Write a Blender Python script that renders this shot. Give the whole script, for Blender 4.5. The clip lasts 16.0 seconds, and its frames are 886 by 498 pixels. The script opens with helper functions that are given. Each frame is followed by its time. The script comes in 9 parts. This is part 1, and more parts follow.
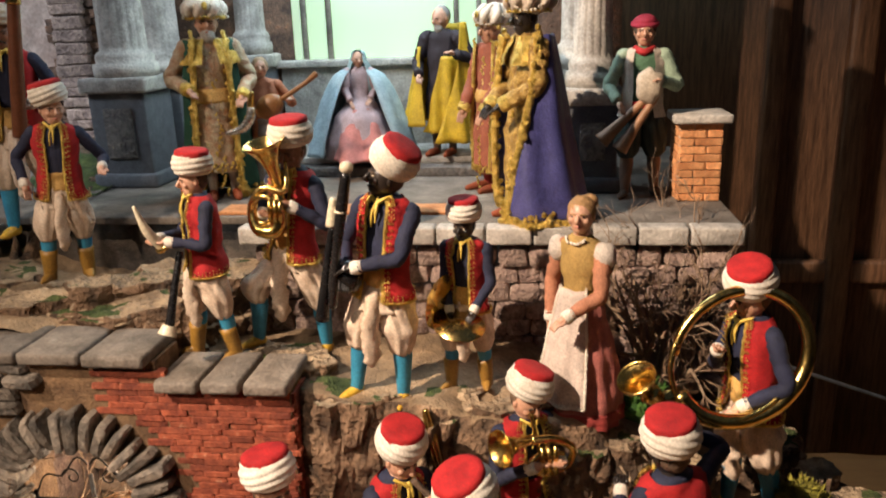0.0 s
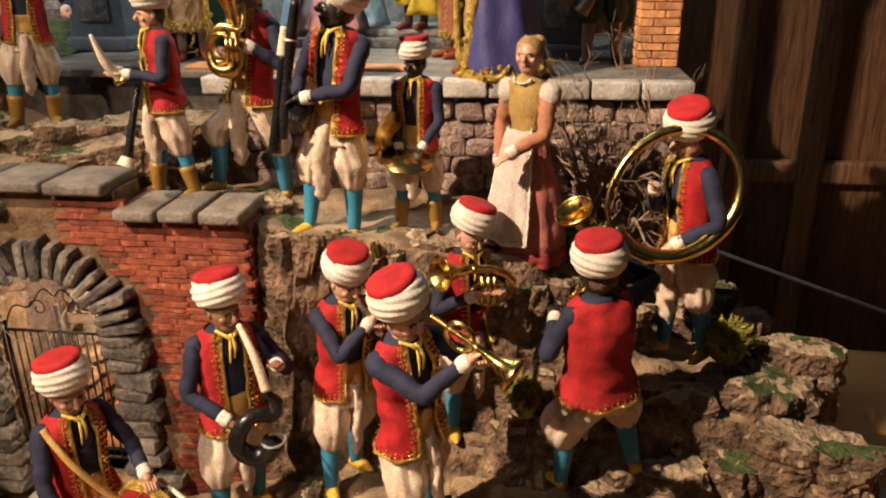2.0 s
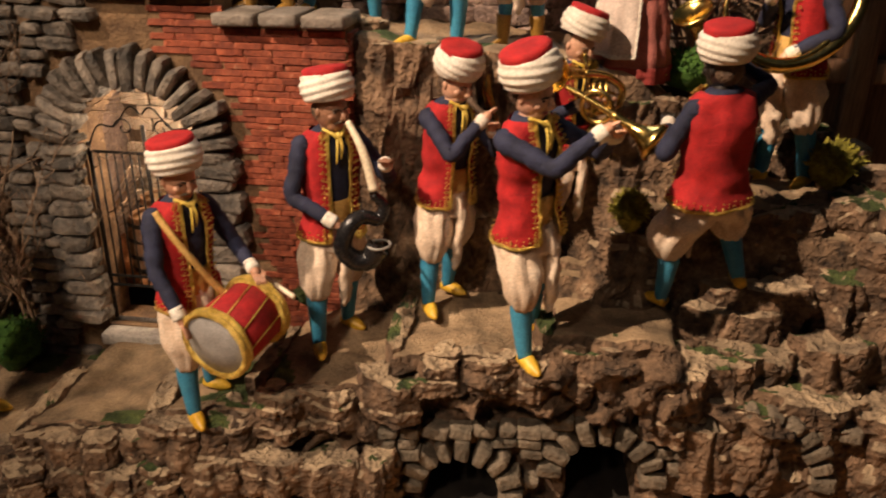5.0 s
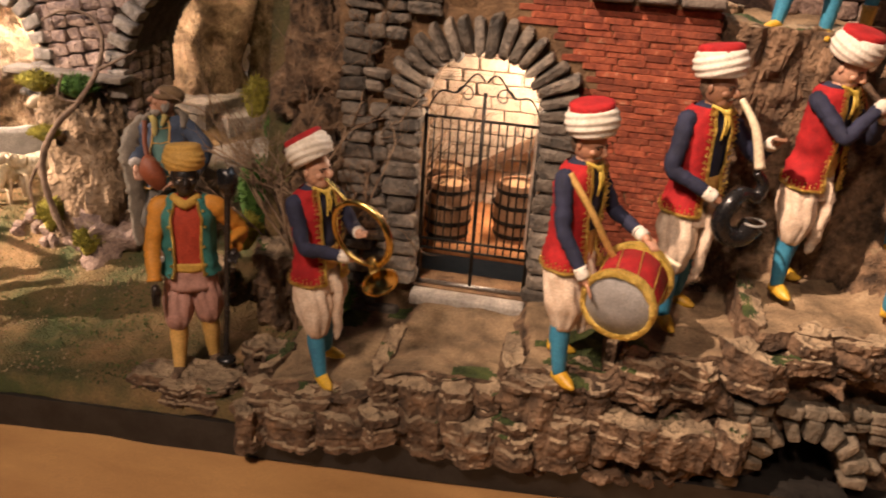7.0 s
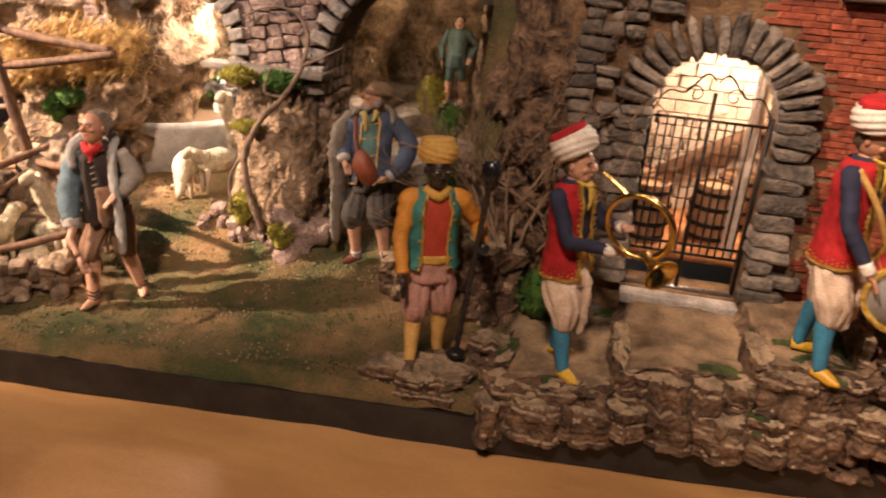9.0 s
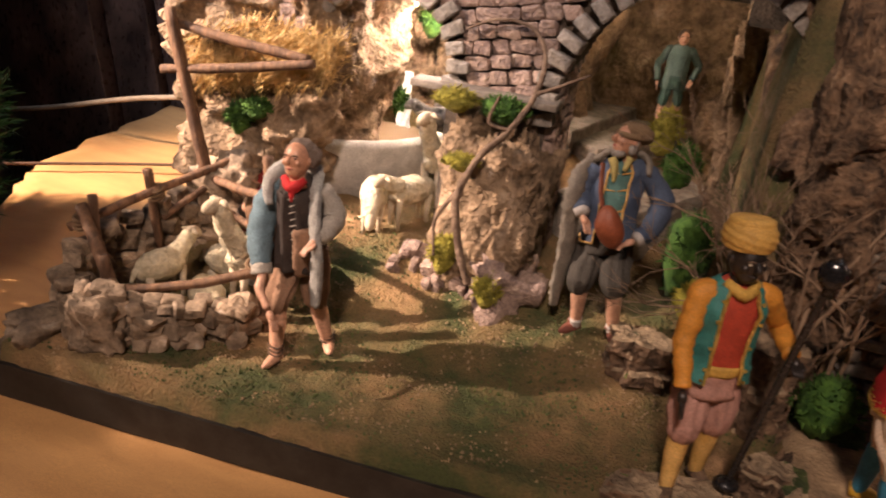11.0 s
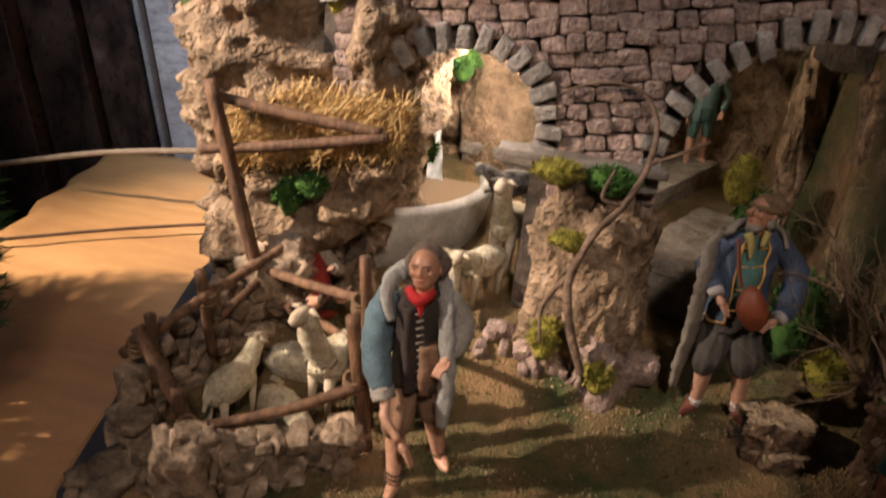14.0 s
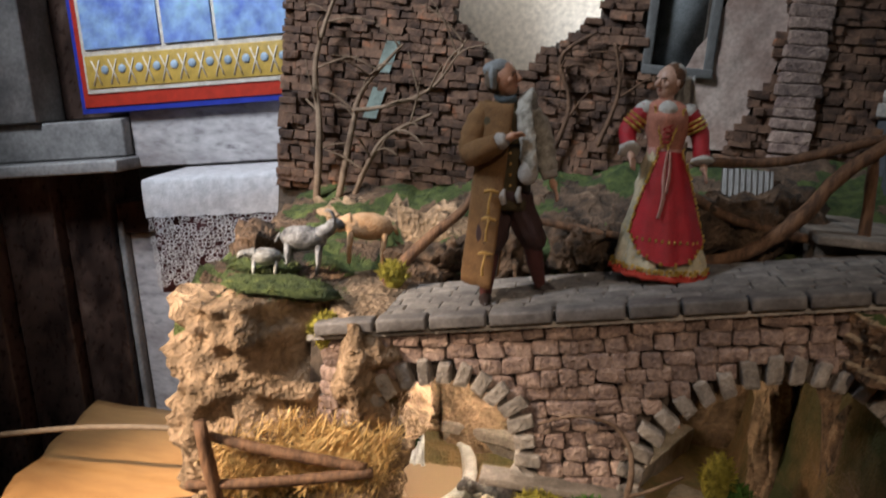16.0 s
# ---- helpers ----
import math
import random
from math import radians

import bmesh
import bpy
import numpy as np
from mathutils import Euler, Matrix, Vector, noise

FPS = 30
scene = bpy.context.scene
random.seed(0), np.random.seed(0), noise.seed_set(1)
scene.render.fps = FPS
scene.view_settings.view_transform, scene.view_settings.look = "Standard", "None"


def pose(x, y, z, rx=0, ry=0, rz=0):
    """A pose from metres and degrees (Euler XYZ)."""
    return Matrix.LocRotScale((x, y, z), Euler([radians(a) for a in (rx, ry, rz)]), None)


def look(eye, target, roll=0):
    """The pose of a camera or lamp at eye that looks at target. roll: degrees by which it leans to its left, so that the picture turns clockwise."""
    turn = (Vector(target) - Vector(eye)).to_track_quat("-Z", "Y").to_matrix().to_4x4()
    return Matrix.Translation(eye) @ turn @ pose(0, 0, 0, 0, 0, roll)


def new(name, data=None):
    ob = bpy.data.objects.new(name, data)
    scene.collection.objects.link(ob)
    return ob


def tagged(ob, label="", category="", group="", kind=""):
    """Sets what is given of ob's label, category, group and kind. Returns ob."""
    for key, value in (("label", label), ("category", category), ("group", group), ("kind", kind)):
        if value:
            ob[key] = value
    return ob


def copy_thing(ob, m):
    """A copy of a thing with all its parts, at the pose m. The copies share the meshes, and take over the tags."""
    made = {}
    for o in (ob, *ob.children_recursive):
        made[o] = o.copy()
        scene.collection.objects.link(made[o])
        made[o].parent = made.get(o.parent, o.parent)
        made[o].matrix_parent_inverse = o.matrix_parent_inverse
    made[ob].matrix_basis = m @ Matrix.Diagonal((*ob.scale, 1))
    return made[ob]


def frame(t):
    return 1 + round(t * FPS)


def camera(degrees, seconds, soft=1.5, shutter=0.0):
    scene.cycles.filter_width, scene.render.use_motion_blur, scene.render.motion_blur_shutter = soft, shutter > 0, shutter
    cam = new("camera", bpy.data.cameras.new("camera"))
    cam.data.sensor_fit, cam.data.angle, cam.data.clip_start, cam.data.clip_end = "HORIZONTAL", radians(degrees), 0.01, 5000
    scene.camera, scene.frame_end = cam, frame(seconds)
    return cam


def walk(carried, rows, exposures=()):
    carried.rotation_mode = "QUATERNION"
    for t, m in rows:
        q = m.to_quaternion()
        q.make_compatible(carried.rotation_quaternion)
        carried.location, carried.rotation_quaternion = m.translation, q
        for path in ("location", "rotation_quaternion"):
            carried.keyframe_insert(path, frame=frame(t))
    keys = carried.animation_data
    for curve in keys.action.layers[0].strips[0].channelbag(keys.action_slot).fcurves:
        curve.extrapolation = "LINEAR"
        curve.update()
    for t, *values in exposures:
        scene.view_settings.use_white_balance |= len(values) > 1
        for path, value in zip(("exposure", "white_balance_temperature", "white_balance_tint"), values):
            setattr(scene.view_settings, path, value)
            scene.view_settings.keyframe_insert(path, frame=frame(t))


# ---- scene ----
cam = camera(59.0, 16.0, 1.9, 0.4)
PATH = [
    (0, (0.158, 0.027, 1.067), (-0.095, 1.927, 0.497), -2.0),
    (0.5, (0.176, 0.019, 1.036), (-0.07, 1.906, 0.422), -1.7),
    (1, (0.196, -0.001, 1.005), (-0.042, 1.877, 0.359), -1.3),
    (1.5, (0.216, -0.025, 0.975), (-0.032, 1.837, 0.289), -1.1),
    (2, (0.235, -0.041, 0.945), (-0.014, 1.809, 0.227), -0.5),
    (2.5, (0.255, -0.037, 0.911), (0.022, 1.801, 0.158), -0.5),
    (3, (0.265, -0.034, 0.872), (0.044, 1.784, 0.067), -0.1),
    (3.2, (0.269, -0.037, 0.864), (0.05, 1.774, 0.046), -0.1),
    (5.3, (0.03, -0.139, 0.724), (-0.193, 1.684, -0.068), 1.5),
    (5.5, (-0.013, -0.145, 0.719), (-0.237, 1.677, -0.075), 1.9),
    (6, (-0.121, -0.163, 0.708), (-0.38, 1.649, -0.097), 2.5),
    (6.5, (-0.246, -0.202, 0.703), (-0.542, 1.607, -0.097), 3.5),
    (7, (-0.346, -0.243, 0.688), (-0.665, 1.566, -0.103), 4.0),
    (7.5, (-0.436, -0.282, 0.679), (-0.755, 1.525, -0.115), 3.4),
    (8, (-0.523, -0.304, 0.666), (-0.804, 1.515, -0.115), 3.5),
    (8.5, (-0.608, -0.327, 0.662), (-0.901, 1.5, -0.097), 3.3),
    (9, (-0.686, -0.331, 0.64), (-1.021, 1.488, -0.12), 4.8),
    (9.5, (-0.758, -0.279, 0.634), (-1.192, 1.515, -0.137), 5.4),
    (10, (-0.815, -0.21, 0.636), (-1.305, 1.56, -0.155), 6.8),
    (10.2, (-0.842, -0.176, 0.642), (-1.361, 1.588, -0.145), 6.4),
    (12.3, (-1.205, -0.093, 0.638), (-1.779, 1.592, -0.274), 7.4),
    (12.5, (-1.236, -0.081, 0.64), (-1.77, 1.614, -0.277), 7.0),
    (13, (-1.292, -0.06, 0.64), (-1.695, 1.67, -0.279), 6.5),
    (13.5, (-1.321, -0.051, 0.653), (-1.644, 1.706, -0.246), 6.5),
    (14, (-1.336, -0.04, 0.694), (-1.607, 1.762, -0.13), 6.3),
    (14.5, (-1.349, -0.021, 0.767), (-1.612, 1.826, 0.045), 6.0),
    (15, (-1.366, -0.008, 0.828), (-1.661, 1.869, 0.204), 5.8),
    (15.5, (-1.375, -0.005, 0.889), (-1.679, 1.9, 0.361), 5.4),
    (16, (-1.369, -0.012, 0.948), (-1.645, 1.92, 0.51), 5.0),
]
walk(cam, [(t, look(eye, target, roll)) for t, eye, target, roll in PATH],
     ((0, -0.52, 5950, 10), (2, -0.47, 6300, 10), (3.2, -0.47, 6400, 10), (5.5, -0.75, 6500, 14), (6.5, -0.55, 6500, 18), (9, -0.6, 6600, 24), (10.2, -0.55, 6500, 24), (12.5, -1.3, 5800, 18), (14, -1.6, 5800, 14), (16, -1.58, 6150, 12)))

# ---- world and lights ----
world = bpy.data.worlds.new("church_dusk")
scene.world = world
world.use_nodes = True
world.node_tree.nodes["Background"].inputs[0].default_value = (0.66, 0.80, 1.0, 1)
world.node_tree.nodes["Background"].inputs[1].default_value = 0.060


def lamp(name, kind, where, target, power, colour, size=0.1, spot=60, blend=0.5):
    data = bpy.data.lights.new(name, kind)
    data.energy, data.color = power, colour
    if kind == "SPOT":
        data.spot_size, data.spot_blend, data.shadow_soft_size = radians(spot), blend, size
    elif kind == "POINT":
        data.shadow_soft_size = size
    elif kind == "AREA":
        data.size = size
    ob = new(name, data)
    ob.matrix_world = look(where, target)
    return ob


lamp("halogen_spot", "SPOT", (-1.95, -0.75, 2.95), (0.78, 1.04, 0.42), 1650, (1.0, 0.75, 0.53), 0.03, 42, 1.0)
lamp("side_spot", "SPOT", (-4.1, -0.20, 1.8), (-1.88, 1.30, 0.04), 3500, (1.0, 0.76, 0.53), 0.03, 31, 0.75)
lamp("ceiling_spot", "SPOT", (-0.9, -1.6, 2.6), (-1.02, 0.62, 0.02), 500, (1.0, 0.77, 0.56), 0.15, 48, 0.9)
lamp("church_window", "SPOT", (-3.3, 0.2, 2.9), (-1.95, 1.95, 0.96), 1450, (0.88, 0.94, 1.0), 0.4, 46, 0.7)
# unseen area light, added to brighten the beige wall behind the ruin
lamp("wall_fill", "AREA", (-1.35, 2.30, 1.95), (-1.35, 2.75, 1.55), 45, (1.0, 0.96, 0.90), 0.6)
lamp("cellar_bulb", "POINT", (-0.44, 1.15, 0.45), (0, 0, 0), 8.5, (1.0, 0.76, 0.52), 0.02)
lamp("grotto_bulb", "POINT", (-1.50, 1.34, 0.45), (0, 0, 0), 13.0, (1.0, 0.78, 0.56), 0.02)
# added point light that brightens slabs and rock under the far arch; no bulb known
lamp("cave_fill", "POINT", (-1.12, 1.50, 0.58), (0, 0, 0), 2.0, (1.0, 0.76, 0.46), 0.02)
lamp("temple_tube", "AREA", (-0.17, 1.60, 1.45), (-0.17, 1.80, 0.85), 9.0, (0.80, 0.94, 1.0), 0.5)

# ---- materials ----
MATS = {}


def material(name, c1, c2, scale=30.0, rough=0.8, metal=0.0, bump=0.3, c3=None, fine=220.0, dist=0.004, vary=0.12, streak=None, gloss=0.5):
    """Two scales of noise: patches between c1 and c2, with flecks of c3, and a fine grain in the bump."""
    if name in MATS:
        return MATS[name]
    m = bpy.data.materials.new(name)
    m.use_nodes = True
    t = m.node_tree
    n, l = t.nodes, t.links
    b = n["Principled BSDF"]
    b.inputs["Metallic"].default_value = metal
    b.inputs["Specular IOR Level"].default_value = gloss
    co = n.new("ShaderNodeNewGeometry")
    info = n.new("ShaderNodeObjectInfo")
    add = n.new("ShaderNodeVectorMath")
    add.operation = "ADD"
    l.new(co.outputs["Position"], add.inputs[0])
    mul = n.new("ShaderNodeMath")
    mul.operation = "MULTIPLY"
    mul.inputs[1].default_value = 37.0
    l.new(info.outputs["Random"], mul.inputs[0])
    l.new(mul.outputs[0], add.inputs[1])
    vec = add.outputs[0]
    if streak:
        mp = n.new("ShaderNodeMapping")
        mp.inputs["Scale"].default_value = streak
        l.new(vec, mp.inputs["Vector"])
        vec = mp.outputs[0]
    big = n.new("ShaderNodeTexNoise")
    big.inputs["Scale"].default_value = scale
    big.inputs["Detail"].default_value = 6
    big.inputs["Roughness"].default_value = 0.62
    l.new(vec, big.inputs["Vector"])
    grain = n.new("ShaderNodeTexNoise")
    grain.inputs["Scale"].default_value = fine
    grain.inputs["Detail"].default_value = 4
    l.new(vec, grain.inputs["Vector"])
    ramp = n.new("ShaderNodeValToRGB")
    e = ramp.color_ramp.elements
    e[0].position, e[0].color = 0.36, (*c1, 1)
    e[1].position, e[1].color = 0.62, (*c2, 1)
    if c3:
        x = ramp.color_ramp.elements.new(0.72)
        x.color = (*c3, 1)
    l.new(big.outputs["Fac"], ramp.inputs[0])
    hsv = n.new("ShaderNodeHueSaturation")
    mr = n.new("ShaderNodeMapRange")
    mr.inputs[3].default_value, mr.inputs[4].default_value = 1 - vary, 1 + vary
    l.new(info.outputs["Random"], mr.inputs[0])
    gm = n.new("ShaderNodeMapRange")
    gm.inputs[1].default_value, gm.inputs[2].default_value = 0.3, 0.7
    gm.inputs[3].default_value, gm.inputs[4].default_value = 0.78, 1.18
    l.new(grain.outputs["Fac"], gm.inputs[0])
    vm = n.new("ShaderNodeMath")
    vm.operation = "MULTIPLY"
    l.new(mr.outputs[0], vm.inputs[0])
    l.new(gm.outputs[0], vm.inputs[1])
    l.new(vm.outputs[0], hsv.inputs["Value"])
    l.new(ramp.outputs[0], hsv.inputs["Color"])
    l.new(hsv.outputs[0], b.inputs["Base Color"])
    rr = n.new("ShaderNodeMapRange")
    rr.inputs[3].default_value, rr.inputs[4].default_value = max(0.03, rough - 0.12), min(1, rough + 0.12)
    l.new(grain.outputs["Fac"], rr.inputs[0])
    l.new(rr.outputs[0], b.inputs["Roughness"])
    if bump:
        sm = n.new("ShaderNodeMath")
        sm.operation = "MULTIPLY_ADD"
        sm.inputs[1].default_value = 2.0
        l.new(big.outputs["Fac"], sm.inputs[0])
        l.new(grain.outputs["Fac"], sm.inputs[2])
        bp = n.new("ShaderNodeBump")
        bp.inputs["Strength"].default_value = bump
        bp.inputs["Distance"].default_value = dist
        l.new(sm.outputs[0], bp.inputs["Height"])
        l.new(bp.outputs[0], b.inputs["Normal"])
    MATS[name] = m
    return m


def glow(name, colour, strength):
    m = bpy.data.materials.new(name)
    m.use_nodes = True
    b = m.node_tree.nodes["Principled BSDF"]
    b.inputs["Base Color"].default_value = (*colour, 1)
    b.inputs["Emission Color"].default_value = (*colour, 1)
    b.inputs["Emission Strength"].default_value = strength
    return m


CORK = material("cork_rock", (0.045, 0.028, 0.017), (0.30, 0.185, 0.105), 34, 0.9, bump=1.0, c3=(0.50, 0.35, 0.22), fine=150, dist=0.010)
EARTH = material("painted_earth", (0.14, 0.095, 0.054), (0.37, 0.255, 0.145), 14, 0.95, bump=0.9, c3=(0.47, 0.345, 0.21), fine=240)
CLIFF = material("tufa_cliff", (0.13, 0.085, 0.045), (0.45, 0.31, 0.19), 20, 0.92, bump=1.0, c3=(0.58, 0.44, 0.30), fine=100, dist=0.014)
MEADOW = material("meadow_earth", (0.055, 0.066, 0.018), (0.24, 0.145, 0.062), 7, 0.97, bump=1.0, c3=(0.42, 0.25, 0.125), fine=240, dist=0.008)
MOSS = material("moss", (0.03, 0.05, 0.012), (0.09, 0.12, 0.03), 40, 1.0, bump=1.0, c3=(0.16, 0.17, 0.04), fine=300, dist=0.008)
LICHEN = material("yellow_lichen", (0.22, 0.20, 0.02), (0.50, 0.44, 0.06), 60, 1.0, bump=1.0, fine=320, dist=0.008)
GREYSTONE = material("grey_stone", (0.085, 0.078, 0.074), (0.215, 0.190, 0.165), 40, 0.8, bump=0.9, c3=(0.32, 0.26, 0.20), fine=160, vary=0.25)
WARMSTONE = material("warm_stone", (0.19, 0.13, 0.11), (0.41, 0.295, 0.235), 45, 0.85, bump=0.9, c3=(0.52, 0.42, 0.32), fine=180, vary=0.25)
PALESTONE = material("pale_stone", (0.27, 0.245, 0.215), (0.52, 0.48, 0.42), 22, 0.8, bump=0.45, fine=200, vary=0.15)
SLABSTONE = material("slab_stone", (0.12, 0.10, 0.08), (0.25, 0.21, 0.17), 18, 0.8, bump=0.5, c3=(0.34, 0.30, 0.25), fine=200, vary=0.18)
DARKMORTAR = material("dark_mortar", (0.05, 0.04, 0.03), (0.13, 0.10, 0.075), 40, 0.95, bump=0.6, fine=260)
WALLMORTAR = material("ochre_mortar", (0.12, 0.068, 0.035), (0.30, 0.18, 0.09), 30, 0.95, bump=0.7, fine=220)
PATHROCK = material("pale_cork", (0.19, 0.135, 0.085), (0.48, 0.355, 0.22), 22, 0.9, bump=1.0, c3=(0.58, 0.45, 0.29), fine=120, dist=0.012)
# brown bark of slab sides and rock face, its colour darkened for their shade
SHADEDBARK = material("shaded_bark", (0.065, 0.040, 0.024), (0.245, 0.148, 0.084), 30, 0.92, bump=1.0, c3=(0.38, 0.25, 0.155), fine=130, dist=0.010)
BRICK = material("red_brick", (0.16, 0.034, 0.017), (0.34, 0.085, 0.038), 45, 0.85, bump=0.5, c3=(0.47, 0.22, 0.13), fine=220, vary=0.28)
ORANGEBRICK = material("orange_brick", (0.50, 0.20, 0.07), (0.70, 0.34, 0.14), 30, 0.85, bump=0.4, fine=220, vary=0.18)
RUINBRICK = material("ruin_brick", (0.062, 0.036, 0.025), (0.205, 0.115, 0.070), 24, 0.9, bump=0.9, c3=(0.36, 0.14, 0.065), fine=200, vary=0.35)
PLASTER = material("pink_plaster", (0.36, 0.25, 0.20), (0.55, 0.44, 0.37), 9, 0.9, bump=0.4, fine=120)
WOOD = material("dark_wood", (0.075, 0.036, 0.018), (0.19, 0.095, 0.047), 18, 0.45, bump=0.25, fine=120, streak=(6, 6, 0.5))
TWIG = material("brown_twig", (0.07, 0.035, 0.018), (0.21, 0.11, 0.055), 30, 0.75, bump=0.5, fine=200, streak=(3, 3, 0.6))
DRYTWIG = material("dry_twig", (0.16, 0.10, 0.06), (0.32, 0.22, 0.14), 30, 0.9, bump=0.3)
GOLDCLOTH = material("gold_cloth", (0.41, 0.215, 0.080), (0.54, 0.30, 0.115), 3, 0.45, bump=0.10, fine=420, dist=0.003, streak=(1, 3, 1))
BOARD = material("black_board", (0.012, 0.010, 0.009), (0.03, 0.026, 0.022), 20, 0.5, bump=0.1)
STRAW = material("straw", (0.52, 0.34, 0.11), (0.78, 0.56, 0.25), 40, 0.75, bump=0.0, vary=0.2)
BRASS = material("brass", (0.60, 0.40, 0.10), (0.78, 0.56, 0.20), 35, 0.22, metal=1.0, bump=0.05)
GOLDTRIM = material("gold_trim", (0.55, 0.36, 0.06), (0.90, 0.66, 0.18), 90, 0.35, metal=0.8, bump=1.0, fine=500)
BLACKWOOD = material("black_lacquer", (0.008, 0.008, 0.009), (0.02, 0.018, 0.018), 20, 0.25, bump=0.05)
IVORY = material("ivory", (0.62, 0.52, 0.36), (0.75, 0.66, 0.48), 30, 0.4, bump=0.1)
IRON = material("black_iron", (0.015, 0.013, 0.012), (0.04, 0.035, 0.03), 60, 0.5, metal=0.6, bump=0.2)
RED = material("red_felt", (0.28, 0.005, 0.007), (0.46, 0.014, 0.014), 40, 0.85, bump=0.3, fine=420)
NAVY = material("navy_cloth", (0.010, 0.012, 0.032), (0.022, 0.026, 0.062), 40, 0.8, bump=0.35, fine=420)
CREAM = material("cream_cloth", (0.56, 0.41, 0.29), (0.74, 0.60, 0.46), 36, 0.85, bump=0.22, fine=380)
WHITE = material("white_cloth", (0.62, 0.55, 0.45), (0.80, 0.74, 0.64), 40, 0.9, bump=0.10, fine=380)
BLUE = material("blue_stocking", (0.025, 0.17, 0.30), (0.05, 0.27, 0.42), 30, 0.5, bump=0.15, fine=420)
YELLOW = material("yellow_leather", (0.55, 0.30, 0.02), (0.74, 0.47, 0.05), 30, 0.4, bump=0.1)
GOLDTIE = material("gold_tie", (0.55, 0.36, 0.04), (0.80, 0.60, 0.12), 60, 0.5, bump=0.4, fine=400)
OCHRE = material("ochre_sash", (0.50, 0.28, 0.06), (0.68, 0.42, 0.13), 30, 0.7, bump=0.4, fine=380)
SKIN = material("painted_skin", (0.50, 0.27, 0.17), (0.64, 0.37, 0.25), 12, 0.4, bump=0.08)
DARKSKIN = material("dark_paint_skin", (0.012, 0.010, 0.009), (0.035, 0.025, 0.02), 14, 0.35, bump=0.08)
LIPS = material("painted_lips", (0.38, 0.12, 0.09), (0.46, 0.17, 0.12), 30, 0.5, bump=0.05)
HAIR = material("brown_hair", (0.05, 0.03, 0.018), (0.16, 0.10, 0.06), 60, 0.7, bump=0.8, fine=300)

# ---- mesh helpers ----


def tone(name, rgb, rough=0.8, bump=0.35, metal=0.0, k=0.72):
    """A dyed cloth or paint with a darker patch tone of the same hue."""
    return material(name, tuple(c * k for c in rgb), rgb, 40, rough, metal, bump, fine=400)


def finish(bm, mats, name, smooth=True):
    me = bpy.data.meshes.new(name)
    bmesh.ops.recalc_face_normals(bm, faces=bm.faces)
    bm.to_mesh(me)
    bm.free()
    for m in mats if isinstance(mats, (list, tuple)) else [mats]:
        me.materials.append(m)
    if smooth:
        me.polygons.foreach_set("use_smooth", [True] * len(me.polygons))
    return me


def part(name, bm, mats, parent=None, label="", smooth=True):
    ob = new(name, finish(bm, mats, name, smooth) if isinstance(bm, bmesh.types.BMesh) else bm)
    if parent:
        ob.parent = parent
    return tagged(ob, label)


def thing(name, label, category, m=None, group="", kind=""):
    ob = new(name)
    ob.empty_display_size = 0.05
    if m is not None:
        ob.matrix_world = m
    return tagged(ob, label, category, group, kind)


def solid(name, bm, mats, label, category, m=None, group="", kind="", smooth=True):
    ob = part(name, bm, mats, None, "", smooth)
    if m is not None:
        ob.matrix_world = m
    return tagged(ob, label, category, group, kind)


def loft(bm, rings, mi=0, cap=True, closed=True):
    rows = [[bm.verts.new(p) for p in r] for r in rings]
    n = len(rows[0])
    for a, b in zip(rows, rows[1:]):
        for i in range(n if closed else n - 1):
            j = (i + 1) % n
            f = bm.faces.new((a[i], a[j], b[j], b[i]))
            f.material_index = mi
    if cap and closed:
        for r in (rows[0], rows[-1]):
            f = bm.faces.new(r)
            f.material_index = mi
    return rows


def tube(bm, pts, radii, mi=0, seg=8, wob=0.0, flat=1.0):
    """A round tube along points, with a radius for each."""
    pts = [Vector(p) for p in pts]
    if not isinstance(radii, (list, tuple)):
        radii = [radii] * len(pts)
    side, rings = None, []
    for i, p in enumerate(pts):
        d = (pts[min(i + 1, len(pts) - 1)] - pts[max(i - 1, 0)]).normalized()
        if side is None:
            side = d.orthogonal().normalized()
        side = (side - d * side.dot(d)).normalized()
        up = d.cross(side)
        ring = []
        for k in range(seg):
            a = 2 * math.pi * k / seg
            r = radii[i] * (1 + (wob * noise.noise(p * 60 + Vector((k * 1.7, a, 0))) if wob else 0))
            ring.append(p + side * (math.cos(a) * r) + up * (math.sin(a) * r * flat))
        rings.append(ring)
    loft(bm, rings, mi)


def curve_pts(pts, n=6):
    """A smooth line through the points."""
    pts = [Vector(p) for p in pts]
    out = []
    for i in range(len(pts) - 1):
        a, b, c, d = pts[max(i - 1, 0)], pts[i], pts[i + 1], pts[min(i + 2, len(pts) - 1)]
        for k in range(n):
            t = k / n
            out.append(0.5 * (2 * b + (c - a) * t + (2 * a - 5 * b + 4 * c - d) * t * t + (3 * b - a - 3 * c + d) * t ** 3))
    return out + [pts[-1]]


def lerps(vals, n):
    """n values spread evenly through a short list."""
    return [float(v) for v in np.interp(np.linspace(0, len(vals) - 1, n), range(len(vals)), vals)]


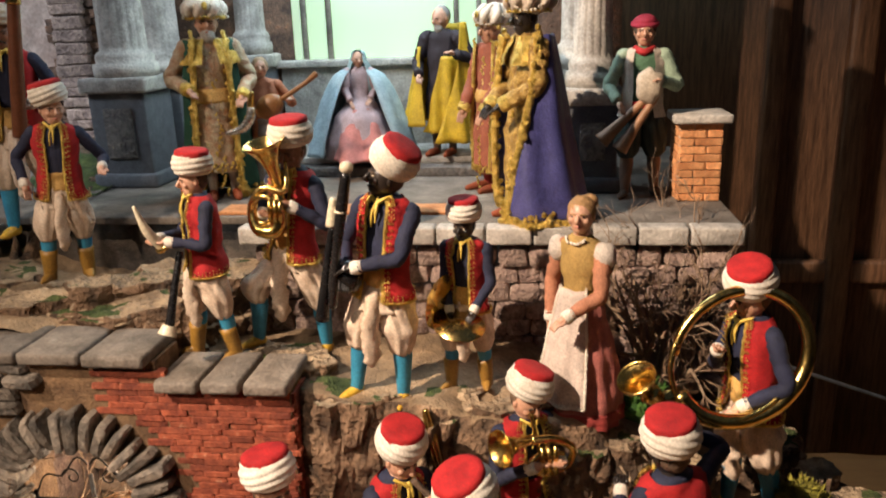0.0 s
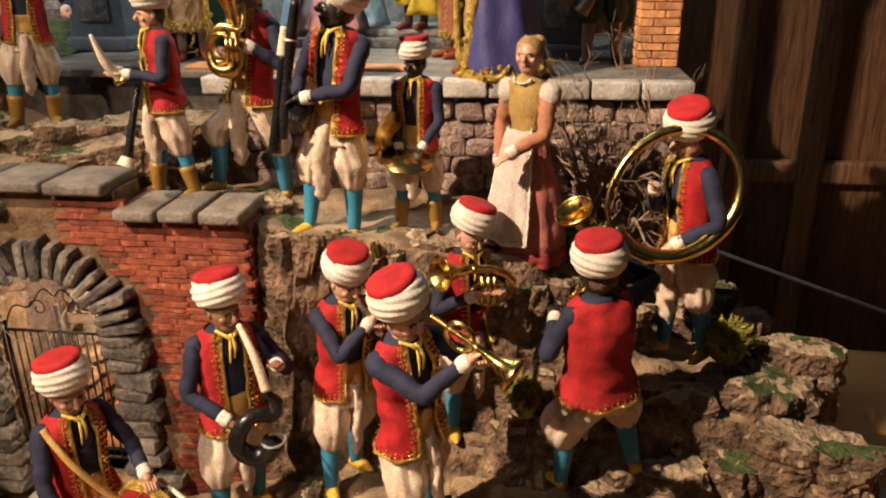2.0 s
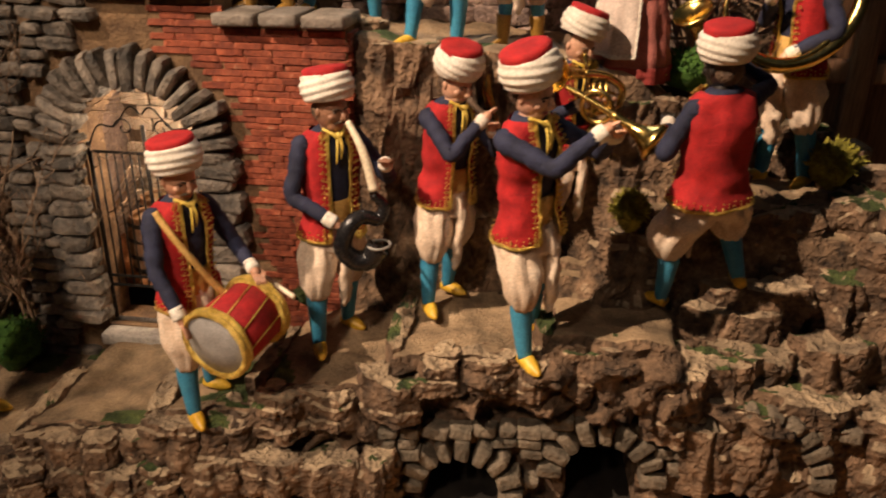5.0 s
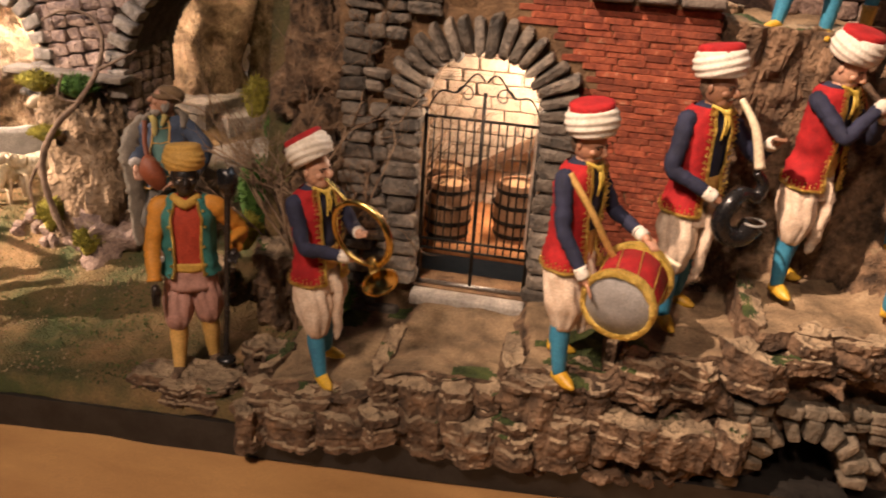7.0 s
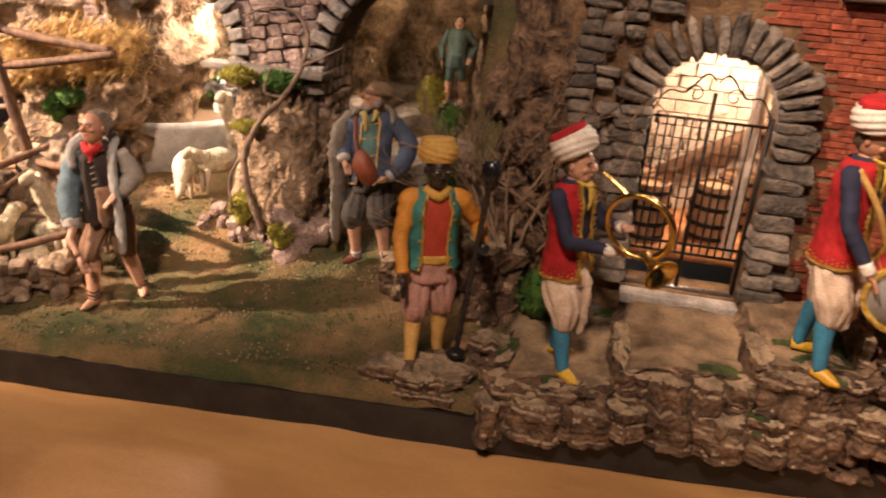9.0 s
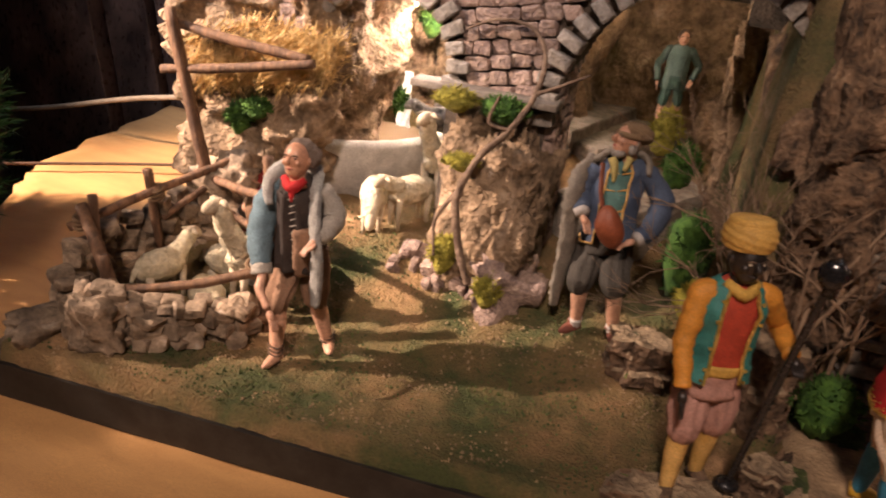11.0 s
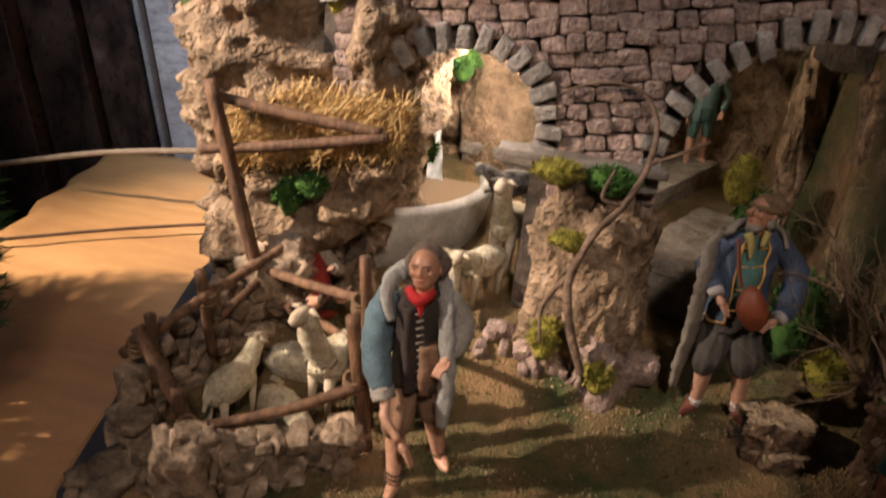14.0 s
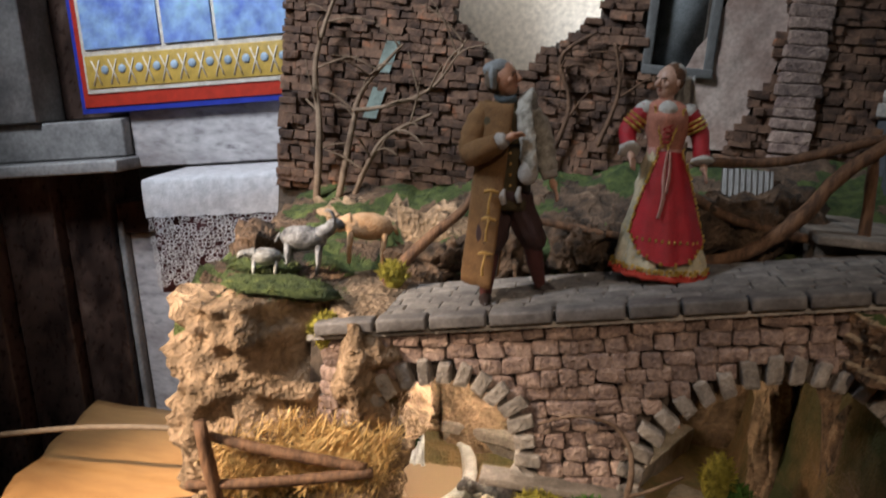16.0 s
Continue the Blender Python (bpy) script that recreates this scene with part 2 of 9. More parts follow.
def ball(bm, c, r, mi=0, turn=None, u=14, v=9, lump=0.0, freq=20):
    c, r = Vector(c), (r, r, r) if isinstance(r, (int, float)) else r
    rings = []
    for i in range(v + 1):
        th = math.pi * (0.02 + 0.96 * i / v)
        ring = []
        for k in range(u):
            ph = 2 * math.pi * k / u
            p = Vector((math.sin(th) * math.cos(ph) * r[0], math.sin(th) * math.sin(ph) * r[1], math.cos(th) * r[2]))
            if lump:
                p *= 1 + lump * noise.noise((p + c) * freq)
            ring.append(c + (turn @ p if turn else p))
        rings.append(ring)
    loft(bm, rings, mi)


def box(bm, lo, hi, mi=0, bevel=0.0):
    r = bmesh.ops.create_cube(bm, size=1)
    lo, hi = Vector(lo), Vector(hi)
    for v in r["verts"]:
        v.co = Vector([(a + b) / 2 + c * (b - a) for a, b, c in zip(lo, hi, v.co)])
    faces = {f for v in r["verts"] for f in v.link_faces}
    for f in faces:
        f.material_index = mi
    if bevel:
        bmesh.ops.bevel(bm, geom=list({e for f in faces for e in f.edges}), offset=bevel, segments=2, affect="EDGES", profile=0.6)


def fbm(p, octaves=4, h=0.55):
    s, a, f = 0.0, 1.0, 1.0
    for _ in range(octaves):
        s += a * noise.noise(p * f)
        a, f = a * h, f * 2.1
    return s


def rough_rock(size, seed, sub=4, rough=0.22, strata=0.0, block=0.55):
    """A broken lump: an icosphere squared off, then worn by noise and layered."""
    bm = bmesh.new()
    bmesh.ops.create_icosphere(bm, subdivisions=sub, radius=1)
    off = Vector((seed * 3.1, seed * 1.7, seed * 2.3))
    for v in bm.verts:
        p = v.co.copy()
        p = Vector([math.copysign(abs(c) ** block, c) for c in p])
        q = p * 1.1 + off
        p *= 0.82 + rough * (fbm(q, 5, 0.6) - 0.8 * abs(noise.noise(q * 2.3)) - 0.5 * abs(noise.noise(q * 5.1)) + 0.35)
        if strata:
            s = math.sin(p.z * 22 + 5 * noise.noise(p * 1.6 + off)) + 0.6 * math.sin(p.z * 47 + off.x)
            p.x *= 1 + strata * s
            p.y *= 1 + strata * s
        v.co = Vector([a * b * 0.5 for a, b in zip(p, size)])
    return bm


def cork_block(size, seed, flat=0.10, seg=84, levels=20):
    """A slab of cork bark: an angular prism with a nearly flat top, a crisp broken rim, bark lumps and cracks down its sides."""
    rnd = random.Random(seed)
    off = Vector((seed * 3.1, seed * 1.7, seed * 2.3))
    n = rnd.randint(6, 8)
    corners = []
    for k in range(n):
        a, r = 2 * math.pi * (k + rnd.uniform(-0.28, 0.28)) / n, rnd.uniform(0.86, 1.16)
        corners.append(Vector((math.cos(a) * size[0] * 0.54 * r, math.sin(a) * size[1] * 0.54 * r, 0)))
    rim = []
    for k in range(seg):
        f = k * n / seg
        rim.append(corners[int(f) % n].lerp(corners[(int(f) + 1) % n], f % 1))
    tilt = (rnd.uniform(-flat, flat), rnd.uniform(-flat, flat))
    beds = [rnd.uniform(-0.008, 0.005) for _ in range(6)]
    amp = min(1.0, min(size[0], size[1]) / 0.12)
    bm = bmesh.new()
    rings = []
    for i in range(levels + 1):
        f = i / levels
        ring = []
        for k, p in enumerate(rim):
            w = Vector((p.x, p.y, (f - 0.5) * size[2])) + off
            layer = beds[min(5, int(6 * min(0.999, max(0, f + 0.10 * noise.noise(w * 14)))))]
            push = layer + 0.010 * fbm(w * 26, 3, 0.6) - 0.014 * max(0, 0.2 - abs(noise.noise(Vector((w.x * 22, w.y * 22, w.z * 9))))) / 0.2 - 0.006 * abs(noise.noise(w * 75)) + 0.004 * noise.noise(w * 130)
            if f == 1:
                push -= 0.002
            out = p.normalized()
            ring.append(Vector((p.x + out.x * push * amp, p.y + out.y * push * amp, w.z - off.z + f * (p.x * tilt[0] + p.y * tilt[1]) + 0.006 * f * noise.noise(w * 30))))
        rings.append(ring)
    top = rings[-1]
    mid = sum(top, Vector()) / seg
    for g in (0.95, 0.84, 0.68, 0.50, 0.32, 0.12):
        rings.append([mid + (v - mid) * g + Vector((0, 0, 0.007 * fbm((mid + (v - mid) * g + off) * 34, 3))) for v in top])
    loft(bm, rings)
    return bm


def rock(name, label, where, size, seed, mats=None, turn=0, category="rock", tilt=(0, 0), group="", **kw):
    cork = kw.pop("cork", False)
    block = cork_block(size, seed) if cork else rough_rock(size, seed, **kw)
    return solid(name, block, mats or CORK, label, category, pose(*where, tilt[0], tilt[1], turn), group, smooth=not cork)


def stone_meshes(name, mat, count=6, rough=0.16, boxy=0.8):
    """A few unit stones with chipped edges, shared by all the stones of a wall."""
    out = []
    for s in range(count):
        bm = bmesh.new()
        bmesh.ops.create_cube(bm, size=1)
        for v in bm.verts:
            v.co += Vector([rough * (random.random() - 0.5) for _ in range(3)])
        bmesh.ops.bevel(bm, geom=list(bm.edges), offset=(1.04 - boxy) * 1.1, segments=1 if boxy > 0.94 else 2, affect="EDGES", profile=0.6)
        for v in bm.verts:
            v.co += Vector([rough * 0.10 * (random.random() - 0.5) for _ in range(3)])
        out.append(finish(bm, mat, name, False))
    return out


def piece(name, meshes, parent, x, y, z, sx, sy, sz, turn=(0, 0, 0)):
    ob = new(name, random.choice(meshes))
    ob.parent = parent
    ob.matrix_basis = pose(x, y, z, *turn) @ Matrix.Diagonal((sx, sy, sz, 1))
    return ob


def step_in(x, knots):
    return float(np.interp(x, [k[0] for k in knots], [k[1] for k in knots]))


def smooth(x, a, b):
    t = min(1, max(0, (x - a) / (b - a)))
    return t * t * (3 - 2 * t)

# ---- cloth, board and the church round the crib ----
STUCCO = material("church_stucco", (0.30, 0.27, 0.23), (0.42, 0.38, 0.32), 2, 0.9, bump=0.2, fine=40)
bm = bmesh.new()
box(bm, (-8.0, -6.5, -1.16), (5.0, 3.6, -1.06))
solid("floor", bm, material("church_floor", (0.16, 0.14, 0.12), (0.30, 0.27, 0.23), 3, 0.4, bump=0.1, fine=40), "worn grey stone floor of the church", "floor", kind="structure")
for name, lo, hi in (("wall_front", (-8.0, -6.5, -1.06), (5.0, -6.4, 4.2)), ("wall_left", (-8.0, -6.4, -1.06), (-7.9, 3.6, 4.2)), ("wall_right", (4.9, -6.4, -1.06), (5.0, 3.6, 4.2)), ("wall_far", (-7.9, 3.5, -1.06), (4.9, 3.6, 4.2))):
    bm = bmesh.new()
    box(bm, lo, hi)
    solid(name, bm, STUCCO, "plain plastered wall of the church", "wall", kind="structure")



def front_y(x):
    """Line of the board's front, and of the rock face that stands on it."""
    return 0.585 + (x + 1.87) * 0.082 if x < -0.3 else 0.714 + 0.06 * smooth(x, -0.3, 0.2)


bm = bmesh.new()
nx, ny = 150, 120
rows = []
for j in range(ny + 1):
    y = -1.6 + 4.2 * j / ny
    row = []
    for i in range(nx + 1):
        x = -3.6 + 5.4 * i / nx
        p = Vector((x, y, 0))
        z = -0.10 + 0.012 * noise.noise(p * 2.1) + 0.006 * noise.noise(Vector((x * 9 + y * 4, y * 2.5 - x, 3)))
        z += 0.010 * max(0, noise.noise(Vector((x * 3.2 - y * 2.2, x * 0.9 + y * 0.6, 7)))) * smooth(-x, 1.7, 2.2)
        west = step_in(y, ((-0.5, -2.3), (0.2, -2.16), (0.75, -2.22), (1.31, -2.55), (1.91, -2.66), (3, -2.7)))
        z = min(z, -0.088) if y < 2.02 else -0.4
        if x < west:
            x, z = west - 0.15 * min(1, (west - x)), z - min(0.9, (west - x) * 3)
        row.append(bm.verts.new((x, y, z)))
    rows.append(row)
for a, b in zip(rows, rows[1:]):
    for i in range(nx):
        bm.faces.new((a[i], a[i + 1], b[i + 1], b[i]))
solid("ground_cloth", bm, GOLDCLOTH, "crumpled gold-brown cloth spread under the crib", "cloth", kind="structure")

bm = bmesh.new()
tube(bm, curve_pts([(-1.83, 0.30, -0.094), (-1.866, 0.45, -0.090), (-1.895, 0.58, -0.086), (-1.925, 0.72, -0.084), (-1.962, 0.88, -0.086), (-1.985, 1.02, -0.094)], 8), lerps([0.004, 0.012, 0.015, 0.015, 0.012, 0.003], 41), 0, 12, 0.15)
part("fold", bm, GOLDCLOTH, bpy.data.objects["ground_cloth"], "rolled fold of the cloth")
bm = bmesh.new()
pts = [(-1.858, 0.577), (-0.3, 0.705), (0.25, 0.74), (0.62, 0.76), (0.66, 1.3), (0.66, 2.12), (-2.02, 2.12), (-2.02, 1.25), (-1.93, 0.80), (-1.896, 0.64)]
lo = [bm.verts.new((x, y, -0.1)) for x, y in pts]
hi = [bm.verts.new((x, y, -0.042)) for x, y in pts]
bm.faces.new(hi), bm.faces.new(lo)
for i in range(len(pts)):
    j = (i + 1) % len(pts)
    bm.faces.new((lo[i], lo[j], hi[j], hi[i]))
solid("base_board", bm, BOARD, "black-edged base board that carries the crib landscape", "board", kind="structure", smooth=False)

# ---- landscape ----
RAMP = ((-0.80, 0.0), (-0.76, 0.032), (-0.606, 0.040), (-0.590, 0.068), (-0.416, 0.076), (-0.400, 0.104), (-0.274, 0.110), (-0.258, 0.150),
        (-0.093, 0.158), (-0.077, 0.200), (0.108, 0.206), (0.124, 0.222), (0.24, 0.226), (0.285, 0.222), (0.325, 0.16), (0.48, 0.13), (0.62, 0.12))
TERRACE = ((-1.0, 0.70), (-0.80, 0.69), (-0.70, 0.66), (-0.55, 0.64), (-0.47, 0.595), (-0.25, 0.575), (0.0, 0.565), (0.14, 0.55), (0.22, 0.515), (0.30, 0.46), (0.38, 0.38), (0.46, 0.36), (0.62, 0.34))


def ground(x, y):
    w = 0.02 * noise.noise(Vector((x * 7, y * 7, 1)))
    meadow = 0.075 * smooth(y, 0.82, 1.12) + 0.10 * smooth(y, 1.2, 1.5) + 0.03 * smooth(-x, 1.0, 1.3) * smooth(y, 0.9, 1.1) - 0.012
    low = step_in(x + w, RAMP) + (0.085 + 0.08 * smooth(x, 0.29, 0.33)) * smooth(y + w * 0.5, 0.900, 0.925) * smooth(x, 0.17, 0.20) + 0.05 * smooth(y, 0.90, 0.94) * smooth(x, 0.05, 0.10)
    high = step_in(x + w, TERRACE)
    edge = 0.995 if x < -0.19 else 0.962 + 0.03 * smooth(x, 0.25, 0.5)
    up = smooth(y + w, edge - 0.012, edge + 0.012)
    right = low + (high - low) * up
    west = -0.745 if y < 1.02 else -0.90
    k = smooth(x + w, west - 0.03, west + 0.03)
    base = meadow + (right - meadow) * k if y > 0.95 else meadow + (low - meadow) * smooth(x + w, -0.79, -0.77)
    return base


bm = bmesh.new()
nx, ny = 330, 150
rows = []
for j in range(ny + 1):
    row = []
    for i in range(nx + 1):
        x = -1.862 + 2.472 * i / nx
        y0 = front_y(x) - (0.004 if x < -0.8 else -0.006)
        y = y0 + (1.75 - y0) * (j / ny)
        z = ground(x, y)
        p = Vector((x, y, z))
        if x < -1.852 or x > 0.59 or j == 0:
            z -= 0.03
        z += 0.006 * fbm(p * 22, 3) + 0.012 * fbm(p * 7, 2) * smooth(x, -0.8, -0.6)
        k = 0 if j == 0 else 1
        row.append(bm.verts.new((x + 0.006 * noise.noise(p * 31), y + k * 0.006 * noise.noise(p * 29 + Vector((5, 0, 0))), z)))
    rows.append(row)
for a, b in zip(rows, rows[1:]):
    for i in range(nx):
        q = a[i].co
        if -0.70 < q.x < -0.28 and 0.955 < q.y < 1.32 and min(a[i].co.z, b[i].co.z, b[i + 1].co.z, a[i + 1].co.z) < 0.57:
            continue
        f = bm.faces.new((a[i], a[i + 1], b[i + 1], b[i]))
        c = f.calc_center_median()
        s = fbm(c * 6 + Vector((2, 9, 0)), 3)
        f.normal_update()
        f.material_index = 1 if c.x > -0.78 and abs(f.normal.z) < 0.72 else (3 if c.x < -0.78 else (2 if s > 0.40 + 0.3 * smooth(c.x, -0.1, 0.1) else 0))
solid("ground", bm, [EARTH, CORK, MOSS, MEADOW], "painted earth and moss landscape rising in cork terraces", "ground", kind="structure")

# the rock face along the front, with three small arches let into its foot
ARCHES = ((0.015, -0.045, 0.055, 0.04), (0.205, -0.03, 0.055, 0.06), (0.40, -0.02, 0.075, 0.07))


def in_arch(x, z):
    for cx, base, r, leg in ARCHES:
        if abs(x - cx) < r and z < base + leg + math.sqrt(max(0, r * r - (x - cx) ** 2)):
            return True
    return False


bm = bmesh.new()
path = [(-0.78 + 1.38 * k / 230, None) for k in range(231)] + [(0.60 + 0.02 * math.sin(k / 6), 0.775 + 0.42 * k / 60) for k in range(1, 61)]
rows = []
for x, y in path:
    side = y is not None
    y = front_y(x) if y is None else y
    top = ground(min(x, 0.58), y + 0.02)
    row = []
    for j in range(47):
        f = j / 46
        z = -0.055 + (top + 0.06) * f
        p = Vector((x, y, z))
        bark = 0.026 * fbm(Vector((x * 15, y * 15, z * 19)), 4) + 0.014 * fbm(p * 42, 3) - 0.030 * max(0, 0.22 - abs(noise.noise(p * 19))) / 0.22
        out = 0.012 + 0.035 * f * smooth(x, -0.1, 0.1) + bark
        if z < 0.13 and x > -0.1 and not side:
            out = -0.01 + 0.3 * bark
            if in_arch(x, z):
                out = -0.14
        if f > 0.95:
            out *= 0.4
        row.append(bm.verts.new((x + out, y, z) if side else (x + 0.02 * fbm(p * 15, 2), y - out, z)))
    rows.append(row)
for a, b in zip(rows, rows[1:]):
    for j in range(46):
        bm.faces.new((a[j], b[j], b[j + 1], a[j + 1]))
solid("rock_face", bm, SHADEDBARK, "layered brown cork-bark rock face along the crib's front", "rock face", kind="structure")

# ---- temple platform ----
PLAT = 0.735
temple = thing("temple_platform", "stone temple platform with a rubble face and pale marble edge", "platform", kind="structure")
bm = bmesh.new()
box(bm, (-0.95, 1.31, 0.50), (0.442, 1.95, PLAT))
box(bm, (-0.30, 1.225, 0.45), (0.442, 1.315, PLAT))
part("core", bm, DARKMORTAR, temple, "dark mortar core")
bm = bmesh.new()
box(bm, (-0.96, 1.275, PLAT), (-0.32, 1.95, PLAT + 0.014), 0, 0.003)
box(bm, (-0.318, 1.205, PLAT), (0.46, 1.95, PLAT + 0.014), 0, 0.003)
part("paving", bm, SLABSTONE, temple, "worn grey-brown paving")
bm = bmesh.new()
box(bm, (-0.40, 1.285, PLAT + 0.014), (0.02, 1.345, PLAT + 0.02), 0, 0.002)
part("terracotta_inlay", bm, material("terracotta", (0.42, 0.17, 0.06), (0.58, 0.27, 0.11), 30, 0.85, bump=0.4), temple, "orange terracotta strip")
bm = bmesh.new()
box(bm, (-0.64, 1.61, PLAT + 0.014), (0.30, 1.95, PLAT + 0.034), 0, 0.003)
part("step", bm, GREYSTONE, temple, "grey stone step")
bm = bmesh.new()
box(bm, (-0.58, 1.655, PLAT + 0.034), (0.24, 1.95, PLAT + 0.048), 0, 0.003)
part("dais", bm, PALESTONE, temple, "pale stone dais")
x = -0.33
while x < 0.46:
    w = random.uniform(0.055, 0.10)
    bm = bmesh.new()
    box(bm, (x, 1.192, PLAT - 0.012), (min(x + w, 0.465) - 0.003, 1.228, PLAT + 0.016), 0, 0.004)
    part("edge_slab", bm, PALESTONE, temple)
    x += w
RUBBLE = stone_meshes("rubble_stone", WARMSTONE, 6, 0.22, 0.82)
for row in range(8):
    z = 0.49 + row * 0.030
    x = -0.32 + random.uniform(0, 0.02)
    while x < 0.43:
        w = random.uniform(0.03, 0.06)
        piece("stone", RUBBLE, temple, x + w / 2, 1.222 + random.uniform(-0.006, 0.004), z, w * 1.05, 0.035, 0.031, (0, random.uniform(-4, 4), 0))
        x += w
    y = 1.24
    while y < 1.7:
        w = random.uniform(0.035, 0.06)
        piece("stone", RUBBLE, temple, 0.442, y + w / 2, z, 0.03, w * 1.05, 0.031)
        y += w


def fluted_column(parent, x, y, z, h, r):
    bm = bmesh.new()
    prof = [(0.0, 1.32), (0.03, 1.36), (0.055, 1.34), (0.06, 1.18), (0.085, 1.22), (0.10, 1.15), (0.11, 1.0), (0.13, 0.97), (0.93, 0.86), (0.95, 0.95), (1.0, 1.1)]
    rings = []
    for f, s in prof:
        ring = []
        for k in range(96):
            a = 2 * math.pi * k / 96
            flute = 0.07 * abs(math.sin(a * 8)) ** 0.6 if 0.11 < f < 0.94 else 0.07
            ring.append((x + math.cos(a) * r * s * (0.93 + flute), y + math.sin(a) * r * s * (0.93 + flute), z + f * h))
        rings.append(ring)
    loft(bm, rings)
    return part("column", bm, PALESTONE, parent, "fluted white-grey column")


def pedestal(x, y, z, w, h):
    th = thing("pedestal_column", "fluted white column on a dark grey panelled pedestal", "column", group="temple columns")
    bm = bmesh.new()
    box(bm, (x - w / 2, y - w / 2, z), (x + w / 2, y + w / 2, z + h - 0.028), 0, 0.004)
    part("pedestal", bm, tone("slate_paint", (0.115, 0.12, 0.13), 0.7, 0.4), th, "dark slate pedestal")
    bm = bmesh.new()
    box(bm, (x - w * 0.57, y - w * 0.57, z), (x + w * 0.57, y + w * 0.57, z + 0.03), 0, 0.006)
    part("plinth", bm, MATS["slate_paint"], th)
    bm = bmesh.new()
    box(bm, (x - w * 0.60, y - w * 0.60, z + h - 0.03), (x + w * 0.60, y + w * 0.60, z + h), 0, 0.006)
    part("cap", bm, PALESTONE, th, "pale moulded cap")
    bm = bmesh.new()
    box(bm, (x - w * 0.26, y - w / 2 - 0.005, z + 0.06), (x + w * 0.26, y - w / 2 + 0.002, z + h - 0.06), 0, 0.004)
    part("panel", bm, GREYSTONE, th, "grey inset panel")
    fluted_column(th, x, y, z + h, 0.46, w * 0.40)
    return th


pedestal(-0.690, 1.58, PLAT + 0.014, 0.119, 0.222)
pedestal(-0.685, 1.74, PLAT + 0.014, 0.100, 0.215)
pedestal(-0.500, 1.80, PLAT + 0.048, 0.085, 0.215)
pedestal(0.245, 1.485, PLAT + 0.014, 0.088, 0.188)
pedestal(0.225, 1.64, PLAT + 0.034, 0.085, 0.19)

shrine = thing("shrine_back", "pale shrine wall with a glowing green-white window", "wall", kind="structure")
bm = bmesh.new()
box(bm, (-0.95, 1.87, 0.5), (-0.43, 1.92, 1.55))
box(bm, (0.03, 1.87, 0.5), (0.33, 1.92, 1.55))
part("side_wall", bm, RUINBRICK, shrine, "brown brick side walls")
bm = bmesh.new()
box(bm, (-0.45, 1.84, 0.775), (0.05, 1.91, 0.965), 0, 0.004)
part("parapet", bm, PALESTONE, shrine, "white-grey parapet under the window")
bm = bmesh.new()
box(bm, (-0.46, 1.825, 0.963), (0.06, 1.91, 0.979), 0, 0.003)
part("sill", bm, PALESTONE, shrine)
bm = bmesh.new()
box(bm, (-0.45, 1.895, 0.979), (0.05, 1.905, 1.5))
part("window_glow", bm, glow("lit_glass", (0.72, 0.95, 0.62), 1.1), shrine, "green-white lit pane")
for gx in (-0.40, -0.34, -0.04, 0.012):
    bm = bmesh.new()
    box(bm, (gx - 0.006, 1.88, 0.979), (gx + 0.006, 1.894, 1.5))
    part("mullion", bm, PALESTONE, shrine)

pier = thing("brick_pier", "orange brick pier with a pale stone cap", "pier")
bm = bmesh.new()
box(bm, (0.387, 1.379, PLAT + 0.014), (0.453, 1.445, 0.88), 0)
part("core", bm, PALESTONE, pier, "pale mortar core")
ORB = stone_meshes("pier_brick", ORANGEBRICK, 4, 0.05, 0.97)
for row in range(10):
    z = PLAT + 0.021 + row * 0.0135
    cut = 0.410 if row % 2 else 0.430
    for x0, x1 in ((0.384, cut), (cut, 0.456)):
        piece("brick", ORB, pier, (x0 + x1) / 2, 1.386, z, x1 - x0 - 0.0015, 0.024, 0.0122)
    for k in range(2):
        piece("brick", ORB, pier, 0.446, 1.413 + 0.032 * k, z, 0.022, 0.030, 0.0122)
        piece("brick", ORB, pier, 0.394, 1.413 + 0.032 * k, z, 0.022, 0.030, 0.0122)
bm = bmesh.new()
box(bm, (0.374, 1.362, 0.882), (0.468, 1.458, 0.897), 0, 0.004)
part("cap", bm, PALESTONE, pier, "pale stone cap")

# ---- gate wall of brick and stone, with the cellar behind ----
GX, GSPRING, GR, GSILL = -0.510, 0.398, 0.098, 0.088
wall = thing("wall_gate", "red brick and grey rubble wall with an arched cellar gate", "wall", kind="structure")
bm = bmesh.new()
nx = 80


def wall_top(x):
    return 0.624 if x < -0.375 else 0.587


def gate_open(x):
    d = abs(x - GX)
    return GSPRING + math.sqrt(GR * GR - d * d) if d < GR else None


xs = sorted({round(-0.745 + 0.562 * i / nx, 4) for i in range(nx + 1)} | {GX - GR, GX + GR})
for a, b in zip(xs, xs[1:]):
    mid = (a + b) / 2
    o = gate_open(mid)
    for lo, hi in (((0.0, GSILL), (o, wall_top(mid))) if o else ((0.0, wall_top(mid)),)):
        box(bm, (a, 0.958, lo), (b, 1.03, hi))
bmesh.ops.remove_doubles(bm, verts=bm.verts, dist=0.0001)
part("core", bm, WALLMORTAR, wall, "ochre-brown mortar", False)
FIELDSTONE = material("field_stone", (0.085, 0.075, 0.064), (0.26, 0.215, 0.168), 34, 0.8, bump=1.0, c3=(0.30, 0.235, 0.165), fine=140, vary=0.38)
GREY = stone_meshes("wall_stone", FIELDSTONE, 10, 0.30, 0.80)
REDB = stone_meshes("wall_brick", BRICK, 8, 0.09, 0.97)
row = 0
z = 0.03
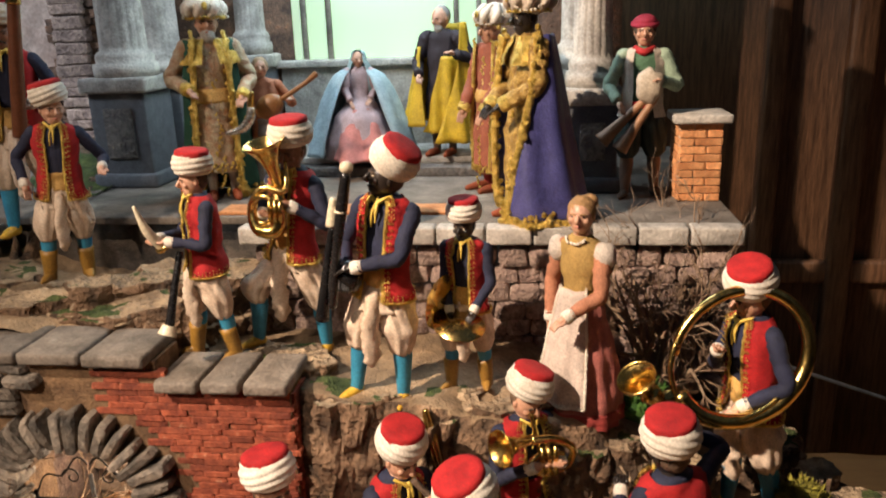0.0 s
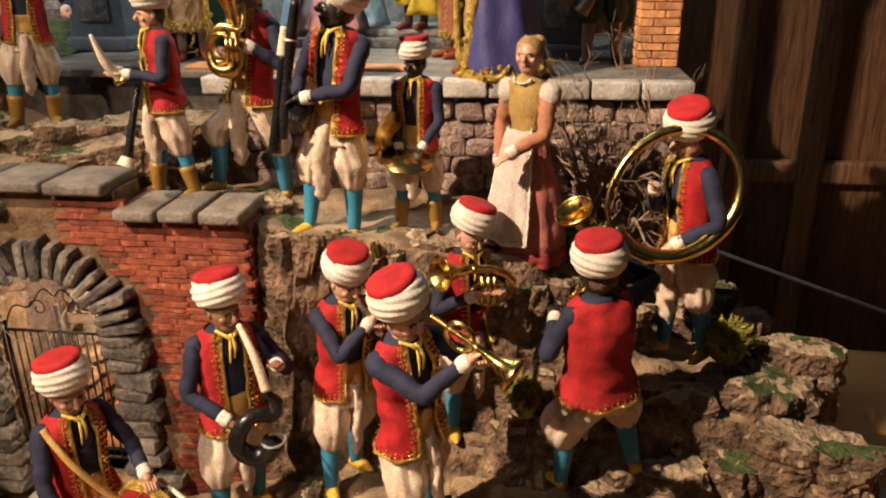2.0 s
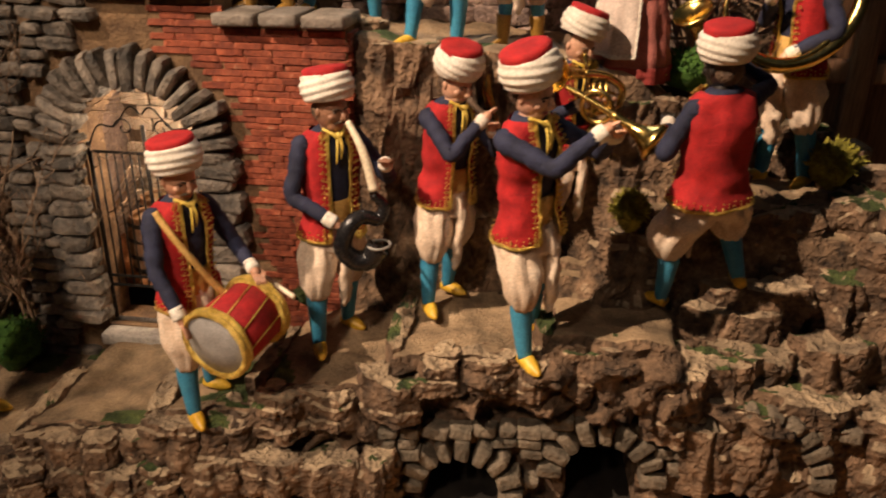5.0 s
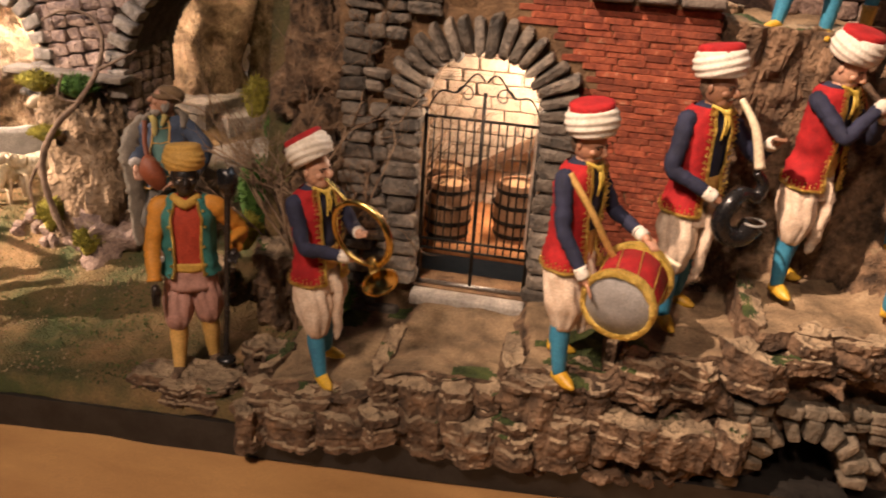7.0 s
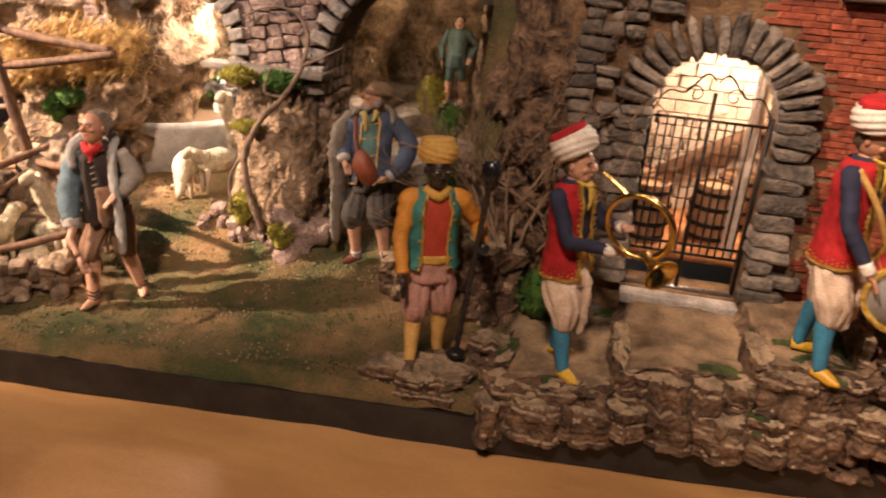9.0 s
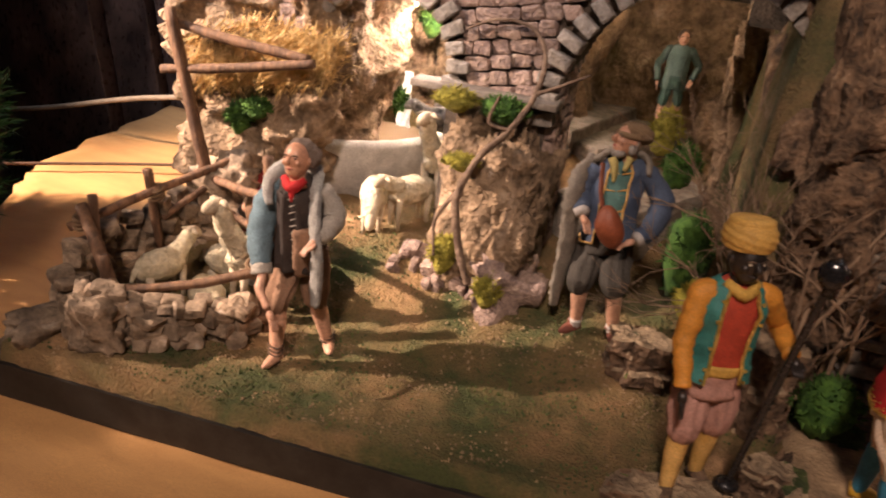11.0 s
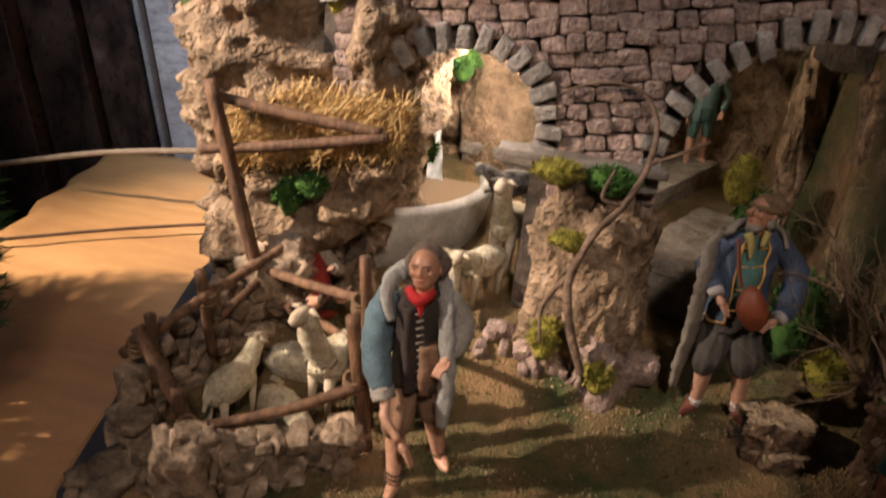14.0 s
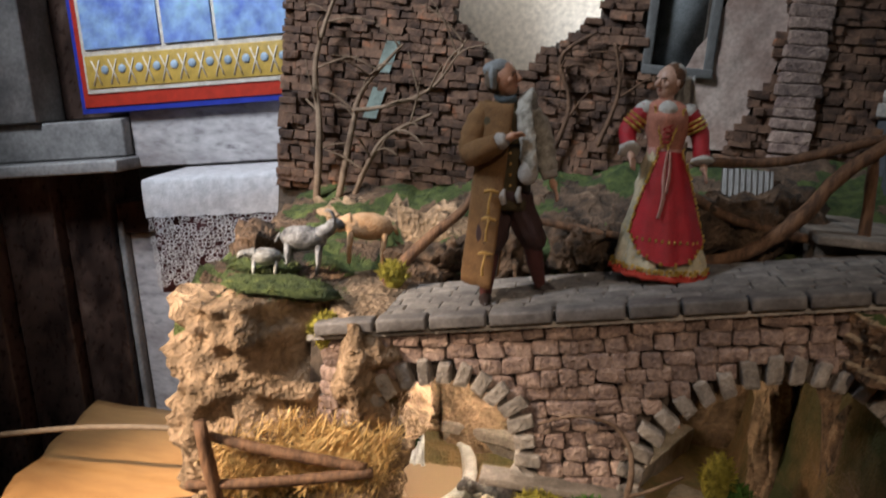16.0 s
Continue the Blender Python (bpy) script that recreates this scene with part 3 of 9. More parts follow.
while z < 0.612:
    h = 0.0096
    x = -0.47 + (0.02 if row % 2 else 0)
    while x < -0.19:
        w = random.uniform(0.038, 0.06)
        cx, top = x + w / 2, wall_top(x + w / 2)
        d = math.hypot(cx - GX, max(0, z - GSPRING))
        if z < top - 0.008 and d > (0.165 if z > GSPRING - 0.05 else 0.185):
            piece("brick", REDB, wall, min(cx, -0.205), 0.9640 + random.uniform(-0.0012, 0.0012), z, w * 0.985, 0.018, h * 0.93, (0, random.uniform(-0.8, 0.8), 0))
        x += w
    z += h
    row += 1
for row in range(25):
    for k in range(2):
        piece("brick", REDB, wall, -0.186, 0.978 + 0.03 * k, 0.345 + row * 0.0096, 0.016, 0.029, 0.0088)
z = 0.02
while z < 0.61:
    h = random.uniform(0.015, 0.026)
    x = -0.745 + random.uniform(0, 0.02)
    while x < -0.33:
        w = random.uniform(0.026, 0.072)
        cx = x + w / 2
        d = math.hypot(cx - GX, max(0, z - GSPRING))
        edge = -0.395 + 0.07 * noise.noise(Vector((z * 12, 0, 4)))
        ok = d > (0.165 if z > GSPRING else GR + 0.012 + w / 2)
        if ok and (cx < GX - 0.05 or (cx < edge and z < GSPRING + 0.06)) and z < wall_top(cx) - 0.01:
            piece("stone", GREY, wall, cx, 0.956 + random.uniform(-0.005, 0.004), z + h / 2, w * 0.93, 0.036, h * 0.92, (0, random.uniform(-5, 5), 0))
        x += w
    z += h
for k in range(22):
    a = math.pi * (-0.06 + 1.12 * k / 21)
    L = random.uniform(0.050, 0.070)
    r = GR + L / 2 - 0.004
    piece("voussoir", GREY, wall, GX - math.cos(a) * r, 0.950, GSPRING + math.sin(a) * r, L, 0.05, random.uniform(0.0155, 0.0185), (0, -math.degrees(math.pi - a) + random.uniform(-3, 3), 0))
z = GSILL + 0.01
while z < GSPRING - 0.01:
    h = random.uniform(0.022, 0.034)
    for s in (-1, 1):
        w = random.uniform(0.045, 0.075)
        piece("jamb_stone", GREY, wall, GX + s * (GR + w / 2 - 0.003), 0.952, z + h / 2, w, 0.045, h * 0.98)
    z += h
for a, b, zt in ((-0.745, -0.66, 0.640), (-0.66, -0.565, 0.642), (-0.565, -0.47, 0.642), (-0.47, -0.376, 0.640), (-0.37, -0.305, 0.604), (-0.303, -0.245, 0.605), (-0.243, -0.178, 0.604)):
    bm = bmesh.new()
    box(bm, (a + 0.002, 0.936, zt - 0.018), (b - 0.002, 1.042, zt), 0, 0.005)
    part("coping_slab", bm, SLABSTONE, wall)

cellar = thing("cellar", "brick-lined cellar room with an orange tiled floor", "cellar", kind="structure")
bm = bmesh.new()
box(bm, (-0.72, 1.30, 0.02), (-0.24, 1.33, 0.56))
part("back_wall", bm, PALESTONE, cellar, "whitewashed brick back wall")
bm = bmesh.new()
box(bm, (-0.74, 1.03, 0.02), (-0.72, 1.33, 0.56))
box(bm, (-0.26, 1.03, 0.02), (-0.24, 1.33, 0.56))
part("side_wall", bm, WARMSTONE, cellar, "rough stone side walls")
bm = bmesh.new()
box(bm, (-0.72, 1.03, 0.50), (-0.26, 1.30, 0.53))
part("vault", bm, CORK, cellar, "dark vault")
bm = bmesh.new()
box(bm, (-0.72, 1.045, 0.115), (-0.26, 1.30, 0.135))
part("tiled_floor", bm, ORANGEBRICK, cellar, "orange tile floor")
leaf = thing("cellar_door", "whitewashed plank door leaf standing open in the arch", "door", pose(GX + GR - 0.006, 1.045, 0.115, 0, 0, 104))
for k in range(2):
    bm = bmesh.new()
    box(bm, (0.002 + 0.022 * k, -0.004, 0.0), (0.023 + 0.022 * k, 0.004, 0.36 - 0.012 * k), 0, 0.001)
    part("plank", bm, tone("limewash", (0.70, 0.64, 0.56), 0.8, 0.3), leaf)
CELL = stone_meshes("cellar_brick", tone("whitewash", (0.62, 0.50, 0.38), 0.9, 0.4), 5, 0.1, 0.92)
for row in range(15):
    z = 0.145 + row * 0.025
    x = -0.72 + (0.03 if row % 2 else 0)
    while x < -0.27:
        piece("brick", CELL, cellar, x + 0.029, 1.298, z, 0.056, 0.02, 0.023)
        x += 0.06

# ---- bridge ----
SL = 0.196  # rise of the road to the right


def road_z(x):
    return 0.561 + (x + 1.70) * SL


bridge = thing("stone_bridge", "two-arched rubble stone bridge with a paved road", "bridge", kind="structure")
B1, B2 = (-1.512, 0.372, 0.125), (-1.02, 0.385, 0.185)


def bridge_open(x, z):
    for cx, cz, r in (B1, B2):
        if z < cz + 0.12 * (x - cx) and abs(x - cx) < r * 1.0:
            return True
        if math.hypot(x - cx, z - cz - 0.12 * (x - cx)) < r:
            return True
    return False


bm = bmesh.new()
nx, nz = 210, 130
grid = {}
cells = {}
for i in range(nx):
    for j in range(nz):
        x, z = -1.72 + 0.92 * (i + 0.5) / nx, 0.06 + 0.70 * (j + 0.5) / nz
        if z < road_z(x) - 0.018 and not bridge_open(x, z) and not (x > -1.215 and z < 0.33 and x < -0.84):
            cells[i, j] = 1


def gv(i, j, k):
    if (i, j, k) not in grid:
        x, z = -1.72 + 0.92 * i / nx, 0.06 + 0.70 * j / nz
        grid[i, j, k] = bm.verts.new((x, 1.098 + 0.16 * k, z))
    return grid[i, j, k]


for i, j in cells:
    for k in (0, 1):
        bm.faces.new([gv(a, b, k) for a, b in ((i, j), (i + 1, j), (i + 1, j + 1), (i, j + 1))])
    for di, dj, e in ((1, 0, ((1, 0), (1, 1))), (-1, 0, ((0, 0), (0, 1))), (0, 1, ((0, 1), (1, 1))), (0, -1, ((0, 0), (1, 0)))):
        if (i + di, j + dj) not in cells:
            (a, b), (c, d) = e
            bm.faces.new((gv(i + a, j + b, 0), gv(i + c, j + d, 0), gv(i + c, j + d, 1), gv(i + a, j + b, 1)))
part("core", bm, DARKMORTAR, bridge, "dark mortar core", False)
BST = stone_meshes("bridge_stone", WARMSTONE, 10, 0.28, 0.82)
VST = stone_meshes("bridge_voussoir", material("buff_stone", (0.20, 0.175, 0.15), (0.38, 0.335, 0.285), 40, 0.85, bump=0.9, c3=(0.48, 0.43, 0.37), fine=180, vary=0.22), 8, 0.2, 0.90)
lean = -math.degrees(math.atan(SL))
for row in range(18):
    x = -1.70
    while x < -0.83:
        w = random.uniform(0.026, 0.046)
        cx = x + w / 2
        z = road_z(cx) - 0.032 - row * 0.0245 + random.uniform(-0.002, 0.002)
        clear = all(math.hypot(cx - bx, max(0, z - bz - 0.12 * (cx - bx))) > br + 0.028 for bx, bz, br in (B1, B2))
        if clear and z > 0.10 and (cx < -1.60 or cx > -1.42 or z > 0.45):
            piece("stone", BST, bridge, cx, 1.094 + random.uniform(-0.003, 0.003), z, w * 0.985, 0.024, 0.0238, (0, lean * 0.8 + random.uniform(-5, 5), 0))
        x += w
for (bx, bz, br), n in ((B1, 17), (B2, 23)):
    for k in range(n):
        a = math.pi * (-0.04 + 1.1 * k / (n - 1))
        L = random.uniform(0.034, 0.042)
        r = br + L / 2 - 0.004
        cx = bx - math.cos(a) * r
        piece("voussoir", VST, bridge, cx, 1.091, bz + 0.12 * (cx - bx) + math.sin(a) * r, L, 0.032, 0.0215, (0, -math.degrees(math.pi - a), 0))
for row in range(16):
    for k in range(4):
        piece("pier_stone", BST, bridge, -1.209, 1.115 + 0.037 * k, 0.07 + row * 0.024, 0.022, 0.036, 0.023, (random.uniform(-4, 4), 0, 0))
KERBSTONE = material("kerb_stone", (0.10, 0.092, 0.088), (0.21, 0.195, 0.185), 18, 0.7, bump=0.35, c3=(0.27, 0.25, 0.235), fine=160, vary=0.12)
x = -1.71
while x < -0.80:
    w = random.uniform(0.07, 0.10)
    bm = bmesh.new()
    box(bm, (-w / 2 + 0.0015, -0.02, -0.010), (w / 2 - 0.0015, 0.014, 0.010), 0, 0.004)
    ob = part("kerb_stone", bm, KERBSTONE, bridge)
    ob.matrix_basis = pose(x + w / 2, 1.086, road_z(x + w / 2) - 0.004, 0, lean, 0)
    x += w
bm = bmesh.new()
for a, b in ((-1.72, -1.15), (-1.15, -0.80)):
    for lo, hi, y0, y1 in ((-0.028, -0.004, 1.10, 1.32), (-0.022, -0.014, 1.074, 1.10)):
        vs = [bm.verts.new((x, y, road_z(x) + dz)) for x in (a, b) for y in (y0, y1) for dz in (lo, hi)]
        for f in ((0, 1, 3, 2), (4, 6, 7, 5), (0, 4, 5, 1), (2, 3, 7, 6), (1, 5, 7, 3), (0, 2, 6, 4)):
            bm.faces.new([vs[q] for q in f])
part("roadbed", bm, PALESTONE, bridge, "pale string course and roadbed", False)
ROADSTONE = material("road_stone", (0.115, 0.105, 0.098), (0.25, 0.232, 0.212), 26, 0.75, bump=0.5, c3=(0.37, 0.34, 0.30), fine=160, vary=0.16)
PAV = stone_meshes("paver", ROADSTONE, 5, 0.08, 0.95)
for r in range(6):
    x = -1.70 + (0.02 if r % 2 else 0)
    while x < -0.82:
        w = random.uniform(0.040, 0.056)
        piece("paver", PAV, bridge, x + w / 2, 1.118 + r * 0.033, road_z(x + w / 2) - 0.004, w * 0.96, 0.032, 0.012, (random.uniform(-1.5, 1.5), lean, random.uniform(-2, 2)))
        x += w

# ---- cliff, grotto and upper ground ----
bm = bmesh.new()
rings = []
for i in range(71):
    f = i / 70
    z = -0.03 + 0.60 * f
    ring = []
    for k in range(150):
        a = 2 * math.pi * k / 150
        c, q = math.cos(a), math.sin(a)
        rx = (0.180 + 0.012 * smooth(f, 0.45, 0.75) - 0.01 * smooth(f, 0.2, 0.45) * smooth(c, -0.2, 0.9)) * (1 - 0.12 * smooth(f, 0.94, 1.0))
        ry = 0.165 * (1 - 0.12 * smooth(f, 0.94, 1.0))
        x, y = -1.768 + 0.01 * f + math.copysign(abs(c) ** 0.55, c) * rx, 1.215 + math.copysign(abs(q) ** 0.55, q) * ry
        p = Vector((x, y, z))
        d = 0.02 + 0.045 * fbm(p * 6.5, 4, 0.6) - 0.035 * abs(noise.noise(p * 9)) - 0.03 * abs(noise.noise(p * 21)) + 0.014 * fbm(p * 45, 3)
        hole = max(0.0, noise.noise(p * 8 + Vector((4, 2, 0))) - 0.25) * 0.16
        ring.append((x + c * (d - hole), y + q * (d - hole), z + 0.02 * noise.noise(p * 12)))
    rings.append(ring)
loft(bm, rings)
solid("cliff", bm, CLIFF, "tall tan tufa cliff with hollows beside the bridge", "cliff")
rock("grotto_rock", "yellow tufa rock behind the waterfall", (-1.46, 1.62, 0.30), (0.46, 0.26, 0.66), 14, CLIFF, 0, "rock", sub=5, rough=0.42)
rock("grotto_rock", "tan tufa rock at the back of the grotto", (-1.72, 1.62, 0.36), (0.42, 0.16, 0.62), 17, CLIFF, 0, "rock", sub=5, rough=0.40)
rock("grotto_rock", "yellow tufa rock lit from below", (-1.02, 1.86, 0.36), (0.62, 0.24, 0.80), 21, CLIFF, 6, "rock", sub=5, rough=0.42)
# darker copy of the cork, with the shade of the bank in its colour
SHADEDCORK = material("shaded_cork", (0.03, 0.02, 0.012), (0.16, 0.10, 0.06), 30, 0.95, bump=1.0, c3=(0.28, 0.19, 0.12), fine=150, dist=0.010)
rock("rock_column", "brown rock column under the bridge end", (-0.815, 1.17, 0.33), (0.16, 0.32, 0.78), 33, CORK, 6, "rock", sub=5, rough=0.42, strata=0.03, block=0.5)
rock("rock_column", "rough brown rock column beside the gate", (-0.785, 1.03, 0.24), (0.12, 0.13, 0.60), 35, CORK, 0, "rock", sub=5, rough=0.42, strata=0.02, block=0.5)
for k, (x, y, z) in enumerate(((-0.825, 1.04, 0.15), (-0.800, 1.06, 0.29), (-0.815, 1.05, 0.41), (-0.80, 1.06, 0.52), (-0.785, 0.985, 0.20), (-0.77, 0.98, 0.33), (-0.78, 0.99, 0.44))):
    rock("cork_rock", "rough brown block of the rock column", (x, y, z), (0.11, 0.12, 0.15), 500 + k * 5, CORK, k * 47, "rock", sub=4, rough=0.40, strata=0.006, block=0.42, group="column rocks")
rock("pier_rock", "rounded tan rock foot of the bridge pier", (-1.275, 1.065, 0.15), (0.20, 0.18, 0.42), 41, CLIFF, 0, "rock", sub=5, rough=0.30, block=0.7)
rock("pier_rock", "weathered grey rock at the pier's foot", (-1.22, 1.01, 0.06), (0.13, 0.10, 0.13), 44, WARMSTONE, 30, "rock", sub=4, rough=0.36)

bm = bmesh.new()
nx, ny = 130, 60
rows = []
for j in range(ny + 1):
    row = []
    for i in range(nx + 1):
        x = -1.96 + 1.24 * i / nx
        y0 = 1.32 if x > -1.68 else 1.12 + 0.2 * smooth(x, -1.80, -1.70)
        y = y0 + (1.80 - y0) * j / ny
        back = step_in(x, ((-1.96, 0.655), (-1.36, 0.775), (-0.9, 0.85)))
        front = (road_z(x) - 0.03) if x > -1.70 else 0.565
        f = (j / ny) ** 1.3
        p = Vector((x, y, 0))
        z = front + (back - front) * f + (0.016 * fbm(p * 14, 4) + 0.02 * max(0, noise.noise(p * 11))) * smooth(j, 0, 4)
        if j == 0:
            z -= 0.07
        row.append(bm.verts.new((x, y, z)))
    rows.append(row)
for a, b in zip(rows, rows[1:]):
    for i in range(nx):
        f = bm.faces.new((a[i], a[i + 1], b[i + 1], b[i]))
        f.material_index = 1 if fbm(f.calc_center_median() * 9, 3) > -0.05 else 0
solid("ground_upper", bm, [SHADEDCORK, MOSS], "mossy rough ground behind the bridge", "ground", kind="structure")
for k, (x, y, z, s) in enumerate(((-1.60, 1.36, 0.60, 0.09), (-1.52, 1.37, 0.63, 0.08), (-1.44, 1.39, 0.645, 0.10), (-1.33, 1.38, 0.67, 0.11), (-1.22, 1.40, 0.70, 0.10), (-1.08, 1.38, 0.73, 0.12), (-0.98, 1.42, 0.75, 0.12), (-1.90, 1.33, 0.60, 0.10))):
    rock("cork_rock", "broken cork rock on the mossy bank", (x, y, z), (s * 1.4, s * 0.9, s), 50 + k, SHADEDCORK, k * 37, "rock", sub=4, rough=0.44, strata=0.03, group="bank rocks")

basin = thing("fountain_basin", "curved white stone basin full of murky water", "basin")
bm = bmesh.new()
rings = []
for k in range(41):
    a = radians(-75 + 115 * k / 40)
    ring = []
    for r, z in ((0.244, 0.06), (0.250, 0.15), (0.256, 0.190), (0.250, 0.201), (0.236, 0.201), (0.230, 0.190), (0.228, 0.12), (0.228, 0.06)):
        w = 0.003 * noise.noise(Vector((a * 9, r * 90, z * 40)))
        ring.append((-1.72 + math.cos(a) * (r + w), 1.378 + math.sin(a) * (r + w), z + w))
    rings.append(ring)
loft(bm, rings)
part("rim", bm, tone("white_plaster", (0.62, 0.60, 0.56), 0.7, 0.5), basin, "white plastered rim")
water = bpy.data.materials.new("murky_water")
water.use_nodes = True
wb = water.node_tree.nodes["Principled BSDF"]
wb.inputs["Base Color"].default_value = (0.34, 0.24, 0.15, 1)
wb.inputs["Roughness"].default_value = 0.08
wn = water.node_tree.nodes.new("ShaderNodeTexNoise")
wn.inputs["Scale"].default_value = 40
wp = water.node_tree.nodes.new("ShaderNodeBump")
wp.inputs["Strength"].default_value = 0.2
water.node_tree.links.new(wn.outputs["Fac"], wp.inputs["Height"])
water.node_tree.links.new(wp.outputs[0], wb.inputs["Normal"])
bm = bmesh.new()
vs = [bm.verts.new((-1.72 + math.cos(2 * math.pi * k / 48) * 0.235, 1.378 + math.sin(2 * math.pi * k / 48) * 0.235, 0.178)) for k in range(48)]
bm.faces.new(vs)
part("water", bm, water, basin, "still brown water")
bm = bmesh.new()
rings = []
for k in range(15):
    f = k / 14
    c = Vector((-1.605 + 0.02 * f, 1.47 - 0.06 * f, 0.285 - 0.115 * f))
    rings.append([c + Vector(((q - 3) * (0.0034 + 0.0022 * f), 0.006 * math.sin(q * 2.1 + k) - 0.004 * (q - 3) ** 2 * 0.1, 0)) for q in range(7)])
loft(bm, rings, 0, False, False)
fall = tone("falling_water", (0.80, 0.82, 0.82), 0.15, 0.3)
part("waterfall", bm, fall, basin, "thin white water jet")

bm = bmesh.new()
box(bm, (-0.122, -0.022, -0.006), (0.122, 0.022, 0.006), 0, 0.002)
solid("stone_shelf", bm, SLABSTONE, "thin grey stone ledge on the bridge pier", "ledge", pose(-1.315, 1.072, 0.363))
# broad slabs of the path that climbs under the far arch: the two ends of the front edge, height, depth
FLAG = material("flag_stone", (0.17, 0.145, 0.12), (0.36, 0.315, 0.26), 26, 0.85, bump=0.6, c3=(0.44, 0.39, 0.32), fine=160, vary=0.10)
for k, (ax, ay, bx, by, z, deep) in enumerate(((-1.075, 1.165, -0.925, 1.45, 0.172, 0.15), (-1.165, 1.42, -1.005, 1.715, 0.212, 0.20), (-1.225, 1.42, -1.125, 1.80, 0.237, 0.34))):
    a, b = Vector((ax, ay, 0)), Vector((bx, by, 0))
    back = Vector((ay - by, bx - ax, 0)).normalized() * deep
    rim = []
    for p, q in ((a, b), (b, b + back), (b + back, a + back), (a + back, a)):
        for f in np.linspace(0, 1, 14)[:-1]:
            v = p.lerp(q, f)
            rim.append(v + Vector((0.006 * noise.noise(v * 45), 0.006 * noise.noise(v * 45 + Vector((7, 0, 0))), 0)))
    mid = sum(rim, Vector()) / len(rim)
    bm = bmesh.new()
    loft(bm, [[mid + (p - mid) * g + Vector((0, 0, z + dz + 0.003 * noise.noise(p * 30))) for p in rim] for g, dz in ((0.95, -0.10), (0.98, -0.028), (1.0, -0.024), (1.0, -0.004), (0.985, 0.0), (0.6, 0.001), (0.2, 0.0))])
    solid("flagstone", bm, FLAG, "broad grey flagstone step of the path under the arch", "step", None, "path steps", smooth=False)

# ---- ruin ----
RX0, RX1, RY = -2.035, -0.735, 1.775


def ruin_top(x):
    t = step_in(x, ((-2.04, 1.22), (-1.70, 1.20), (-1.64, 1.08), (-1.55, 1.0), (-1.53, 0.972), (-1.475, 0.975), (-1.44, 1.024), (-1.33, 1.10), (-1.28, 1.22), (-0.73, 1.26)))
    return t + 0.012 * noise.noise(Vector((x * 40, 0, 2)))


ruin = thing("ruined_wall", "ruined brick wall with a window and pink plaster", "wall", kind="structure")
bm = bmesh.new()
n = 130
for k in range(n):
    a, b = RX0 + (RX1 - RX0) * k / n, RX0 + (RX1 - RX0) * (k + 1) / n
    mid = (a + b) / 2
    top = ruin_top(mid)
    if -1.205 < mid < -1.10:
        box(bm, (a, RY, 0.50), (b, RY + 0.07, 0.998))
    else:
        box(bm, (a, RY, 0.50), (b, RY + 0.07, top - 0.012))
part("core", bm, DARKMORTAR, ruin, "dark mortar core", False)
RUB = stone_meshes("ruin_brick", RUINBRICK, 7, 0.2, 0.88)
bricks = []
z = 0.66
while z < 1.20:
    h = random.uniform(0.014, 0.021)
    x = RX0
    while x < RX1:
        w = random.uniform(0.022, 0.05)
        cx = x + w / 2
        plaster = -1.17 < cx < -0.95 and z > 0.83 and abs(cx - (-1.07 + (z - 0.95) * 0.45)) < 0.085
        low = step_in(cx, ((-2.03, 0.62), (-1.36, 0.75), (-0.9, 0.82)))
        if z < ruin_top(cx) - 0.004 and z > low and not (-1.225 < cx < -1.08 and z > 0.985) and not plaster:
            bricks.append((cx, z, w, h))
        x += w
    z += h
random.shuffle(bricks)
for cx, z, w, h in bricks[:300]:
    piece("brick", RUB, ruin, cx, RY - 0.002 + random.uniform(-0.006, 0.006), z, w * 0.98, 0.034, h * 0.98, (0, random.uniform(-5, 5), 0))
bm = bmesh.new()
for cx, z, w, h in bricks[300:]:
    y = RY - 0.002 + random.uniform(-0.006, 0.006)
    r = bmesh.ops.create_cube(bm, size=1)
    for v in r["verts"]:
        v.co = Vector((cx + v.co.x * w * 0.95, y + v.co.y * 0.034, z + v.co.z * h * 0.95)) + Vector([random.uniform(-0.002, 0.002) for _ in range(3)])
tagged(part("further_bricks", bm, RUINBRICK, ruin, "worn brown bricks", False), kind="stuff")
bm = bmesh.new()
rings = []
for k in range(30):
    z = 0.835 + 0.40 * k / 29
    c = -1.07 + (z - 0.95) * 0.45
    rings.append([(c - 0.09 + 0.18 * q / 14 + 0.012 * noise.noise(Vector((z * 20, q, 0))), RY - 0.012 - 0.004 * noise.noise(Vector((z * 18, q * 0.4, 3))), z) for q in range(15)])
loft(bm, rings, 0, False, False)
part("plaster_patch", bm, PLASTER, ruin, "flaking pink plaster")
window = thing("window_ruin", "grey wooden window frame in the ruined wall", "window", kind="structure")
bm = bmesh.new()
box(bm, (-1.228, RY - 0.02, 0.985), (-1.208, RY + 0.05, 1.24), 0, 0.003)
box(bm, (-1.100, RY - 0.02, 0.985), (-1.080, RY + 0.05, 1.24), 0, 0.003)
box(bm, (-1.228, RY - 0.025, 0.982), (-1.080, RY + 0.05, 1.002), 0, 0.003)
part("window_frame", bm, tone("grey_wood", (0.17, 0.17, 0.16), 0.7, 0.3), window, "weathered grey frame")
bm = bmesh.new()
box(bm, (-1.208, RY + 0.010, 1.002), (-1.100, RY + 0.018, 1.24))
part("pane", bm, tone("dusty_glass", (0.26, 0.28, 0.28), 0.3, 0.1), window, "dusty grey pane")
QU = stone_meshes("quoin", WARMSTONE, 4, 0.1, 0.9)
z = 0.80
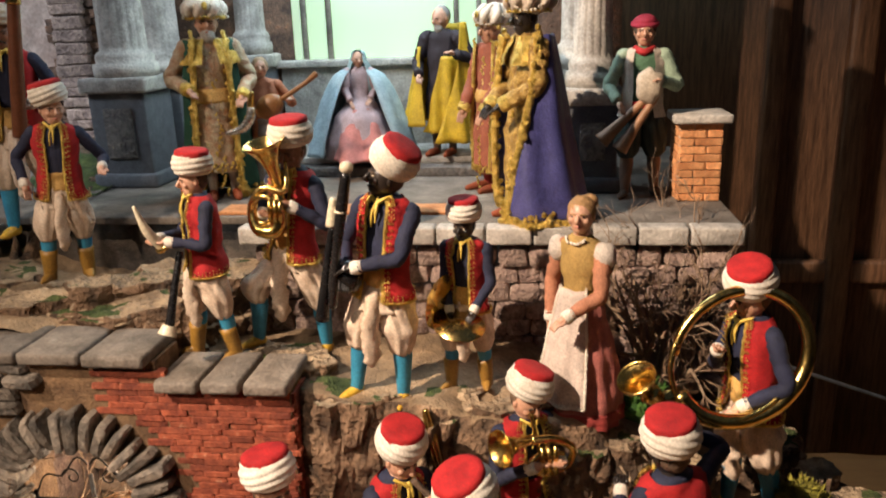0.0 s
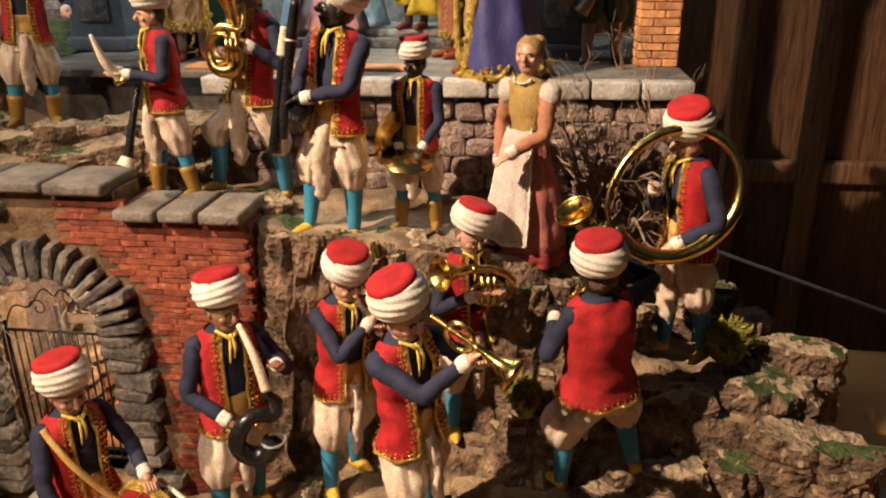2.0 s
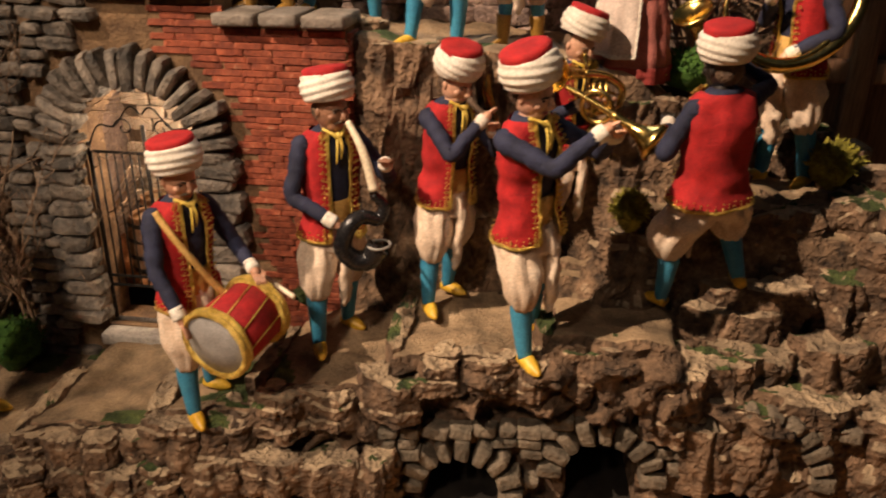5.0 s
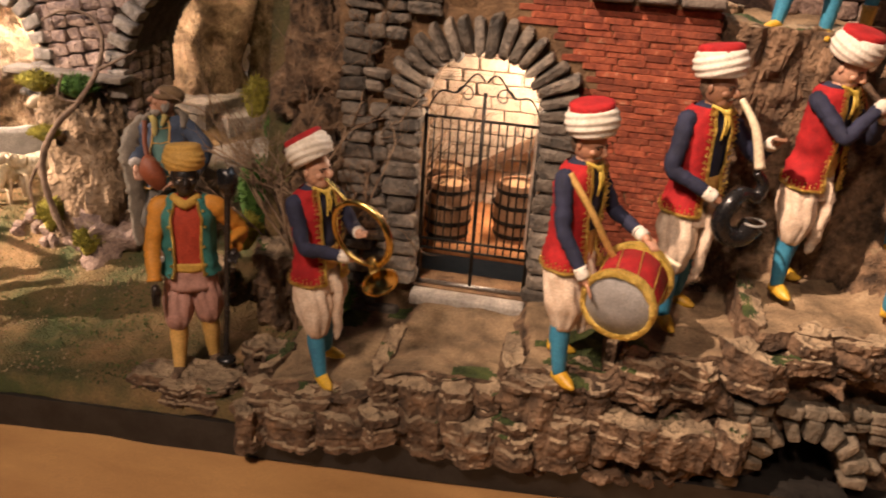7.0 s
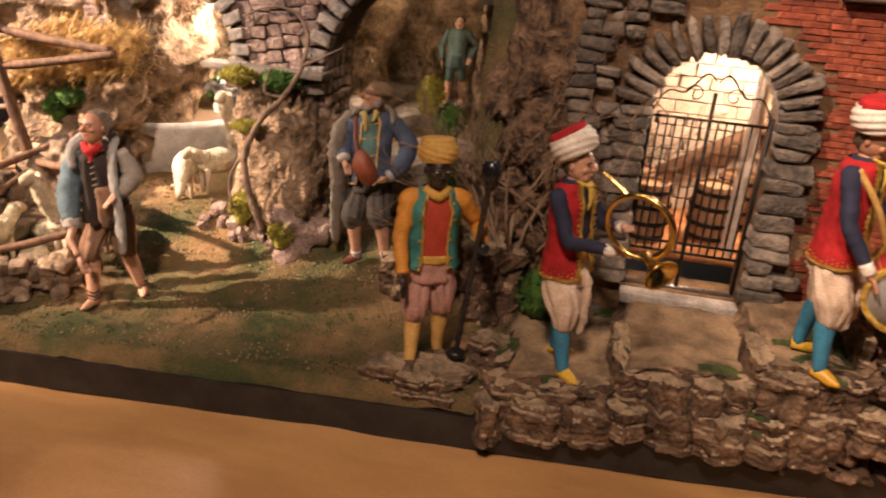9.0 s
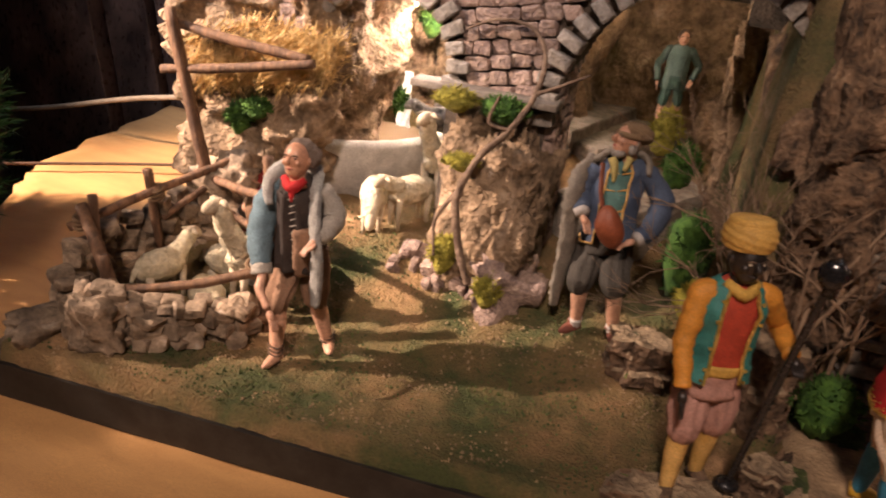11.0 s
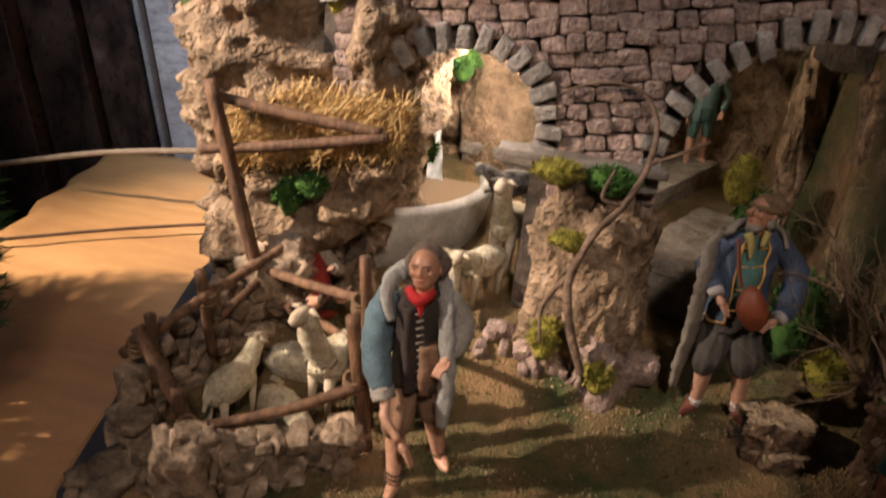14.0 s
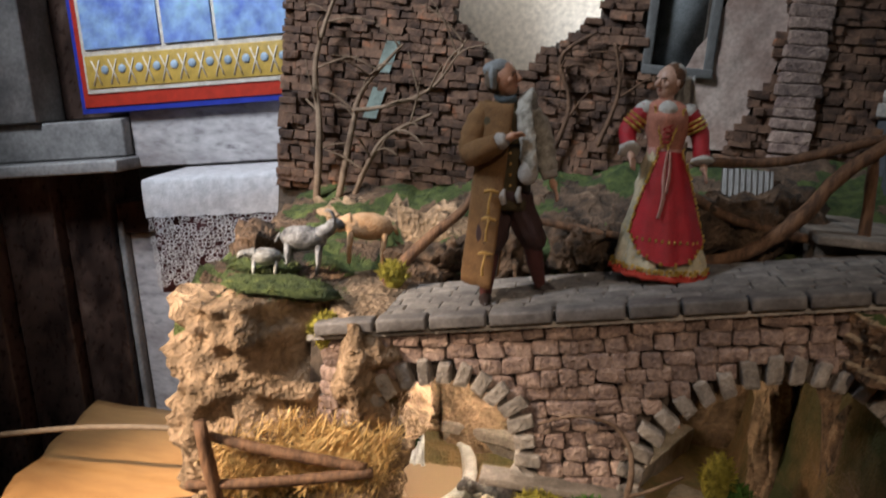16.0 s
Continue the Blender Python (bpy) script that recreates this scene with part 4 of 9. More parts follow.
while z < 1.25:
    h = random.uniform(0.022, 0.03)
    piece("quoin", QU, ruin, -0.905, RY - 0.012, z, random.uniform(0.075, 0.10), 0.05, h, (0, random.uniform(-2, 2), 0))
    z += h

# ---- wooden fence, shelf and pen ----


def pole(name, label, pts, r, category="pole", group="", parent=None, wob=0.25):
    bm = bmesh.new()
    p = curve_pts(pts, 6)
    tube(bm, p, lerps(r if isinstance(r, (list, tuple)) else [r, r], len(p)), 0, 9, wob)
    if parent:
        return part(name, bm, TWIG, parent)
    return solid(name, bm, TWIG, label, category, None, group)


fence = thing("branch_fence", "rustic fence of crooked dark branches behind the bridge road", "fence")
for pts, r in ((((-1.16, 1.32, 0.84), (-1.02, 1.33, 0.855), (-0.88, 1.32, 0.905), (-0.78, 1.32, 0.93)), 0.008),
               (((-1.15, 1.31, 0.67), (-1.06, 1.31, 0.70), (-0.99, 1.30, 0.765), (-0.94, 1.30, 0.84), (-0.87, 1.31, 0.90)), [0.010, 0.013, 0.010]),
               (((-1.42, 1.33, 0.715), (-1.31, 1.335, 0.705), (-1.20, 1.33, 0.70)), 0.007),
               (((-1.18, 1.33, 0.80), (-1.09, 1.33, 0.755), (-0.98, 1.33, 0.735), (-0.85, 1.33, 0.72)), 0.008)):
    pole("rail", "", pts, r, parent=fence)
for x, y, a, b in ((-0.872, 1.33, 0.70, 0.92), (-1.165, 1.34, 0.66, 0.87)):
    pole("post", "", ((x, y, a), (x - 0.006, y, (a + b) / 2), (x - 0.014, y, b)), [0.010, 0.009, 0.008], parent=fence)
pole("fallen_branch", "crooked brown branch leaning on the bank", ((-1.65, 1.27, 0.585), (-1.59, 1.29, 0.66), (-1.53, 1.30, 0.72), (-1.51, 1.31, 0.76)), [0.012, 0.009, 0.006], "branch")

shelf = thing("straw_shelf", "wooden pole shelf heaped with yellow straw on the cliff", "shelf")
pole("post", "", ((-1.755, 0.985, 0.06), (-1.79, 0.98, 0.20), (-1.845, 0.98, 0.425)), [0.012, 0.011, 0.010], parent=shelf)
pole("front_pole", "", ((-1.862, 0.978, 0.320), (-1.73, 0.992, 0.342), (-1.59, 1.012, 0.370)), 0.008, parent=shelf)
pole("upper_pole", "", ((-1.85, 0.99, 0.400), (-1.73, 1.0, 0.385), (-1.60, 1.015, 0.374)), [0.007, 0.009, 0.008], parent=shelf)
bm = bmesh.new()
for k in range(4200):
    f = random.random()
    g = random.random()
    c = Vector((-1.845 + 0.27 * f, 1.015 + 0.06 * g + 0.03 * f, 0.335 + 0.05 * f + random.uniform(-0.050, 0.062 * (1 - abs(f - 0.4)))))
    d = Vector((random.gauss(0, 1), random.gauss(-0.4, 0.6), random.gauss(-0.3, 0.7))).normalized() * random.uniform(0.012, 0.035)
    s = d.cross(Vector((random.random(), random.random(), 1))).normalized() * 0.0007
    a = [bm.verts.new(p) for p in (c - d - s, c - d + s, c + d + s + Vector((0, 0, -0.006)), c + d - s + Vector((0, 0, -0.006)))]
    bm.faces.new(a)
ball(bm, (-1.72, 1.075, 0.35), (0.125, 0.035, 0.045), 0, Matrix.Rotation(radians(-12), 3, "Y"), 24, 14, 0.25, 50)
tagged(part("straw", bm, STRAW, shelf, "loose yellow straw"), kind="stuff")

pen = thing("sheep_pen", "sheep pen of rough brown poles tied together", "pen")
for pts, r in ((((-1.856, 0.74, 0.112), (-1.80, 0.87, 0.145), (-1.735, 1.0, 0.178)), 0.0075),
               (((-1.745, 0.69, 0.055), (-1.64, 0.745, 0.07), (-1.545, 0.80, 0.098)), 0.0075),
               (((-1.745, 0.69, 0.050), (-1.64, 0.74, 0.035), (-1.53, 0.79, 0.022)), 0.0065),
               (((-1.785, 0.985, 0.142), (-1.68, 0.92, 0.165), (-1.562, 0.855, 0.19)), 0.0075),
               (((-1.80, 0.89, 0.09), (-1.765, 0.945, 0.13), (-1.725, 1.0, 0.165)), 0.006),
               (((-1.76, 0.985, 0.09), (-1.66, 0.93, 0.10), (-1.57, 0.87, 0.105)), 0.0065)):
    pole("rail", "", pts, r, parent=pen)
for pts, r in ((((-1.712, 0.70, -0.01), (-1.765, 0.715, 0.07), (-1.838, 0.75, 0.15)), 0.0095),
               (((-1.752, 0.705, 0.02), (-1.765, 0.71, 0.10)), 0.008),
               (((-1.822, 0.76, 0.06), (-1.826, 0.762, 0.165)), 0.008),
               (((-1.800, 0.88, 0.04), (-1.812, 0.87, 0.18)), 0.008),
               (((-1.538, 0.80, -0.005), (-1.553, 0.80, 0.10), (-1.568, 0.80, 0.195)), 0.010),
               (((-1.548, 0.845, 0.0), (-1.567, 0.84, 0.262)), 0.008)):
    pole("post", "", pts, r, parent=pen)
for x, y, z in ((-1.838, 0.75, 0.125), (-1.745, 0.695, 0.055), (-1.562, 0.80, 0.098), (-1.80, 0.875, 0.142), (-1.57, 0.85, 0.188)):
    bm = bmesh.new()
    for k in range(3):
        tube(bm, [Vector((x + 0.012 * math.cos(a), y + 0.012 * math.sin(a), z - 0.008 + 0.007 * k + 0.004 * math.sin(a))) for a in np.linspace(0, 6.28, 14)], 0.003, 0, 5)
    part("binding", bm, tone("cord", (0.20, 0.12, 0.06), 0.9, 0.6), pen, "brown cord binding")
penwall = thing("pen_wall", "low dry-stone wall of grey and brown rubble round the pen", "wall", kind="structure")
PST = stone_meshes("pen_stone", material("pen_rubble", (0.11, 0.078, 0.05), (0.36, 0.262, 0.175), 30, 0.9, bump=0.8, c3=(0.52, 0.43, 0.33), fine=160, vary=0.35), 8, 0.34, 0.84)


def dry_wall(line, heights, n, rows, size):
    pts = [Vector((*p, 0)) for p in line]
    lens = [0]
    for a, b in zip(pts, pts[1:]):
        lens.append(lens[-1] + (b - a).length)
    for r in range(rows):
        for k in range(n):
            s = (k + 0.5 * (r % 2) + random.uniform(-0.2, 0.2)) / n * lens[-1]
            x, y = np.interp(s, lens, [p.x for p in pts]), np.interp(s, lens, [p.y for p in pts])
            top = np.interp(s, lens, heights)
            z = -0.01 + size * 0.75 * (r + 0.5)
            if z < top:
                q = size * random.uniform(0.8, 1.35)
                piece("stone", PST, penwall, x + random.uniform(-0.012, 0.012), y + random.uniform(-0.014, 0.014), z, q * 1.15, q, q * 0.9, (random.uniform(-18, 18), random.uniform(-18, 18), random.uniform(0, 90)))


dry_wall(((-1.74, 0.645), (-1.66, 0.69), (-1.545, 0.775)), (0.078, 0.066, 0.056), 15, 5, 0.024)
dry_wall(((-1.74, 0.645), (-1.84, 0.72), (-1.85, 0.84), (-1.80, 0.95), (-1.74, 1.02)), (0.04, 0.075, 0.10, 0.12, 0.13), 24, 8, 0.025)
rock("boulder", "tall pale knobbly rock at the pen's corner", (-1.725, 0.65, 0.035), (0.085, 0.075, 0.115), 71, MATS["pen_rubble"], 20, "rock", sub=4, rough=0.26)
rock("boulder", "flat grey rock on the board's corner", (-1.815, 0.645, -0.01), (0.12, 0.08, 0.06), 72, MATS["pen_rubble"], 60, "rock", sub=4, rough=0.36)
rock("boulder", "grey rock beside the pen", (-1.74, 1.0, 0.12), (0.12, 0.10, 0.14), 73, MATS["pen_rubble"], 0, "rock", sub=4, rough=0.36)


def grow_moss(ob, up, rare):
    """Moss on the upward faces of a rock, in patches."""
    for f in ob.data.polygons:
        if f.normal.z > up and fbm((f.center + ob.location) * 16, 3) > rare:
            f.material_index = 1


# ---- cork ledges and rocks of the band's path ----
def cork_rock(name, label, where, size, seed, turn, group, moss=0.30):
    ob = rock(name, label, where, size, seed, [PATHROCK, MOSS, SHADEDBARK], turn, "rock", cork=True, group=group)
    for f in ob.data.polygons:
        # faces that don't look up take the bark with shade in its colour
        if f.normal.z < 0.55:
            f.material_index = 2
    grow_moss(ob, 0.75, moss + 0.07)
    return ob


# the steep bank under the terrace, and the broken ledges on it
for k, (x, y, z, sx, sy, sz, t) in enumerate((
        (-0.10, 1.0, 0.38, 0.13, 0.10, 0.34, 0), (0.01, 1.0, 0.38, 0.14, 0.10, 0.32, 20), (0.11, 1.02, 0.43, 0.12, 0.10, 0.22, 0), (0.228, 1.0, 0.405, 0.16, 0.10, 0.17, 10), (0.32, 1.02, 0.39, 0.14, 0.10, 0.14, 0),
        (-0.60, 1.15, 0.615, 0.32, 0.11, 0.08, 4), (-0.40, 1.18, 0.63, 0.22, 0.10, 0.10, -10), (-0.80, 1.17, 0.63, 0.22, 0.14, 0.09, 10), (-0.70, 1.075, 0.635, 0.26, 0.09, 0.06, 5), (-0.50, 1.085, 0.632, 0.26, 0.09, 0.05, -6),
        (-0.86, 1.08, 0.64, 0.20, 0.12, 0.08, 12), (-0.50, 1.13, 0.64, 0.20, 0.10, 0.08, 20), (-0.41, 1.09, 0.61, 0.12, 0.09, 0.07, 20), (-0.255, 1.06, 0.565, 0.20, 0.13, 0.045, 0), (-0.99, 0.95, 0.03, 0.09, 0.08, 0.09, 0), (-0.83, 0.92, 0.06, 0.11, 0.09, 0.15, 40))):
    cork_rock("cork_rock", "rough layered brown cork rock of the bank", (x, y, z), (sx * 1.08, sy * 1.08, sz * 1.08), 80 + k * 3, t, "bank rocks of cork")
# risers between the treads of the path
for k, (x, top, y0, y1) in enumerate(((-0.770, 0.036, 0.70, 0.80), (-0.598, 0.070, 0.69, 0.86), (-0.408, 0.106, 0.70, 0.80), (-0.266, 0.152, 0.72, 0.90), (-0.085, 0.204, 0.76, 0.94), (0.116, 0.226, 0.78, 0.86))):
    cork_rock("path_riser", "low cork edge of a tread of the path", (x, (y0 + y1) / 2, top - 0.030), (0.032, y1 - y0, 0.064), 700 + k, 4 * (k % 3 - 1), "path risers", 0.10)
# broken lip of cork lumps along the front of the treads, and lumps under it
rnd = random.Random(77)
for tier in range(2):
    x = -0.80
    while x < (0.20 if tier == 0 else -0.10):
        w = rnd.uniform(0.045, 0.10)
        top = step_in(x + w / 2, RAMP) + 0.004 if tier == 0 else max(-0.005, step_in(x + w / 2, RAMP) * 0.45)
        h = rnd.uniform(0.045, 0.07)
        deep = rnd.uniform(0.05, 0.075)
        y = front_y(x + w / 2) - (0.006 if tier == 0 else 0.020) + rnd.uniform(-0.008, 0.008)
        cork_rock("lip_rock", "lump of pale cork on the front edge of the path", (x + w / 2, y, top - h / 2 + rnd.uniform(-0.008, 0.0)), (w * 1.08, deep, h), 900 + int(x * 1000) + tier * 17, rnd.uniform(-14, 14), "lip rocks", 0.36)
        x += w * 0.92
# slabs of the stepped ledge at the crib's corner: place, height of the top, size, turn
for k, (x, y, top, sx, sy, h, t, moss) in enumerate((
        (0.238, 0.935, 0.322, 0.115, 0.085, 0.12, 8, 0.5), (0.445, 0.985, 0.360, 0.25, 0.15, 0.10, 4, 0.42), (0.400, 0.905, 0.272, 0.17, 0.085, 0.11, -6, 0.5), (0.325, 0.80, 0.205, 0.16, 0.08, 0.12, 5, 0.3),
        (0.565, 0.965, 0.378, 0.14, 0.10, 0.10, 14, -0.1), (0.600, 0.885, 0.345, 0.16, 0.11, 0.11, -8, 0.0), (0.590, 0.885, 0.245, 0.145, 0.10, 0.24, 6, 0.5), (0.548, 1.070, 0.425, 0.08, 0.07, 0.10, 30, 0.4), (0.605, 1.025, 0.408, 0.125, 0.08, 0.11, -20, 0.2),
        (0.500, 1.150, 0.435, 0.13, 0.10, 0.11, 10, 0.3), (0.512, 0.895, 0.292, 0.085, 0.085, 0.12, 18, 0.0), (0.455, 0.80, 0.165, 0.15, 0.09, 0.16, -4, 0.4), (0.575, 0.80, 0.150, 0.13, 0.09, 0.18, 10, 0.4), (0.395, 0.835, 0.205, 0.12, 0.08, 0.10, 20, 0.3), (0.50, 0.84, 0.22, 0.11, 0.08, 0.10, 4, 0.3),
        (0.365, 0.872, 0.242, 0.12, 0.06, 0.13, -10, 0.5), (0.290, 0.772, 0.200, 0.10, 0.07, 0.10, 12, 0.4), (0.400, 0.775, 0.150, 0.09, 0.07, 0.12, -16, 0.3), (0.345, 0.765, 0.125, 0.08, 0.06, 0.10, 25, 0.5))):
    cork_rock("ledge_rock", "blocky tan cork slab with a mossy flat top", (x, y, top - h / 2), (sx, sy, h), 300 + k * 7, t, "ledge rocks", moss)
cork_rock("flat_rock", "pale flat rock beside the path's foot", (-0.895, 0.700, -0.012), (0.17, 0.085, 0.045), 641, 6, "path foot rocks", 0.5)
cork_rock("flat_rock", "small pale rock beside the path's foot", (-0.800, 0.770, 0.010), (0.075, 0.060, 0.065), 643, 30, "path foot rocks", 0.5)
bm = bmesh.new()
for k in range(5200):
    x = random.uniform(-1.86, -0.78)
    y = random.uniform(front_y(x) + 0.004, 1.12)
    if fbm(Vector((x * 5, y * 7, 2)), 3) < -0.12 and random.random() < 0.75:
        continue
    z = ground(x, y) + 0.003
    r = random.uniform(0.0012, 0.003)
    vs = [bm.verts.new((x + r * math.cos(t), y + r * math.sin(t), z - 0.002)) for t in (0.3 + k, 2.4 + k, 4.5 + k)] + [bm.verts.new((x, y, z + r * random.uniform(0.5, 1.1)))]
    m = 0 if fbm(Vector((x * 6, y * 8, 9)), 2) > -0.15 else 1
    for f in ((0, 1, 3), (1, 2, 3), (2, 0, 3)):
        bm.faces.new([vs[q] for q in f]).material_index = m
solid("moss_crumbs", bm, [MOSS, EARTH], "fine moss and earth crumbs strewn over the meadow", "moss", kind="stuff", smooth=False)
for k, (x, y) in enumerate(((-1.783, 0.972), (-1.807, 0.868))):
    bm = bmesh.new()
    rings = [[(x + 0.045 * (u / 9 - 0.5) * (0.7 + 0.5 * noise.noise(Vector((v, k, 1)))) + 0.02 * (v / 9 - 0.5), RY - 0.024 - 0.003 * noise.noise(Vector((u, v, 2))), y + 0.07 * (v / 9 - 0.5) + 0.008 * noise.noise(Vector((u, 3, k)))) for u in range(10)] for v in range(10)]
    loft(bm, rings, 0, False, False)
    part("plaster_patch", bm, tone("green_plaster", (0.30, 0.36, 0.31), 0.9, 0.6), ruin, "grey-green plaster remnant")
bm = bmesh.new()
rings = [[(-1.05 + 0.10 * u / 60, 1.62 + 0.004 * math.sin(u * 0.9) + 0.03 * v, 0.755 + 0.055 * v) for u in range(61)] for v in (0, 0.5, 1)]
loft(bm, rings, 0, False, False)
solid("corrugated_sheet", bm, tone("zinc", (0.28, 0.27, 0.25), 0.5, 0.2, 0.4), "small corrugated metal sheet behind the fence", "sheet")
rock("grotto_rock", "tan rock column inside the far arch", (-0.905, 1.42, 0.33), (0.11, 0.10, 0.40), 27, CLIFF, 0, "rock", sub=5, rough=0.40)
SMALL = stone_meshes("pebble", WARMSTONE, 6, 0.3, 0.8)
for k in range(34):
    x, y = random.uniform(-1.42, -1.22), random.uniform(0.985, 1.05)
    ob = piece("pebble", SMALL, None, x, y, 0.075, *[random.uniform(0.012, 0.028) for _ in range(3)], (random.uniform(0, 90),) * 3)
    ob.location.z = ground(x, y) + 0.006
    tagged(ob, "small brown pebble on the grassy bank", "pebble", "bank pebbles")

# ---- low stone arches under the path ----
arcade = thing("arcade", "row of three low rubble arches under the rocks", "arches", kind="structure")
# green-brown stone, made darker to stand for the shade under the rock lip
AST = stone_meshes("shaded_arcade_stone", material("shaded_arcade_stone", (0.085, 0.068, 0.046), (0.21, 0.165, 0.115), 45, 0.9, bump=0.9, c3=(0.12, 0.125, 0.07), vary=0.25), 6, 0.22, 0.84)
for cx, base, r, leg in ARCHES:
    n = max(9, int(r / 0.0058))
    for k in range(n):
        a = math.pi * k / (n - 1)
        q = r + 0.014
        piece("voussoir", AST, arcade, cx - math.cos(a) * q, front_y(cx) - 0.006, base + leg + math.sin(a) * q, 0.034, 0.035, 0.019, (0, -math.degrees(math.pi - a), 0))
for row in range(11):
    z = -0.045 + row * 0.017
    x = -0.10
    while x < 0.50:
        w = random.uniform(0.022, 0.04)
        cx = x + w / 2
        if not any(math.hypot(cx - ax, max(0, z - ab - al)) < ar + 0.036 for ax, ab, ar, al in ARCHES) and z < 0.10 + 0.06 * max(0, cx):
            piece("stone", AST, arcade, cx, front_y(cx) - 0.002, z, w * 0.97, 0.03, 0.0165, (0, random.uniform(-5, 5), 0))
        x += w

# ---- iron gate and barrels ----
gate = thing("iron_gate", "thin black iron double gate with scrolled top", "gate")
for k in range(15):
    x = GX - GR + 0.006 + (2 * GR - 0.012) * k / 14
    zt = 0.40 + 0.02 * math.sin(math.pi * ((k % 7.5) / 7))
    bm = bmesh.new()
    tube(bm, [(x, 0.975, 0.155), (x, 0.975, 0.385)], 0.0016 if k not in (0, 7, 14) else 0.003, 0, 6)
    part("bar", bm, IRON, gate)
for z in (0.155, 0.172, 0.385):
    bm = bmesh.new()
    tube(bm, [(GX - GR + 0.004, 0.975, z), (GX + GR - 0.004, 0.975, z)], 0.0026, 0, 6)
    part("rail", bm, IRON, gate)
for x in (GX - GR + 0.005, GX, GX + GR - 0.005):
    bm = bmesh.new()
    tube(bm, [(x, 0.975, GSILL - 0.004), (x, 0.975, 0.43 if x == GX else 0.40)], 0.0034, 0, 6)
    part("stile", bm, IRON, gate)
bm = bmesh.new()
tube(bm, [(GX - GR + 0.004, 0.975, GSILL + 0.003), (GX + GR - 0.004, 0.975, GSILL + 0.003)], 0.004, 0, 6)
part("bottom_rail", bm, tone("steel_rail", (0.5, 0.48, 0.45), 0.3, 0.1, 0.8), gate, "bright steel bottom rail")
for s in (-1, 1):
    bm = bmesh.new()
    pts = [(GX + s * (0.092 - 0.09 * f), 0.975, 0.392 + 0.055 * math.sin(f * 2.0) + 0.012 * math.sin(f * 9)) for f in np.linspace(0, 1, 22)]
    tube(bm, pts, 0.0015, 0, 6)
    tube(bm, [(GX + s * (0.03 + 0.016 * math.cos(a) * (1 - a / 9)), 0.975, 0.425 + 0.016 * math.sin(a) * (1 - a / 9)) for a in np.linspace(0, 7, 26)], 0.0013, 0, 6)
    part("scroll", bm, IRON, gate)


def barrel(x, y, z, r, h, turn=0):
    th = thing("barrel", "small brown wooden barrel with dark hoops in the cellar", "barrel", pose(x, y, z, 0, 0, turn), "cellar barrels")
    n = 14
    for k in range(n):
        bm = bmesh.new()
        rings = []
        for i in range(7):
            f = i / 6
            rr = r * (0.84 + 0.16 * math.sin(math.pi * f))
            a0, a1 = 2 * math.pi * (k + 0.03) / n, 2 * math.pi * (k + 0.97) / n
            rings.append([(math.cos(a) * q, math.sin(a) * q, h * f) for a, q in ((a0, rr), (a1, rr), (a1, rr * 0.88), (a0, rr * 0.88))])
        loft(bm, rings)
        part("stave", bm, tone("barrel_oak", (0.38, 0.21, 0.11), 0.7, 0.5), th, "", False)
    for f in (0.12, 0.36, 0.64, 0.88):
        bm = bmesh.new()
        rr = r * (0.84 + 0.16 * math.sin(math.pi * f)) + 0.0015
        rings = [[(math.cos(2 * math.pi * k / 28) * q, math.sin(2 * math.pi * k / 28) * q, h * f + dz) for k in range(28)] for q, dz in ((rr, -0.004), (rr + 0.001, 0), (rr, 0.004))]
        loft(bm, rings, 0, False)
        part("hoop", bm, IRON, th)
    bm = bmesh.new()
    rings = [[(math.cos(2 * math.pi * k / 28) * q, math.sin(2 * math.pi * k / 28) * q, h * 0.95 + dz) for k in range(28)] for q, dz in ((r * 0.82, 0), (r * 0.3, 0.001))]
    loft(bm, rings)
    part("lid", bm, tone("pale_oak", (0.42, 0.26, 0.13), 0.7, 0.3), th, "pale oak lid")
    return th


first = barrel(-0.455, 1.12, 0.135, 0.042, 0.11)
copy_thing(first, pose(-0.60, 1.17, 0.135, 0, 0, 40))
copy_thing(first, pose(-0.575, 1.08, 0.135, 0, 0, 80))
copy_thing(first, pose(-0.40, 1.22, 0.135, 0, 0, 10))
bm = bmesh.new()
box(bm, (-0.35, -0.006, -0.01), (0.1, 0.006, 0.01), 0, 0.003)
solid("cellar_beam", bm, tone("brown_beam", (0.20, 0.11, 0.06), 0.8, 0.5), "sloping brown handrail in the cellar", "beam", pose(-0.42, 1.26, 0.30, 0, -32, 0))
bm = bmesh.new()
box(bm, (-0.085, -0.012, -0.016), (0.110, 0.022, 0.004), 0, 0.003)
solid("threshold", bm, PALESTONE, "narrow pale stone threshold of the gate", "step", pose(GX - 0.01, 0.935, 0.084))

# ---- the church behind ----
church = thing("church_wall", "dark marble pilaster and grey veined panel of the church", "wall", pose(-2.6, 2.1, 0.5, 0, -9, 0), kind="structure")
VEIN = material("veined_marble", (0.36, 0.33, 0.33), (0.56, 0.53, 0.52), 9, 0.3, bump=0.05, c3=(0.22, 0.20, 0.21), fine=30, streak=(1, 1, 2.2))
DARKMARBLE = material("dark_marble", (0.020, 0.012, 0.010), (0.085, 0.052, 0.040), 9, 0.3, bump=0.1, c3=(0.16, 0.11, 0.085), fine=50, streak=(1.4, 1.4, 0.8))
GREYMARBLE = material("grey_marble", (0.18, 0.172, 0.168), (0.33, 0.318, 0.305), 7, 0.5, bump=0.15, fine=90)
